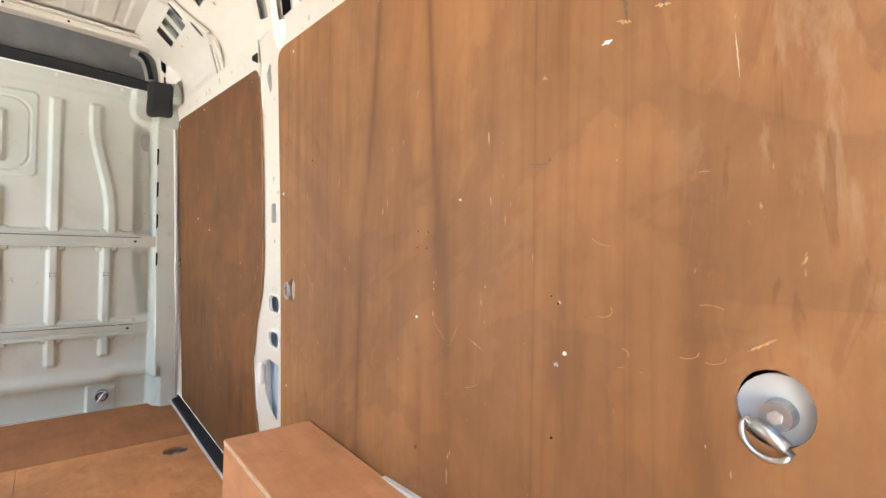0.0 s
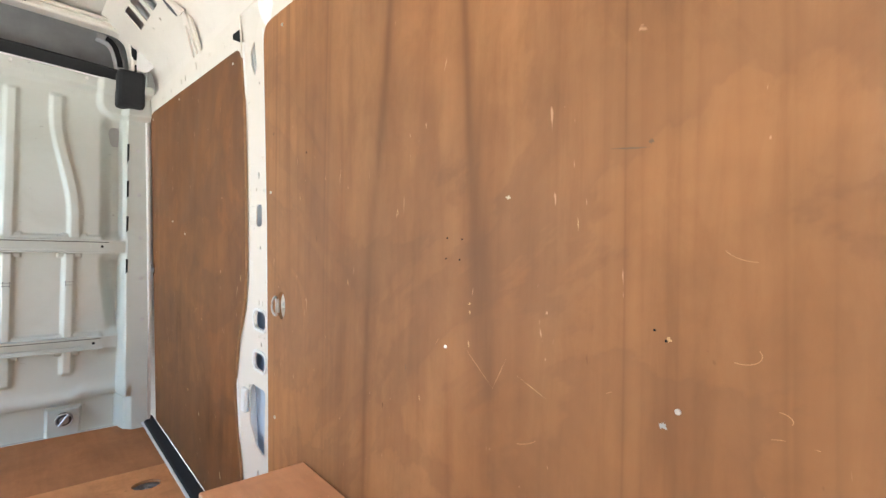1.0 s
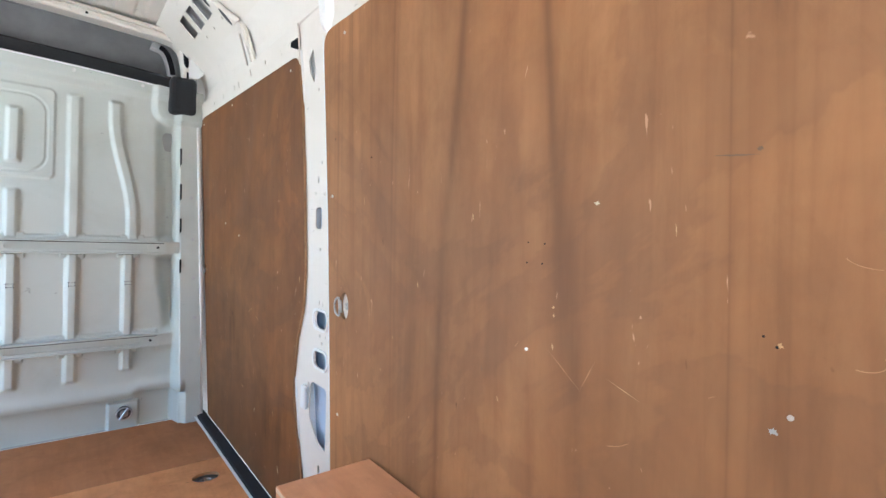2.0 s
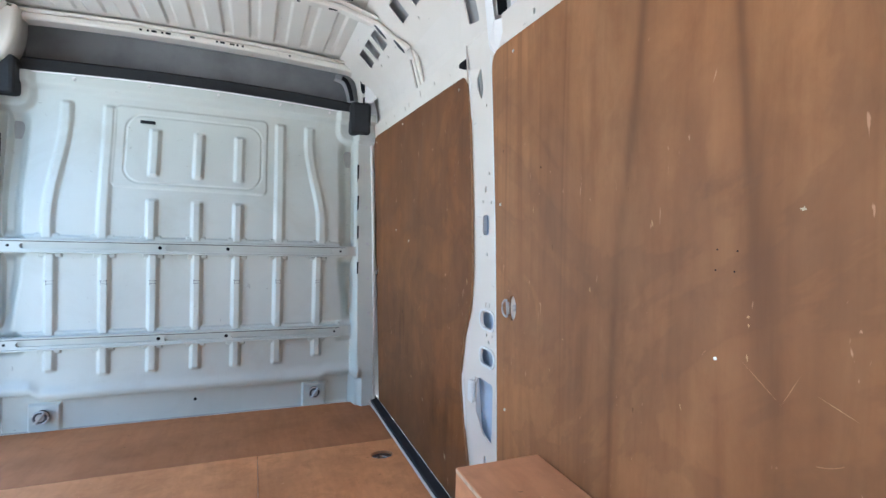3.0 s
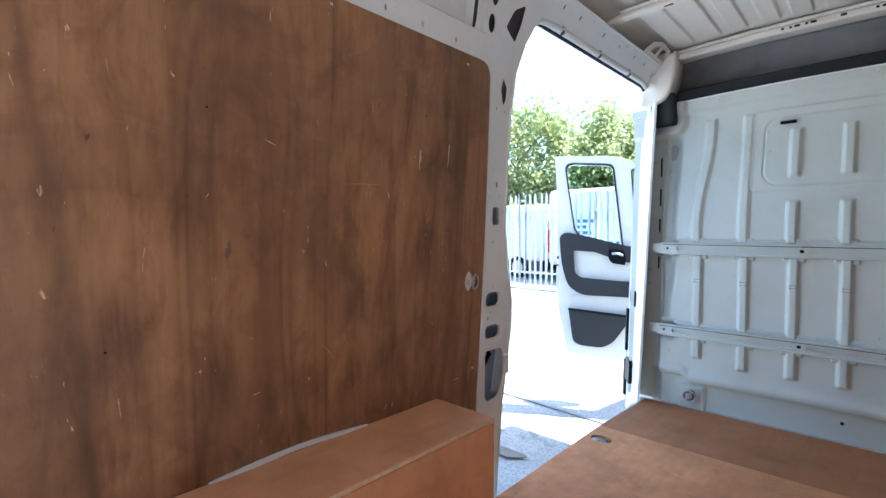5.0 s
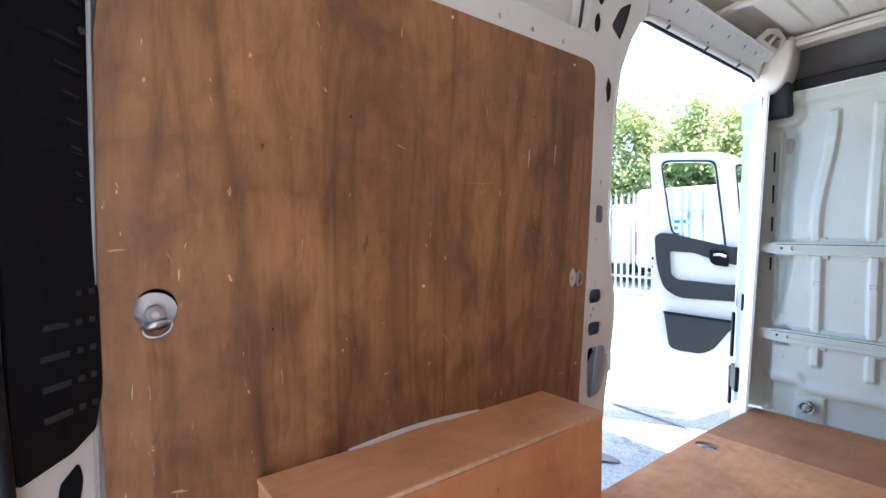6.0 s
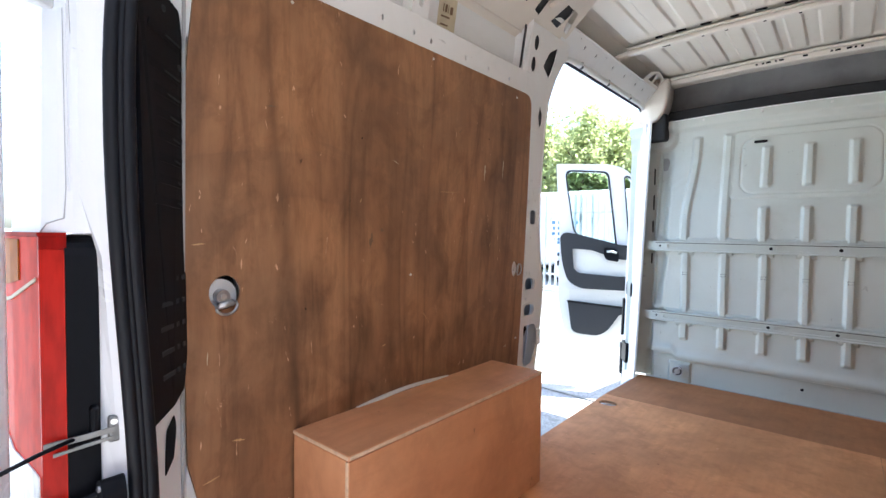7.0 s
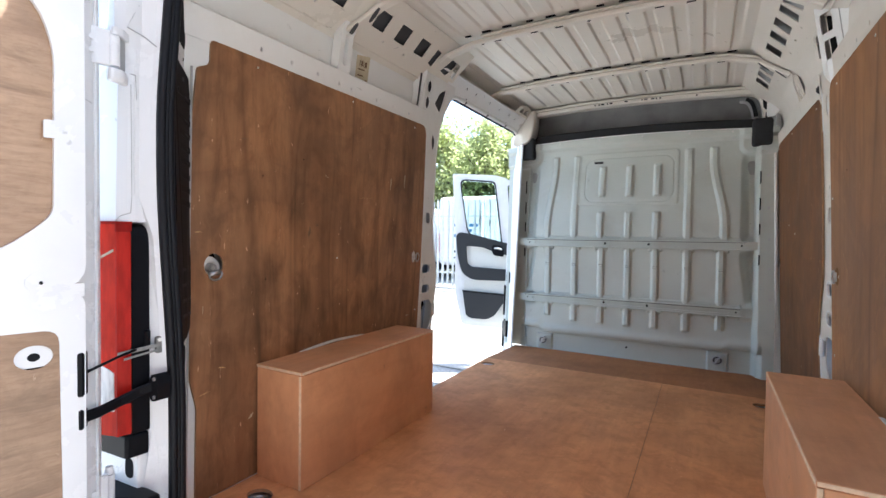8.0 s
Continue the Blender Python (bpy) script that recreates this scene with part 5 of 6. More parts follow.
part("sheet", sheet(bmesh.new(), [(0.955, 1.535), (1.043, 1.541), (1.062, 1.690), (0.969, 1.673)], [], on_label, -0.001, 0), PAPER, lab)
for a0, a1, z0, z1 in ((0.985, 0.990, 1.628, 1.655), (0.995, 1.006, 1.628, 1.655), (1.010, 1.014, 1.628, 1.655), (1.020, 1.035, 1.628, 1.655), (0.975, 1.02, 1.61, 1.616), (0.970, 1.01, 1.582, 1.588), (1.015, 1.035, 1.560, 1.572), (0.972, 0.995, 1.556, 1.562)):
    part("print_bar", sheet(bmesh.new(), [(a0, z0), (a1, z0 + 0.004), (a1 + 0.004, z1 + 0.004), (a0 + 0.004, z1)], [], lambda y, z, d: on_label(y, z, 0.0012 + d), 0.0004, 0), INK, lab)

# ---------------------------------------------------------------- rear corner on the left


def prism(pts, z0, z1, bev=0.0):
    """An upright block over the plan polygon pts."""
    bm = bmesh.new()
    f = bm.faces.new([bm.verts.new((x, y, z0)) for x, y in pts])
    top = bmesh.ops.extrude_face_region(bm, geom=[f])
    bmesh.ops.translate(bm, vec=(0, 0, z1 - z0), verts=[v for v in top["geom"] if isinstance(v, bmesh.types.BMVert)])
    bmesh.ops.recalc_face_normals(bm, faces=bm.faces)
    if bev:
        bmesh.ops.bevel(bm, geom=bm.edges[:], offset=bev, segments=2, affect='EDGES', profile=0.5)
    return bm


def seal_at(z):
    """The rear door seal, in plan, at the height z."""
    a, b = min(max((z - 0.35) / 0.72, 0.0), 1.0), min(max((z - 1.12) / 0.5, 0.0), 1.0)
    return -0.779, 0.052 - 0.031 * a * a * (3 - 2 * a) + 0.026 * b * b * (3 - 2 * b)


rear_post = structure("rear_post", "white painted rear corner post of the van", "rear post")
zs = [-0.10, 0.15, 0.35, 0.45, 0.55, 0.65, 0.75, 0.85, 0.95, 1.05, 1.15, 1.25, 1.35, 1.45, 1.55, 1.65, 1.72]


def upright(cols, mats, name, parent, smooth=False, label=""):
    """A skin through plan polylines: cols(z) gives the points at each height."""
    bm = bmesh.new()
    rows = [[bm.verts.new((*p, z)) for p in cols(z)] for z in zs]
    for a, b in zip(rows, rows[1:]):
        for i in range(len(a) - 1):
            bm.faces.new((a[i], a[i + 1], b[i + 1], b[i]))
    return part(name, bm, mats, parent, label, smooth)


upright(lambda z: [(seal_at(z)[0] - 0.002, seal_at(z)[1] + 0.012), (seal_at(z)[0] + 0.004, seal_at(z)[1] - 0.018), (seal_at(z)[0] - 0.010, seal_at(z)[1] - 0.030), (-0.808, -0.026) if z > 0.89 or z < 0.3 else (0.4 * (seal_at(z)[0] - 0.010) - 0.489, 0.4 * (seal_at(z)[1] - 0.030) - 0.0024), (-0.815, -0.004), (-1.0, -0.004)], OUT_WHITE, "jamb", rear_post)
UB_LOW = [(-0.806, -0.004), (-0.809, -0.034), (-0.818, -0.052), (-0.833, -0.071), (-0.93, -0.092), (-0.99, -0.078), (-1.04, -0.02), (-1.05, 0.05)]
UB_HIGH = [(-0.806, -0.004), (-0.803, -0.034), (-0.803, -0.060), (-0.812, -0.082), (-0.830, -0.083), (-0.90, -0.045), (-1.0, 0.0), (-1.05, 0.05)]
ub, rings = bmesh.new(), []
for z in (0.888, 0.896, 0.96, 1.12, 1.24, 1.28, 1.32, 1.36, 1.40, 1.50, 1.78):
    k = min(max((z - 1.25) / 0.16, 0.0), 1.0)
    k = k * k * (3 - 2 * k)
    lean = [0, 0, 0.004, 0.007, 0.011, 0.010, 0.006, 0]
    lean = [v * (z - 0.89) / 0.36 * (1 - k) for v in lean]
    rings.append([ub.verts.new((a[0] + (b[0] - a[0]) * k, a[1] + (b[1] - a[1]) * k + v, z)) for a, b, v in zip(UB_LOW, UB_HIGH, lean)])
for lo, hi in zip(rings, rings[1:]):
    for i in range(8):
        ub.faces.new((lo[i], lo[(i + 1) % 8], hi[(i + 1) % 8], hi[i]))
ub.faces.new(rings[0]), ub.faces.new(rings[-1])
part("upper_body", ub, OUT_WHITE, rear_post)
part("body_seam", sweep(bmesh.new(), [(-0.8005, -0.040, 1.418), (-0.8005, -0.058, 1.376), (-0.790, -0.020, 1.362), (-0.782, 0.004, 1.345)], (0, 0.4, 1), 0.0018, 0.003), SHELF_GREY, rear_post)
part("body_seam", sweep(bmesh.new(), [(-0.8015, -0.052, 1.262), (-0.8015, -0.038, 1.262), (-0.8015, -0.036, 1.20)], (0, 0.4, 1), 0.0015, 0.002), SHELF_GREY, rear_post)
part("body_seam", sweep(bmesh.new(), [(-0.832, -0.0715, 0.89), (-0.826, -0.0645, 0.903), (-0.8135, -0.045, 0.912), (-0.8125, -0.0425, 0.955), (-0.813, -0.0435, 1.24)], (0, 0.4, 1), 0.0015, 0.002), SHELF_GREY, rear_post)
part("body_seam", sweep(bmesh.new(), [(-0.811, -0.038, 0.955), (-0.811, -0.038, 1.30)], (1, 0, 0), 0.004, 0.003), OUT_WHITE, rear_post)
part("lower_body", prism([(-0.81, -0.004), (-0.815, -0.03), (-1.0, -0.04), (-1.045, 0.0), (-1.05, 0.05)], -0.35, 0.275, 0.005), OUT_WHITE, rear_post)
part("body_slot", sheet(bmesh.new(), rrect(-0.867, -0.833, 0.205, 0.258, 0.014), [], lambda x, z, d: Vector((x, -0.0305 + 0.054 * (x + 0.815) - 0.001 + d, z)), 0.004, 0), VOID, rear_post)
part("bumper_corner", prism([(-0.738, -0.050), (-0.738, -0.012), (-0.95, -0.012), (-0.95, -0.105), (-0.83, -0.095)], -0.11, 0.185, 0.008), BLACK_PLASTIC, rear_post)
part("rear_bumper", box((-1.0, 0.98), (-0.10, 0.02), (-0.36, -0.10), 0.02, 2), BLACK_PLASTIC, rear_post)
# inner post face under and above the black trim
upright(lambda z: [(-0.921, 0.225), (-0.917, 0.175), (-0.900, 0.158), (seal_at(z)[0] - 0.012, seal_at(z)[1] + 0.014)], WHITE, "inner_face", rear_post)
part("inner_edge", sweep(bmesh.new(), [(-WX(z) + 0.003, 0.160, z) for z in (0.0, 0.3, 0.7, 1.1, 1.36)], (0, 1, 0), 0.007, 0.006, 0.002), SHELF_GREY, rear_post)


right_post = structure("rear_post_right", "white painted rear corner post of the van", "rear post")
part("post_block", prism([(0.915, 0.125), (0.79, 0.03), (0.80, -0.03), (1.0, -0.03), (1.005, 0.125)], -0.30, 1.80, 0.006), WHITE, right_post)


def trim_face(u, z, d):
    """u runs from the seal to the lining."""
    a, b = Vector((seal_at(z)[0] - 0.012, seal_at(z)[1] + 0.012)), Vector((-0.900, 0.160))
    p = a.lerp(b, u)
    n = Vector((b.y - a.y, a.x - b.x)).normalized()
    return Vector((p.x + n.x * d, p.y + n.y * d, z))


part("lower_hole", sheet(bmesh.new(), fillet([(0.42, 0.425), (0.70, 0.445), (0.80, 0.50), (0.74, 0.53), (0.50, 0.51)], 0.03), [], lambda u, z, d: trim_face(u, z, 0.001 + d), 0.001, 0), VOID, rear_post)
part("upper_hole", sheet(bmesh.new(), fillet([(0.05, 1.415), (0.80, 1.40), (0.90, 1.44), (0.90, 1.68), (0.05, 1.68)], 0.03), [], lambda u, z, d: trim_face(u, z, 0.001 + d), 0.001, 0), VOID, rear_post)
for u, z in ((0.35, 1.375), (0.75, 1.37), (0.6, 0.16), (0.42, 0.24), (0.40, 0.06)):
    part("post_hole", sheet(bmesh.new(), ell(u, z, 0.03, 0.005, 8), [], lambda a, b, d: trim_face(a, b, 0.001 + d), 0.001, 0), VOID, rear_post)

seal = thing("door_seal", "black ribbed rubber seal round the rear door opening", "door seal")
zz = [-0.10 + 0.06 * i for i in range(31)]


def lobe(dx, dy, r):
    """A round rubber lobe that follows the seal."""
    bm = bmesh.new()
    rows = [[bm.verts.new((seal_at(z)[0] + dx + r * math.cos(k * 0.6283), seal_at(z)[1] + dy + r * math.sin(k * 0.6283), z)) for k in range(10)] for z in zz]
    for a, b in zip(rows, rows[1:]):
        for i in range(10):
            bm.faces.new((a[i], a[(i + 1) % 10], b[(i + 1) % 10], b[i]))
    return bm


part("lip", lobe(0.010, -0.013, 0.011), RUBBER, seal, smooth=True)
part("bulb", lobe(0.008, 0.010, 0.012), RUBBER, seal, smooth=True)
part("rib", lobe(0.013, -0.001, 0.006), RUBBER, seal, smooth=True)
part("clip_band", sweep(bmesh.new(), [(seal_at(z)[0] + 0.004, seal_at(z)[1] - 0.002, z) for z in zz], (0, 1, 0), 0.040, 0.012, 0.003), RUBBER, seal)

trim = thing("pillar_trim", "black plastic louvred vent trim on the rear post", "trim panel")
louvres = [(1.255, 0.30), (1.19, 0.30), (1.15, 0.36), (1.11, 0.42), (1.07, 0.46), (1.03, 0.50), (0.99, 0.54), (0.95, 0.54)]
part("moulding", sheet(bmesh.new(), fillet([(0.0, 0.575), (0.03, 0.545), (0.60, 0.555), (0.90, 0.575), (1.0, 0.64), (0.98, 0.80), (0.93, 0.84), (0.93, 1.27), (0.85, 1.32), (0.02, 1.345), (0.0, 1.33)], 0.02), [], lambda u, z, d: trim_face(u, z, 0.004 + d), 0.008, 0), BLACK_PLASTIC, trim)
for z, u0 in louvres:
    part("slat", sheet(bmesh.new(), fillet([(0.18, z - 0.006), (0.84, z - 0.014), (0.86, z + 0.002), (0.20, z + 0.010)], 0.004, 2), [], lambda u, zz2, d: trim_face(u, zz2, 0.012 + d), 0.006, 0), BLACK_PLASTIC, trim)
    # lighter strip painting the small highlight on each slat
    part("slat_highlight", sheet(bmesh.new(), fillet([(u0 + 0.20, z - 0.004), (0.80, z - 0.009), (0.80, z - 0.006), (u0 + 0.20, z - 0.001)], 0.001, 1), [], lambda u, zz2, d: trim_face(u, zz2, 0.018 + d), 0.002, 0), DARK_TRIM, trim)
for z in (0.80, 0.755, 0.71, 0.665, 0.62):
    for u0, u1 in ((0.32, 0.62), (0.70, 0.77), (0.86, 0.92)):
        part("clip_slot", sheet(bmesh.new(), rrect(u0, u1, z - 0.004, z + 0.005, 0.002, 1), [], lambda u, zz2, d: trim_face(u, zz2, 0.0125 + d), 0.002, 0), DARK_TRIM, trim)
for u, z in ((0.12, 1.22), (0.12, 0.83), (0.85, 1.21), (0.4, 0.90), (0.5, 1.30)):
    part("rivet", sheet(bmesh.new(), ell(u, z, 0.04, 0.006, 10), [], lambda a, b, d: trim_face(a, b, 0.0125 + d), 0.003, 0), DARK_TRIM, trim)

lamp = thing("tail_lamp", "red, amber and clear tail lamp in a black housing", "tail lamp")
part("housing", sheet(bmesh.new(), fillet([(-0.985, 0.335), (-0.808, 0.335), (-0.808, 0.884), (-0.985, 0.884)], [0.005, 0.005, 0.045, 0.005], 6), [], lambda x, z, d: Vector((x, -0.046 + d, z)), 0.044, 0), BLACK_PLASTIC, lamp)
part("housing_foot", prism([(-0.806, -0.004), (-0.812, -0.060), (-0.985, -0.07), (-0.985, -0.004)], 0.272, 0.333, 0.006), BLACK_PLASTIC, lamp)
part("housing_tab", box((-0.812, -0.792), (-0.018, -0.006), (0.560, 0.605), 0.004), BLACK_PLASTIC, lamp)
part("side_lens", prism([(-0.8125, -0.0425), (-0.822, -0.076), (-0.8260, -0.0765), (-0.8260, -0.0425)], 0.337, 0.862), SIDE_RED, lamp, "deep red lens edge")
part("side_top", prism([(-0.8130, -0.0430), (-0.8225, -0.076), (-0.8260, -0.0765), (-0.8260, -0.0425)], 0.8625, 0.882), DEEP_RED, lamp, "dark red lens top")
part("side_rim", prism([(-0.8112, -0.0425), (-0.8125, -0.0475), (-0.8150, -0.0470), (-0.8150, -0.0425)], 0.345, 0.858), RED_LENS, lamp, "bright red lens rim")
lens_plan = [(-0.8262, -0.0505), (-0.8262, -0.0765), (-0.846, -0.0825), (-0.90, -0.097), (-0.945, -0.106), (-0.985, -0.095), (-0.985, -0.0505)]
part("lens", prism(lens_plan, 0.338, 0.882), RED_LENS, lamp, "red lens")


def on_lens(x, z, d):
    """d: proud of the lens."""
    return Vector((x, float(np.interp(-x, [0.826, 0.846, 0.90, 0.945, 0.985], [-0.0765, -0.0825, -0.097, -0.106, -0.095])) - d, z))


def lens_patch(columns):
    """A moulded insert that follows the lens. columns: x, lower and upper edge."""
    bm = bmesh.new()
    rings = [[bm.verts.new(on_lens(x, z, d)) for z, d in ((lo, 0.002), (hi, 0.002), (hi, -0.004), (lo, -0.004))] for x, lo, hi in columns]
    for a, b in zip(rings, rings[1:]):
        for k in range(4):
            bm.faces.new((a[k], a[(k + 1) % 4], b[(k + 1) % 4], b[k]))
    bm.faces.new(rings[0])
    bm.faces.new(rings[-1][::-1])
    bmesh.ops.recalc_face_normals(bm, faces=bm.faces[:])
    return bm


part("clear_lens", lens_patch([(-0.830, 0.402, 0.500), (-0.846, 0.403, 0.510), (-0.90, 0.410, 0.530), (-0.945, 0.418, 0.575), (-0.983, 0.432, 0.630)]), CLEAR_LENS, lamp, "clear reversing lens")
part("indicator", lens_patch([(-0.876, 0.812, 0.877), (-0.90, 0.806, 0.878), (-0.945, 0.800, 0.878), (-0.983, 0.795, 0.878)]), AMBER_LENS, lamp, "amber indicator lens")
part("dark_band", prism([(-0.8115, -0.0445), (-0.8210, -0.0775), (-0.8240, -0.0770), (-0.8150, -0.0440)], 0.418, 0.440), BLACK_PLASTIC, lamp)
part("top_rim", prism([(-0.8110, -0.0430), (-0.8205, -0.0780), (-0.846, -0.0850), (-0.90, -0.1000), (-0.945, -0.1090), (-0.986, -0.098), (-0.986, -0.050)], 0.8825, 0.889), DEEP_RED, lamp, "dark red upper rim")
part("lens_trim", sweep(bmesh.new(), [(-0.830, -0.0790, 0.815), (-0.90, -0.0985, 0.782), (-0.945, -0.1075, 0.774), (-0.984, -0.0965, 0.774)], (0, 0, 1), 0.006, 0.002), PAPER, lamp, "pale trim line")

# ---------------------------------------------------------------- rear door, folded open past a right angle
HINGE_IN = Vector((-0.765, -0.185))
ALONG, INWARD = Vector((-0.17, -0.985)), Vector((0.985, -0.17))


def on_door(a, z, d):
    """a: along the door from its hinge edge; d: proud of its inner face."""
    p = HINGE_IN + ALONG * a + INWARD * d
    return Vector((p.x, p.y, z))


rear_door = thing("rear_door", "white rear van door standing open with plywood lining", "van door")
UPPER = fillet([(0.045, 0.90), (0.075, 0.868), (0.14, 0.815), (0.60, 0.815), (0.68, 0.90), (0.68, 1.30), (0.62, 1.40), (0.14, 1.40), (0.07, 1.345), (0.042, 1.26)], 0.04)
LOWER = fillet([(0.030, 0.06), (0.70, 0.06), (0.70, 0.655), (0.036, 0.645)], [0.02, 0.02, 0.03, 0.03])
plan = [(-0.765, -0.185), (-0.782, -0.150), (-0.808, -0.117), (-0.822, -0.113), (-0.85, -0.119), (-0.965, -0.90), (-0.905, -0.935), (-0.886, -0.924)]
shell = part("shell", prism(plan, -0.12, 1.80, 0.008), OUT_WHITE, rear_door)
part("upper_rim", sheet(bmesh.new(), rrect(-0.012, 0.74, 0.735, 1.50, 0.05), [UPPER], lambda a, z, d: on_door(a, z, 0.016 - d), 0.018, 0), OUT_WHITE, rear_door)
part("lower_rim", sheet(bmesh.new(), rrect(-0.012, 0.74, -0.10, 0.725, 0.03), [LOWER], lambda a, z, d: on_door(a, z, 0.010 - d), 0.012, 0), OUT_WHITE, rear_door)
part("door_step", sheet(bmesh.new(), [(-0.010, 0.715), (0.735, 0.715), (0.735, 0.745), (-0.010, 0.745)], [], lambda a, z, d: on_door(a, z, 0.012 - d), 0.012, 0), OUT_WHITE, rear_door)
part("upper_lining", sheet(bmesh.new(), UPPER, [], lambda a, z, d: on_door(a, z, 0.003 - d), 0.004, 0), DOOR_PLY, rear_door, "pale brown plywood lining")
cup = ell(0.079, 0.590, 0.033, 0.026, 24)
part("lower_lining", sheet(bmesh.new(), LOWER, [cup], lambda a, z, d: on_door(a, z, 0.007 - d), 0.005, 0), DOOR_PLY, rear_door, "pale brown plywood lining")
part("handle_cup", sheet(bmesh.new(), ell(0.079, 0.590, 0.034, 0.027, 24), [], lambda a, z, d: on_door(a, z, 0.0035 - d), 0.002, 0), OUT_WHITE, rear_door)
part("cup_slot", sheet(bmesh.new(), ell(0.079, 0.590, 0.011, 0.009, 14), [], lambda a, z, d: on_door(a, z, 0.0045 - d), 0.001, 0), VOID, rear_door)
part("cup_gap", sheet(bmesh.new(), fillet([(0.060, 0.5675), (0.098, 0.5675), (0.091, 0.5635), (0.067, 0.5635)], 0.001, 2), [], lambda a, z, d: on_door(a, z, 0.0045 - d), 0.001, 0), VOID, rear_door)
part("lining_clip", sheet(bmesh.new(), rrect(0.040, 0.062, 1.062, 1.100, 0.003), [], lambda a, z, d: on_door(a, z, 0.022 - d), 0.006, 0), OUT_WHITE, rear_door)
part("dimple", sheet(bmesh.new(), ell(0.075, 0.752, 0.020, 0.020, 18), [], lambda a, z, d: on_door(a, z, 0.018 - d), 0.004, 0), OUT_WHITE, rear_door)
part("dimple_hole", sheet(bmesh.new(), ell(0.068, 0.751, 0.004, 0.004, 10), [], lambda a, z, d: on_door(a, z, 0.0185 - d), 0.001, 0), VOID, rear_door)
part("edge_groove", sweep(bmesh.new(), [(-0.795, -0.1315, -0.10), (-0.795, -0.1315, 1.78)], (0.75, -0.66, 0), 0.016, 0.006, 0.002), OUT_WHITE, rear_door)


def plan_shift(pts, dx):
    return [(x + dx, y) for x, y in pts]


for z, dx in ((1.300, 0.0), (0.215, -0.034)):
    h = part("hinge", prism(plan_shift([(-0.804, -0.154), (-0.790, -0.156), (-0.783, -0.134), (-0.779, -0.108), (-0.790, -0.104), (-0.796, -0.128)], dx * 0.5), z - 0.040, z + 0.046, 0.003), OUT_WHITE, rear_door, "white painted door hinge")
    part("knuckle", cyl(bmesh.new(), (-0.786 + dx, -0.096, z - 0.036), (-0.786 + dx, -0.096, z + 0.036), 0.0125, 16), OUT_WHITE, h)
    part("pin_cap", cyl(bmesh.new(), (-0.786 + dx, -0.096, z + 0.038), (-0.786 + dx, -0.096, z + 0.056), 0.0115, 16, 0.008), OUT_WHITE, h)
    up = 1 if z > 1 else -1
    part("leaf", prism(plan_shift([(-0.796, -0.104), (-0.776, -0.104), (-0.778, -0.080), (-0.804, -0.050), (-0.812, -0.060)], dx), z + up * 0.049 - 0.011, z + up * 0.049 + 0.011, 0.004), OUT_WHITE, h)
    if up > 0:
        part("foot", prism([(-0.798, -0.110), (-0.776, -0.108), (-0.776, -0.080), (-0.804, -0.052), (-0.812, -0.066)], z - 0.072, z - 0.040, 0.007), OUT_WHITE, h)
        # grey block that paints the shadow gap behind the hinge
        part("hinge_shadow", prism([(-0.800, -0.084), (-0.794, -0.082), (-0.799, -0.064), (-0.806, -0.064)], z - 0.036, z + 0.036), SHELF_GREY, h)
    for dz in (-0.012, 0.018):
        part("hinge_bolt", cyl(bmesh.new(), (-0.792, -0.144, z + dz), (-0.780, -0.146, z + dz), 0.0065, 12), OUT_WHITE, h)

strap = thing("check_strap", "black check strap between open rear door and post", "check strap")
part("link_bar", tube(bmesh.new(), [(-0.766, -0.168, 0.536), (-0.795, -0.085, 0.550), (-0.806, -0.020, 0.560)], 0.0035, 8), BLACK_PLASTIC, strap, smooth=True)
part("link_pad", box((-0.008, 0.008), (-0.016, 0.016), (-0.052, 0.052), 0.007, 2, pose(-0.764, -0.178, 0.535, 0, 0, 45)), BLACK_PLASTIC, strap)
part("arm", sweep(bmesh.new(), [(-0.764, -0.176, 0.432), (-0.776, -0.135, 0.432), (-0.790, -0.085, 0.438), (-0.788, -0.040, 0.450), (-0.778, -0.006, 0.460)], (0, 0, 1), 0.026, 0.012, 0.004), BLACK_PLASTIC, strap)
part("arm_pad", box((-0.006, 0.006), (-0.014, 0.014), (-0.024, 0.024), 0.004, 1, pose(-0.763, -0.178, 0.431, 0, 0, 45)), BLACK_PLASTIC, strap)
part("block", sheet(bmesh.new(), fillet([(-0.792, 0.437), (-0.776, 0.420), (-0.752, 0.424), (-0.746, 0.470), (-0.758, 0.494), (-0.776, 0.490), (-0.792, 0.462)], 0.008), [], lambda x, z, d: Vector((x, -0.016 + d, z)), 0.034, 0), BLACK_PLASTIC, strap)
for x, z in ((-0.761, 0.481), (-0.762, 0.433)):
    part("block_bolt", cyl(bmesh.new(), (x, -0.019, z), (x, -0.014, z), 0.005, 10), STEEL, strap)
stay = thing("stay_bracket", "zinc steel door stay bracket on the rear post", "bracket")
part("arm", sweep(bmesh.new(), [(-0.786, 0.012, 0.563), (-0.796, -0.030, 0.558), (-0.822, -0.074, 0.549)], (0, 0, 1), 0.010, 0.003, 0.001), DULL_STEEL, stay)
part("arm", sweep(bmesh.new(), [(-0.786, 0.010, 0.550), (-0.795, -0.030, 0.544), (-0.812, -0.064, 0.535)], (0, 0, 1), 0.006, 0.003, 0.001), DULL_STEEL, stay)
part("plate", box((-0.799, -0.786), (0.004, 0.022), (0.540, 0.585), 0.004, 2), DULL_STEEL, stay)
part("bolt", cyl(bmesh.new(), (-0.788, 0.012, 0.577), (-0.781, 0.010, 0.577), 0.005, 10), SCREW, stay)

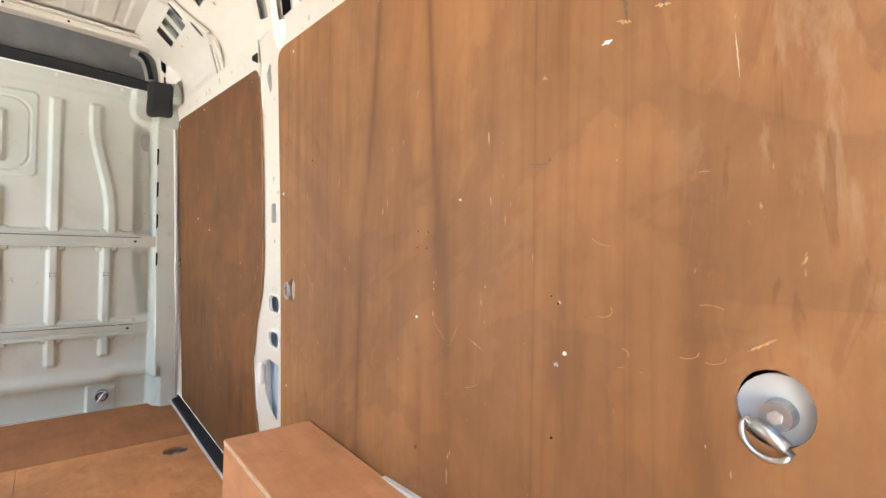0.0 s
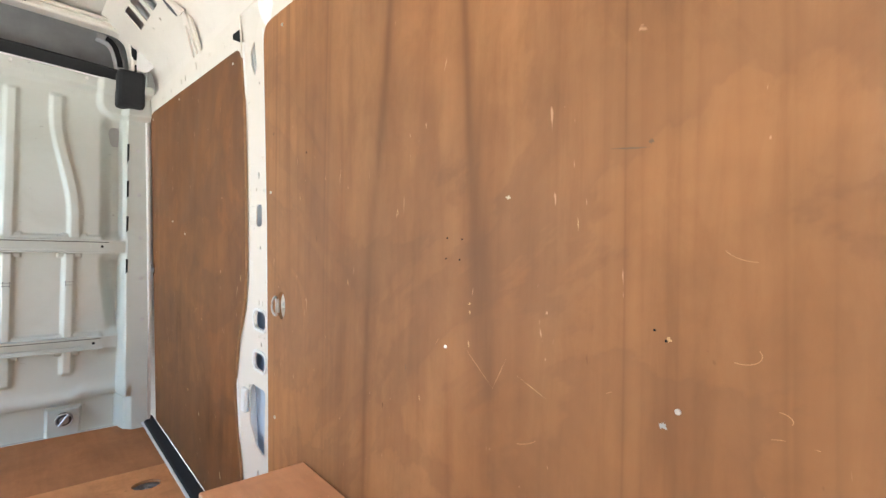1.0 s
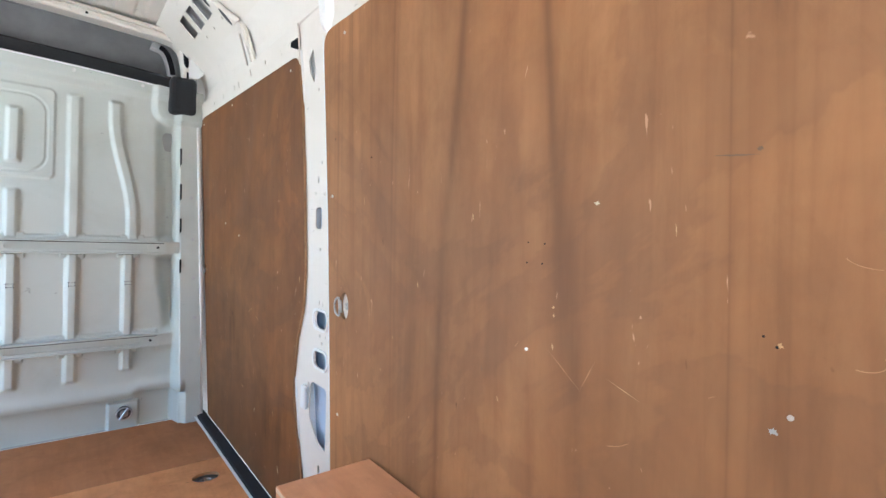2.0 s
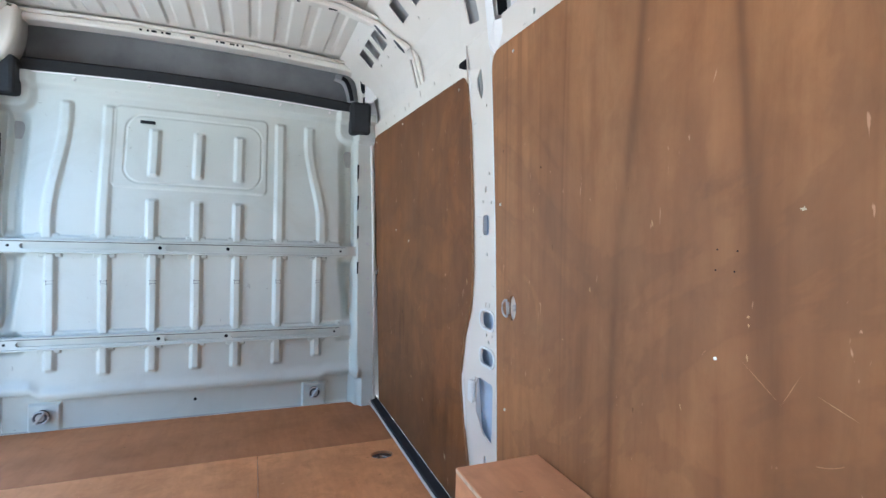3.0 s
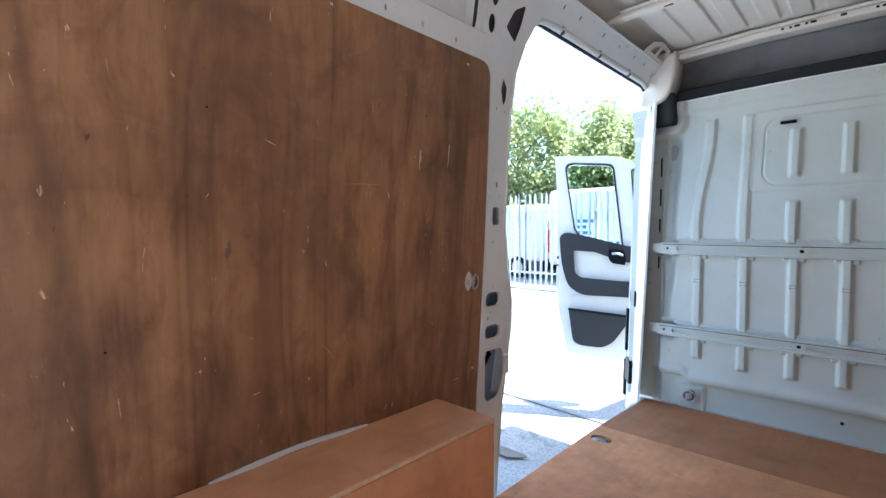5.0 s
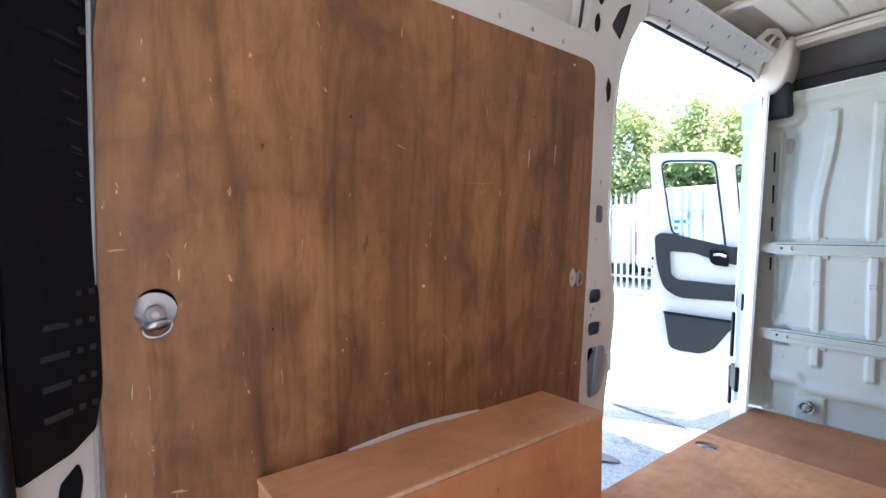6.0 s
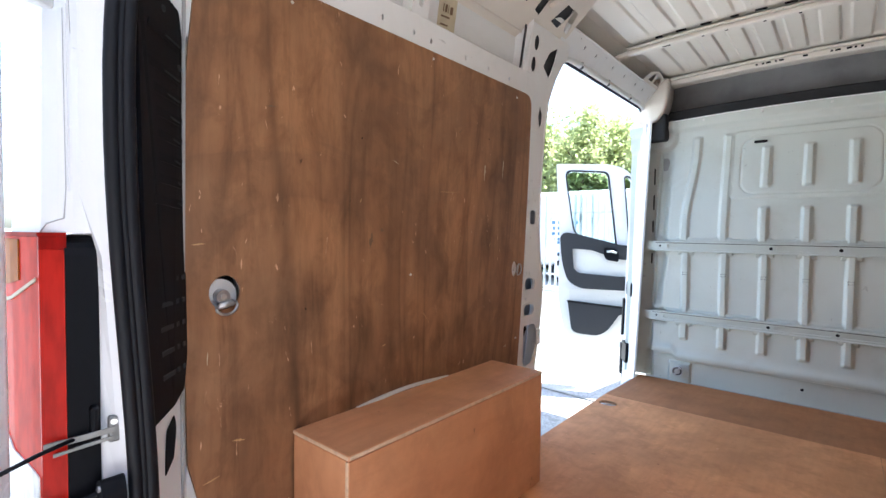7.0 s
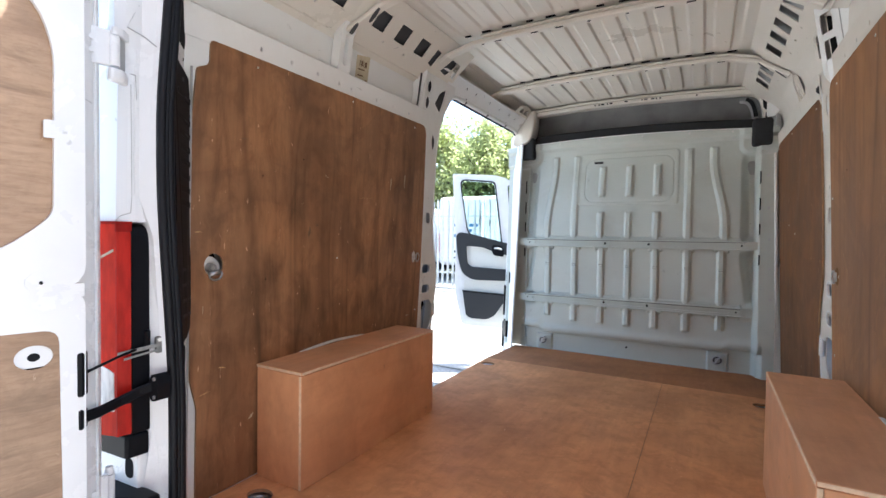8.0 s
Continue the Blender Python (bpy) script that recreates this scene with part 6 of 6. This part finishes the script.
# ---------------------------------------------------------------- open cab door in front of the side opening
FREE, CAB_HINGE = Vector((-1.86, 3.72)), Vector((-0.98, 4.15))
CAB_U = (CAB_HINGE - FREE).normalized()
CAB_N = Vector((CAB_U.y, -CAB_U.x))


def on_cab(u, z, d):
    p = FREE + CAB_U * u + CAB_N * d
    return Vector((p.x, p.y, z))


def cabsheet(name, outline, holes, d0, depth, m, parent, label=""):
    return part(name, sheet(bmesh.new(), outline, holes, lambda u, z, d: on_cab(u, z, d0 - d), depth, 0), m, parent, label)


cab_door = thing("cab_door", "white front van door standing open with dark grey armrest", "van door")
DOOR = fillet([(-0.015, 1.520), (0.46, 1.505), (0.60, 1.450), (0.86, 1.02), (0.98, 0.86), (0.98, -0.12), (0.55, -0.110), (0.10, -0.075), (0.02, 0.30), (0.03, 0.80)], [0.02, 0.08, 0.08, 0.05, 0.05, 0.02, 0, 0.05, 0.1, 0.1])
WINDOW = fillet([(0.070, 1.452), (0.425, 1.430), (0.505, 0.80), (0.160, 0.885)], [0.07, 0.05, 0.01, 0.08])
QUARTER = fillet([(0.570, 1.385), (0.60, 1.39), (0.83, 1.00), (0.84, 0.86), (0.625, 0.82)], 0.03)
cabsheet("shell", DOOR, [WINDOW, QUARTER], 0.0, 0.055, OUT_WHITE, cab_door)
cabsheet("window_gasket", fillet([(0.057, 1.465), (0.437, 1.443), (0.519, 0.79), (0.148, 0.875)], [0.07, 0.05, 0.01, 0.08]), [WINDOW], 0.006, 0.03, DARK_TRIM, cab_door, "black window gasket")
glass = cabsheet("window_pane", WINDOW, [], -0.028, 0.004, DOOR_GLASS, cab_door, "tinted window glass")
glass.visible_shadow = False
cabsheet("quarter_gasket", fillet([(0.560, 1.40), (0.605, 1.405), (0.842, 1.00), (0.852, 0.85), (0.612, 0.808)], 0.03), [QUARTER], 0.004, 0.02, DARK_TRIM, cab_door)
qglass = cabsheet("quarter_pane", QUARTER, [], -0.028, 0.004, DOOR_GLASS, cab_door, "tinted window glass")
qglass.visible_shadow = False
ARM = fillet([(0.030, 0.875), (0.08, 0.905), (0.20, 0.885), (0.54, 0.80), (0.85, 0.77), (0.85, 0.40), (0.55, 0.400), (0.21, 0.405), (0.10, 0.47), (0.045, 0.66)], [0.03, 0.02, 0.02, 0.02, 0.02, 0.02, 0, 0.05, 0.06, 0.1])
INSET = fillet([(0.140, 0.760), (0.30, 0.750), (0.40, 0.715), (0.54, 0.672), (0.78, 0.655), (0.78, 0.53), (0.53, 0.520), (0.20, 0.542), (0.155, 0.58)], 0.02)
cabsheet("armrest", ARM, [INSET], 0.045, 0.05, DARK_TRIM, cab_door, "dark grey moulded armrest")
cabsheet("inset_panel", INSET, [], 0.012, 0.01, TRIM_GREY, cab_door, "pale grey trim inset")
cabsheet("inset_ledge", fillet([(0.150, 0.765), (0.30, 0.755), (0.42, 0.71), (0.42, 0.695), (0.30, 0.728), (0.150, 0.730)], 0.008), [], 0.022, 0.012, TRIM_GREY, cab_door)
cabsheet("lower_card", fillet([(0.12, 0.40), (0.85, 0.40), (0.85, -0.04), (0.30, -0.045), (0.14, 0.0)], 0.03), [], 0.010, 0.012, TRIM_GREY, cab_door, "pale grey door card")
cabsheet("door_pocket", fillet([(0.107, 0.290), (0.55, 0.252), (0.80, 0.24), (0.80, 0.20), (0.55, 0.19), (0.45, 0.04), (0.37, -0.008), (0.20, 0.002), (0.145, 0.03)], [0.015, 0, 0.02, 0.02, 0.02, 0.03, 0.04, 0.04, 0.03]), [], 0.050, 0.05, DARK_TRIM, cab_door, "dark grey door pocket")
cabsheet("pocket_rim", fillet([(0.100, 0.297), (0.55, 0.260), (0.80, 0.248), (0.80, 0.236), (0.55, 0.245), (0.106, 0.282)], 0.004), [], 0.056, 0.02, BLACK_PLASTIC, cab_door)
pull = cabsheet("handle_bezel", fillet([(0.405, 0.778), (0.50, 0.770), (0.53, 0.735), (0.53, 0.65), (0.43, 0.665), (0.405, 0.70)], 0.02), [], 0.058, 0.02, BLACK_PLASTIC, cab_door, "black door handle bezel")
part("lever", tube(bmesh.new(), [on_cab(0.43, 0.74, 0.066), on_cab(0.47, 0.742, 0.072), on_cab(0.51, 0.728, 0.066)], 0.010, 8), STEEL, pull, "grey door lever", True)
mirror = part("mirror", box((-0.13, 0.13), (-0.06, 0.06), (-0.23, 0.23), 0.04, 3, Matrix.Translation(on_cab(0.78, 0.97, -0.27)) @ pose(0, 0, 0, 0, 0, 20)), BLACK_PLASTIC, cab_door, "black plastic door mirror")
part("mirror_arm", sweep(bmesh.new(), [on_cab(0.78, 0.90, -0.04), on_cab(0.79, 0.91, -0.14), on_cab(0.80, 0.92, -0.24)], (0, 0, 1), 0.09, 0.04, 0.01), BLACK_PLASTIC, mirror)
for z, r in ((0.70, 0.013), (0.635, 0.010)):
    cabsheet("latch", ell(0.018, z, r * 0.7, r, 12), [], 0.003, 0.004, BLACK_PLASTIC, cab_door)
# the cab's own front corner, which carries the door
cab = structure("cab_shell", "white cab body ahead of the bulkhead", "cab")
part("front_corner", prism([(-1.02, 4.12), (-0.95, 4.12), (-0.80, 5.1), (-0.88, 5.1)], -0.35, 0.85, 0.01), OUT_WHITE, cab)
part("cab_roof", box((-0.88, 0.88), (3.56, 4.04), (1.86, 1.93), 0.02), OUT_WHITE, cab)
part("far_side", box((0.95, 1.0), (3.55, 4.6), (-0.35, 0.85), 0.01), OUT_WHITE, cab)
part("front_panel", box((-0.9, 0.9), (5.0, 5.08), (-0.35, 0.80), 0.02), OUT_WHITE, cab)
part("back_of_bulkhead", box((-0.87, 0.87), (3.10, 3.13), (-0.10, 1.60), 0.005), SHELF_GREY, cab)

# ---------------------------------------------------------------- yard
ground = structure("ground", "pale sunlit concrete yard with worn patches", "ground")
GZ = -0.53


def yard(X, Y):
    near = np.exp(-(X ** 2 + Y ** 2) / 900)
    return X, Y, GZ + near * (0.006 * np.sin(0.9 * X + 0.3 * Y) + 0.004 * np.sin(1.7 * Y - 0.5 * X)) - 0.004


steps = np.concatenate([-np.geomspace(400, 14, 12), np.linspace(-13, 13, 79), np.geomspace(14, 400, 12)])
grid("slab", steps, steps + 3, yard, CONCRETE, ground)
rnd = random.Random(4)
for i, (x, y, r) in enumerate(((-1.67, 2.76, 0.12), (-1.90, 3.02, 0.03))):
    p = [(x + r * (1 + 0.35 * math.sin(3 * a + i)) * math.cos(a), y + 0.6 * r * (1 + 0.3 * math.cos(2 * a + 2 * i)) * math.sin(a)) for a in (k * math.pi / 10 for k in range(20))]
    part("oil_stain", sheet(bmesh.new(), p, [], lambda a, b, d: Vector((a, b, GZ + 0.009 - d)), 0.003, 0), plain("oil_stain", (0.19, 0.165, 0.135), 0.7, 0, 0.5, 14), ground)

part("slab_joint", sweep(bmesh.new(), [(-4.2, 3.86, GZ + 0.004), (-2.4, 3.70, GZ + 0.004), (-1.55, 3.66, GZ + 0.004), (0.5, 3.60, GZ + 0.004)], (0, 1, 0), 0.035, 0.006), plain("joint_filler", (0.27, 0.258, 0.235), 0.9, 0, 0.5, 25), ground, "dark filled joint in the concrete")

fence = thing("palisade_fence", "galvanised steel palisade fence at the yard edge", "fence")
FY, FX0, FX1, FT = 10.35, -8.4, -1.2, 1.80


def pale_mesh(name, m, h):
    bm = bmesh.new()
    prof = [(-0.034, 0.0), (-0.014, -0.022), (0.014, -0.022), (0.034, 0.0)]
    lo = [bm.verts.new((a, b, 0)) for a, b in prof]
    hi = [bm.verts.new((a, b, h - 0.07)) for a, b in prof]
    tip = [bm.verts.new((a * 0.35, b, h + (0.0 if abs(a) > 0.02 else 0.04))) for a, b in prof]
    for s, t in ((lo, hi), (hi, tip)):
        for i in range(3):
            bm.faces.new((s[i], s[i + 1], t[i + 1], t[i]))
    ext = bmesh.ops.solidify(bm, geom=bm.faces[:], thickness=0.004)
    me = bpy.data.meshes.new(name)
    bm.to_mesh(me)
    bm.free()
    me.materials.append(m)
    return me


pale = pale_mesh("pale", GALV, FT - GZ - 0.06)
n = int((FX1 - FX0) / 0.152)
for i in range(n):
    o = new("pale", pale)
    o.parent, o.location = fence, (FX0 + 0.152 * i, FY, GZ + 0.06)
    o.rotation_euler = (radians(rnd.uniform(-0.6, 0.6)), radians(rnd.uniform(-0.8, 0.8)), 0)
for z in (GZ + 0.42, FT - 0.42):
    part("fence_rail", box((FX0 - 0.1, FX1), (FY + 0.003, FY + 0.05), (z - 0.022, z + 0.022), 0.004), GALV, fence)
for x in (FX0 - 0.1, -4.6, -1.9):
    part("fence_post", box((x - 0.04, x + 0.04), (FY + 0.05, FY + 0.14), (GZ - 0.1, FT - 0.1), 0.004), GALV, fence)
part("kerb", box((-12, 0), (FY - 0.02, FY + 0.25), (GZ - 0.1, GZ + 0.035), 0.01), CONCRETE, fence, "concrete fence footing")

gate = thing("dark_gate", "dark painted steel gate beside the palisade fence", "gate")
bar = pale_mesh("bar", DARK_FENCE, 1.72)
for i in range(26):
    o = new("bar", bar)
    o.parent, o.location = gate, (-7.60 - 0.11 * i, FY + 0.45 + 0.02 * i, GZ + 0.06)
for z in (0.0, 1.05):
    part("gate_rail", sweep(bmesh.new(), [(-7.5, FY + 0.48, z), (-10.5, FY + 1.0, z)], (0, 0, 1), 0.05, 0.03), DARK_FENCE if z else GALV, gate)


# Unseen wall, added to cut the sky light reaching the rear.
light_blocker = structure("unseen_wall", "unseen dark wall added to block light from behind", "wall")
part("wall", box((-1.6, 16), (-3.9, -3.6), (GZ - 0.1, 7.2), 0.01), plain("blocker_dark", (0.13, 0.085, 0.065), 0.85, 0, 0.5, 4), light_blocker)


# parked van beyond the fence
van = thing("parked_van", "white panel van parked behind the fence", "van")
vb = bmesh.new()
bx(vb, (-6.95, -2.6), (12.3, 14.2), (-0.05, 2.08), 0.16, 4)
part("body", vb, OUT_WHITE, van, smooth=False)
part("cab_nose", box((-2.7, -1.4), (12.4, 14.1), (-0.05, 1.2), 0.15, 3), OUT_WHITE, van)
part("bumper", box((-7.02, -6.8), (12.4, 14.1), (-0.2, 0.12), 0.03), BLACK_PLASTIC, van)
part("rear_light", box((-6.975, -6.90), (12.27, 12.36), (0.30, 0.95), 0.02), RED_LENS, van, "red rear light")
for x in (-6.0, -2.4):
    w = part("wheel", cyl(bmesh.new(), (x, 12.28, -0.20), (x, 12.52, -0.20), 0.33, 24), RUBBER, van)
    part("rim", cyl(bmesh.new(), (x, 12.265, -0.20), (x, 12.285, -0.20), 0.20, 20), STEEL, w)
other = thing("parked_vehicle", "white box-bodied vehicle parked behind the fence", "van")
part("body", box((-11.6, -7.25), (12.7, 14.3), (0.0, 1.72), 0.12, 3), OUT_WHITE, other)
part("skirt", box((-11.5, -7.35), (12.75, 14.25), (-0.28, 0.0), 0.02), DARK_FENCE, other)
for x in (-10.6, -8.2):
    w = part("wheel", cyl(bmesh.new(), (x, 12.68, -0.20), (x, 12.92, -0.20), 0.33, 24), RUBBER, other)
    part("rim", cyl(bmesh.new(), (x, 12.665, -0.20), (x, 12.685, -0.20), 0.20, 20), STEEL, w)
BLUE = plain("sign_blue", (0.05, 0.16, 0.30), 0.5, 0, 0.1, 10)
for k, (x0, x1) in enumerate(((-6.35, -5.55), (-6.30, -5.75), (-6.35, -5.6), (-6.25, -5.7))):
    part("sign_bar", box((x0, x1), (12.292, 12.30), (1.15 - 0.16 * k, 1.24 - 0.16 * k), 0.0), BLUE, van)
for x in (-5.9, -4.8):
    for z in (0.30, 0.62):
        part("sign_bar", box((x - 0.3, x + 0.35), (12.292, 12.30), (z - 0.04, z + 0.04), 0.0), BLUE, van)


# ---------------------------------------------------------------- trees
def tree(x, y, h, spread, seed, leaves=7000):
    """A small broadleaf tree: forked trunk, limbs, and leaves in loose clumps along the twigs."""
    r = np.random.RandomState(seed)
    t = thing("tree", "leafy green broadleaf tree behind the fence", "tree", "trees behind the fence")
    base = Vector((x, y, GZ))
    bm = bmesh.new()
    top = base + Vector((r.uniform(-.2, .2), r.uniform(-.2, .2), h * 0.62))
    tube(bm, [base - Vector((0, 0, .1)), base.lerp(top, 0.35) + Vector((0.06, 0.03, 0)), base.lerp(top, 0.7), top], [0.11, 0.085, 0.06, 0.03], 8)
    tips = []
    for i in range(17):
        k = 0.22 + 0.78 * i / 16
        s = base.lerp(top, k)
        a = i * 2.4 + r.uniform(-.4, .4)
        l = spread * (0.55 + 0.45 * r.rand()) * (1.05 - 0.45 * k)
        e = s + Vector((math.cos(a) * l, math.sin(a) * l, h * (0.10 + 0.22 * r.rand())))
        m = s.lerp(e, 0.5) + Vector((0, 0, 0.12))
        tube(bm, [s, m, e], [0.035, 0.022, 0.008], 6)
        tips += [(m, 0.55), (e, 0.75), (s.lerp(e, 0.8), 0.6)]
    for i in range(6):
        e = top + Vector((r.uniform(-.5, .5) * spread * .6, r.uniform(-.5, .5) * spread * .6, h * r.uniform(0.12, 0.36)))
        tube(bm, [top, top.lerp(e, .5), e], [0.028, 0.018, 0.006], 6)
        tips += [(e, 0.5), (top.lerp(e, 0.6), 0.6)]
    part("trunk", bm, BARK, t, smooth=True)
    pick = r.randint(0, len(tips), leaves)
    c = np.array([tips[i][0] for i in pick]) + r.normal(0, 1, (leaves, 3)) * np.array([[tips[i][1] * 0.42] for i in pick]) * np.array([1, 1, 0.75])
    size = r.uniform(0.05, 0.105, (leaves, 1))
    u = r.normal(0, 1, (leaves, 3))
    u /= np.linalg.norm(u, axis=1, keepdims=True)
    w = np.cross(u, r.normal(0, 1, (leaves, 3)))
    w /= np.linalg.norm(w, axis=1, keepdims=True)
    v = np.stack([c - u * size, c + w * size * 0.55, c + u * size, c - w * size * 0.55], 1).reshape(-1, 3)
    me = bpy.data.meshes.new("crown")
    me.from_pydata(v.tolist(), [], np.arange(4 * leaves).reshape(-1, 4).tolist())
    link_mesh("crown", me, LEAVES, t)


for i, (x, y, h, s) in enumerate(((-13.8, 15.2, 8.4, 2.3), (-11.9, 15.5, 7.9, 2.2), (-10.0, 15.3, 7.4, 2.1), (-8.4, 15.5, 6.4, 1.9), (-6.7, 14.9, 5.6, 1.8), (-5.4, 15.2, 5.0, 1.7), (-4.2, 15.4, 4.5, 1.6), (-2.9, 15.6, 4.2, 1.6), (-13.0, 6.0, 5.6, 1.9), (-7.6, 16.4, 6.3, 2.0), (-5.9, 16.6, 5.6, 1.9))):
    tree(x, y, h, s, 11 + i, 6000)
hedge = tagged(new("hedge"), "dense green undergrowth behind the fence", "bushes", "", "stuff")
r = np.random.RandomState(5)
k = 15000
c = np.stack([r.uniform(-15, 0, k), r.uniform(14.8, 16.6, k), GZ + r.beta(1.5, 1.6, k) * 3.0], 1)
u = r.normal(0, 1, (k, 3))
u /= np.linalg.norm(u, axis=1, keepdims=True)
w = np.cross(u, r.normal(0, 1, (k, 3)))
w /= np.linalg.norm(w, axis=1, keepdims=True)
sz = r.uniform(0.06, 0.13, (k, 1))
v = np.stack([c - u * sz, c + w * sz * 0.55, c + u * sz, c - w * sz * 0.55], 1).reshape(-1, 3)
me = bpy.data.meshes.new("hedge_leaves")
me.from_pydata(v.tolist(), [], np.arange(4 * k).reshape(-1, 4).tolist())
link_mesh("hedge_leaves", me, LEAVES, hedge)
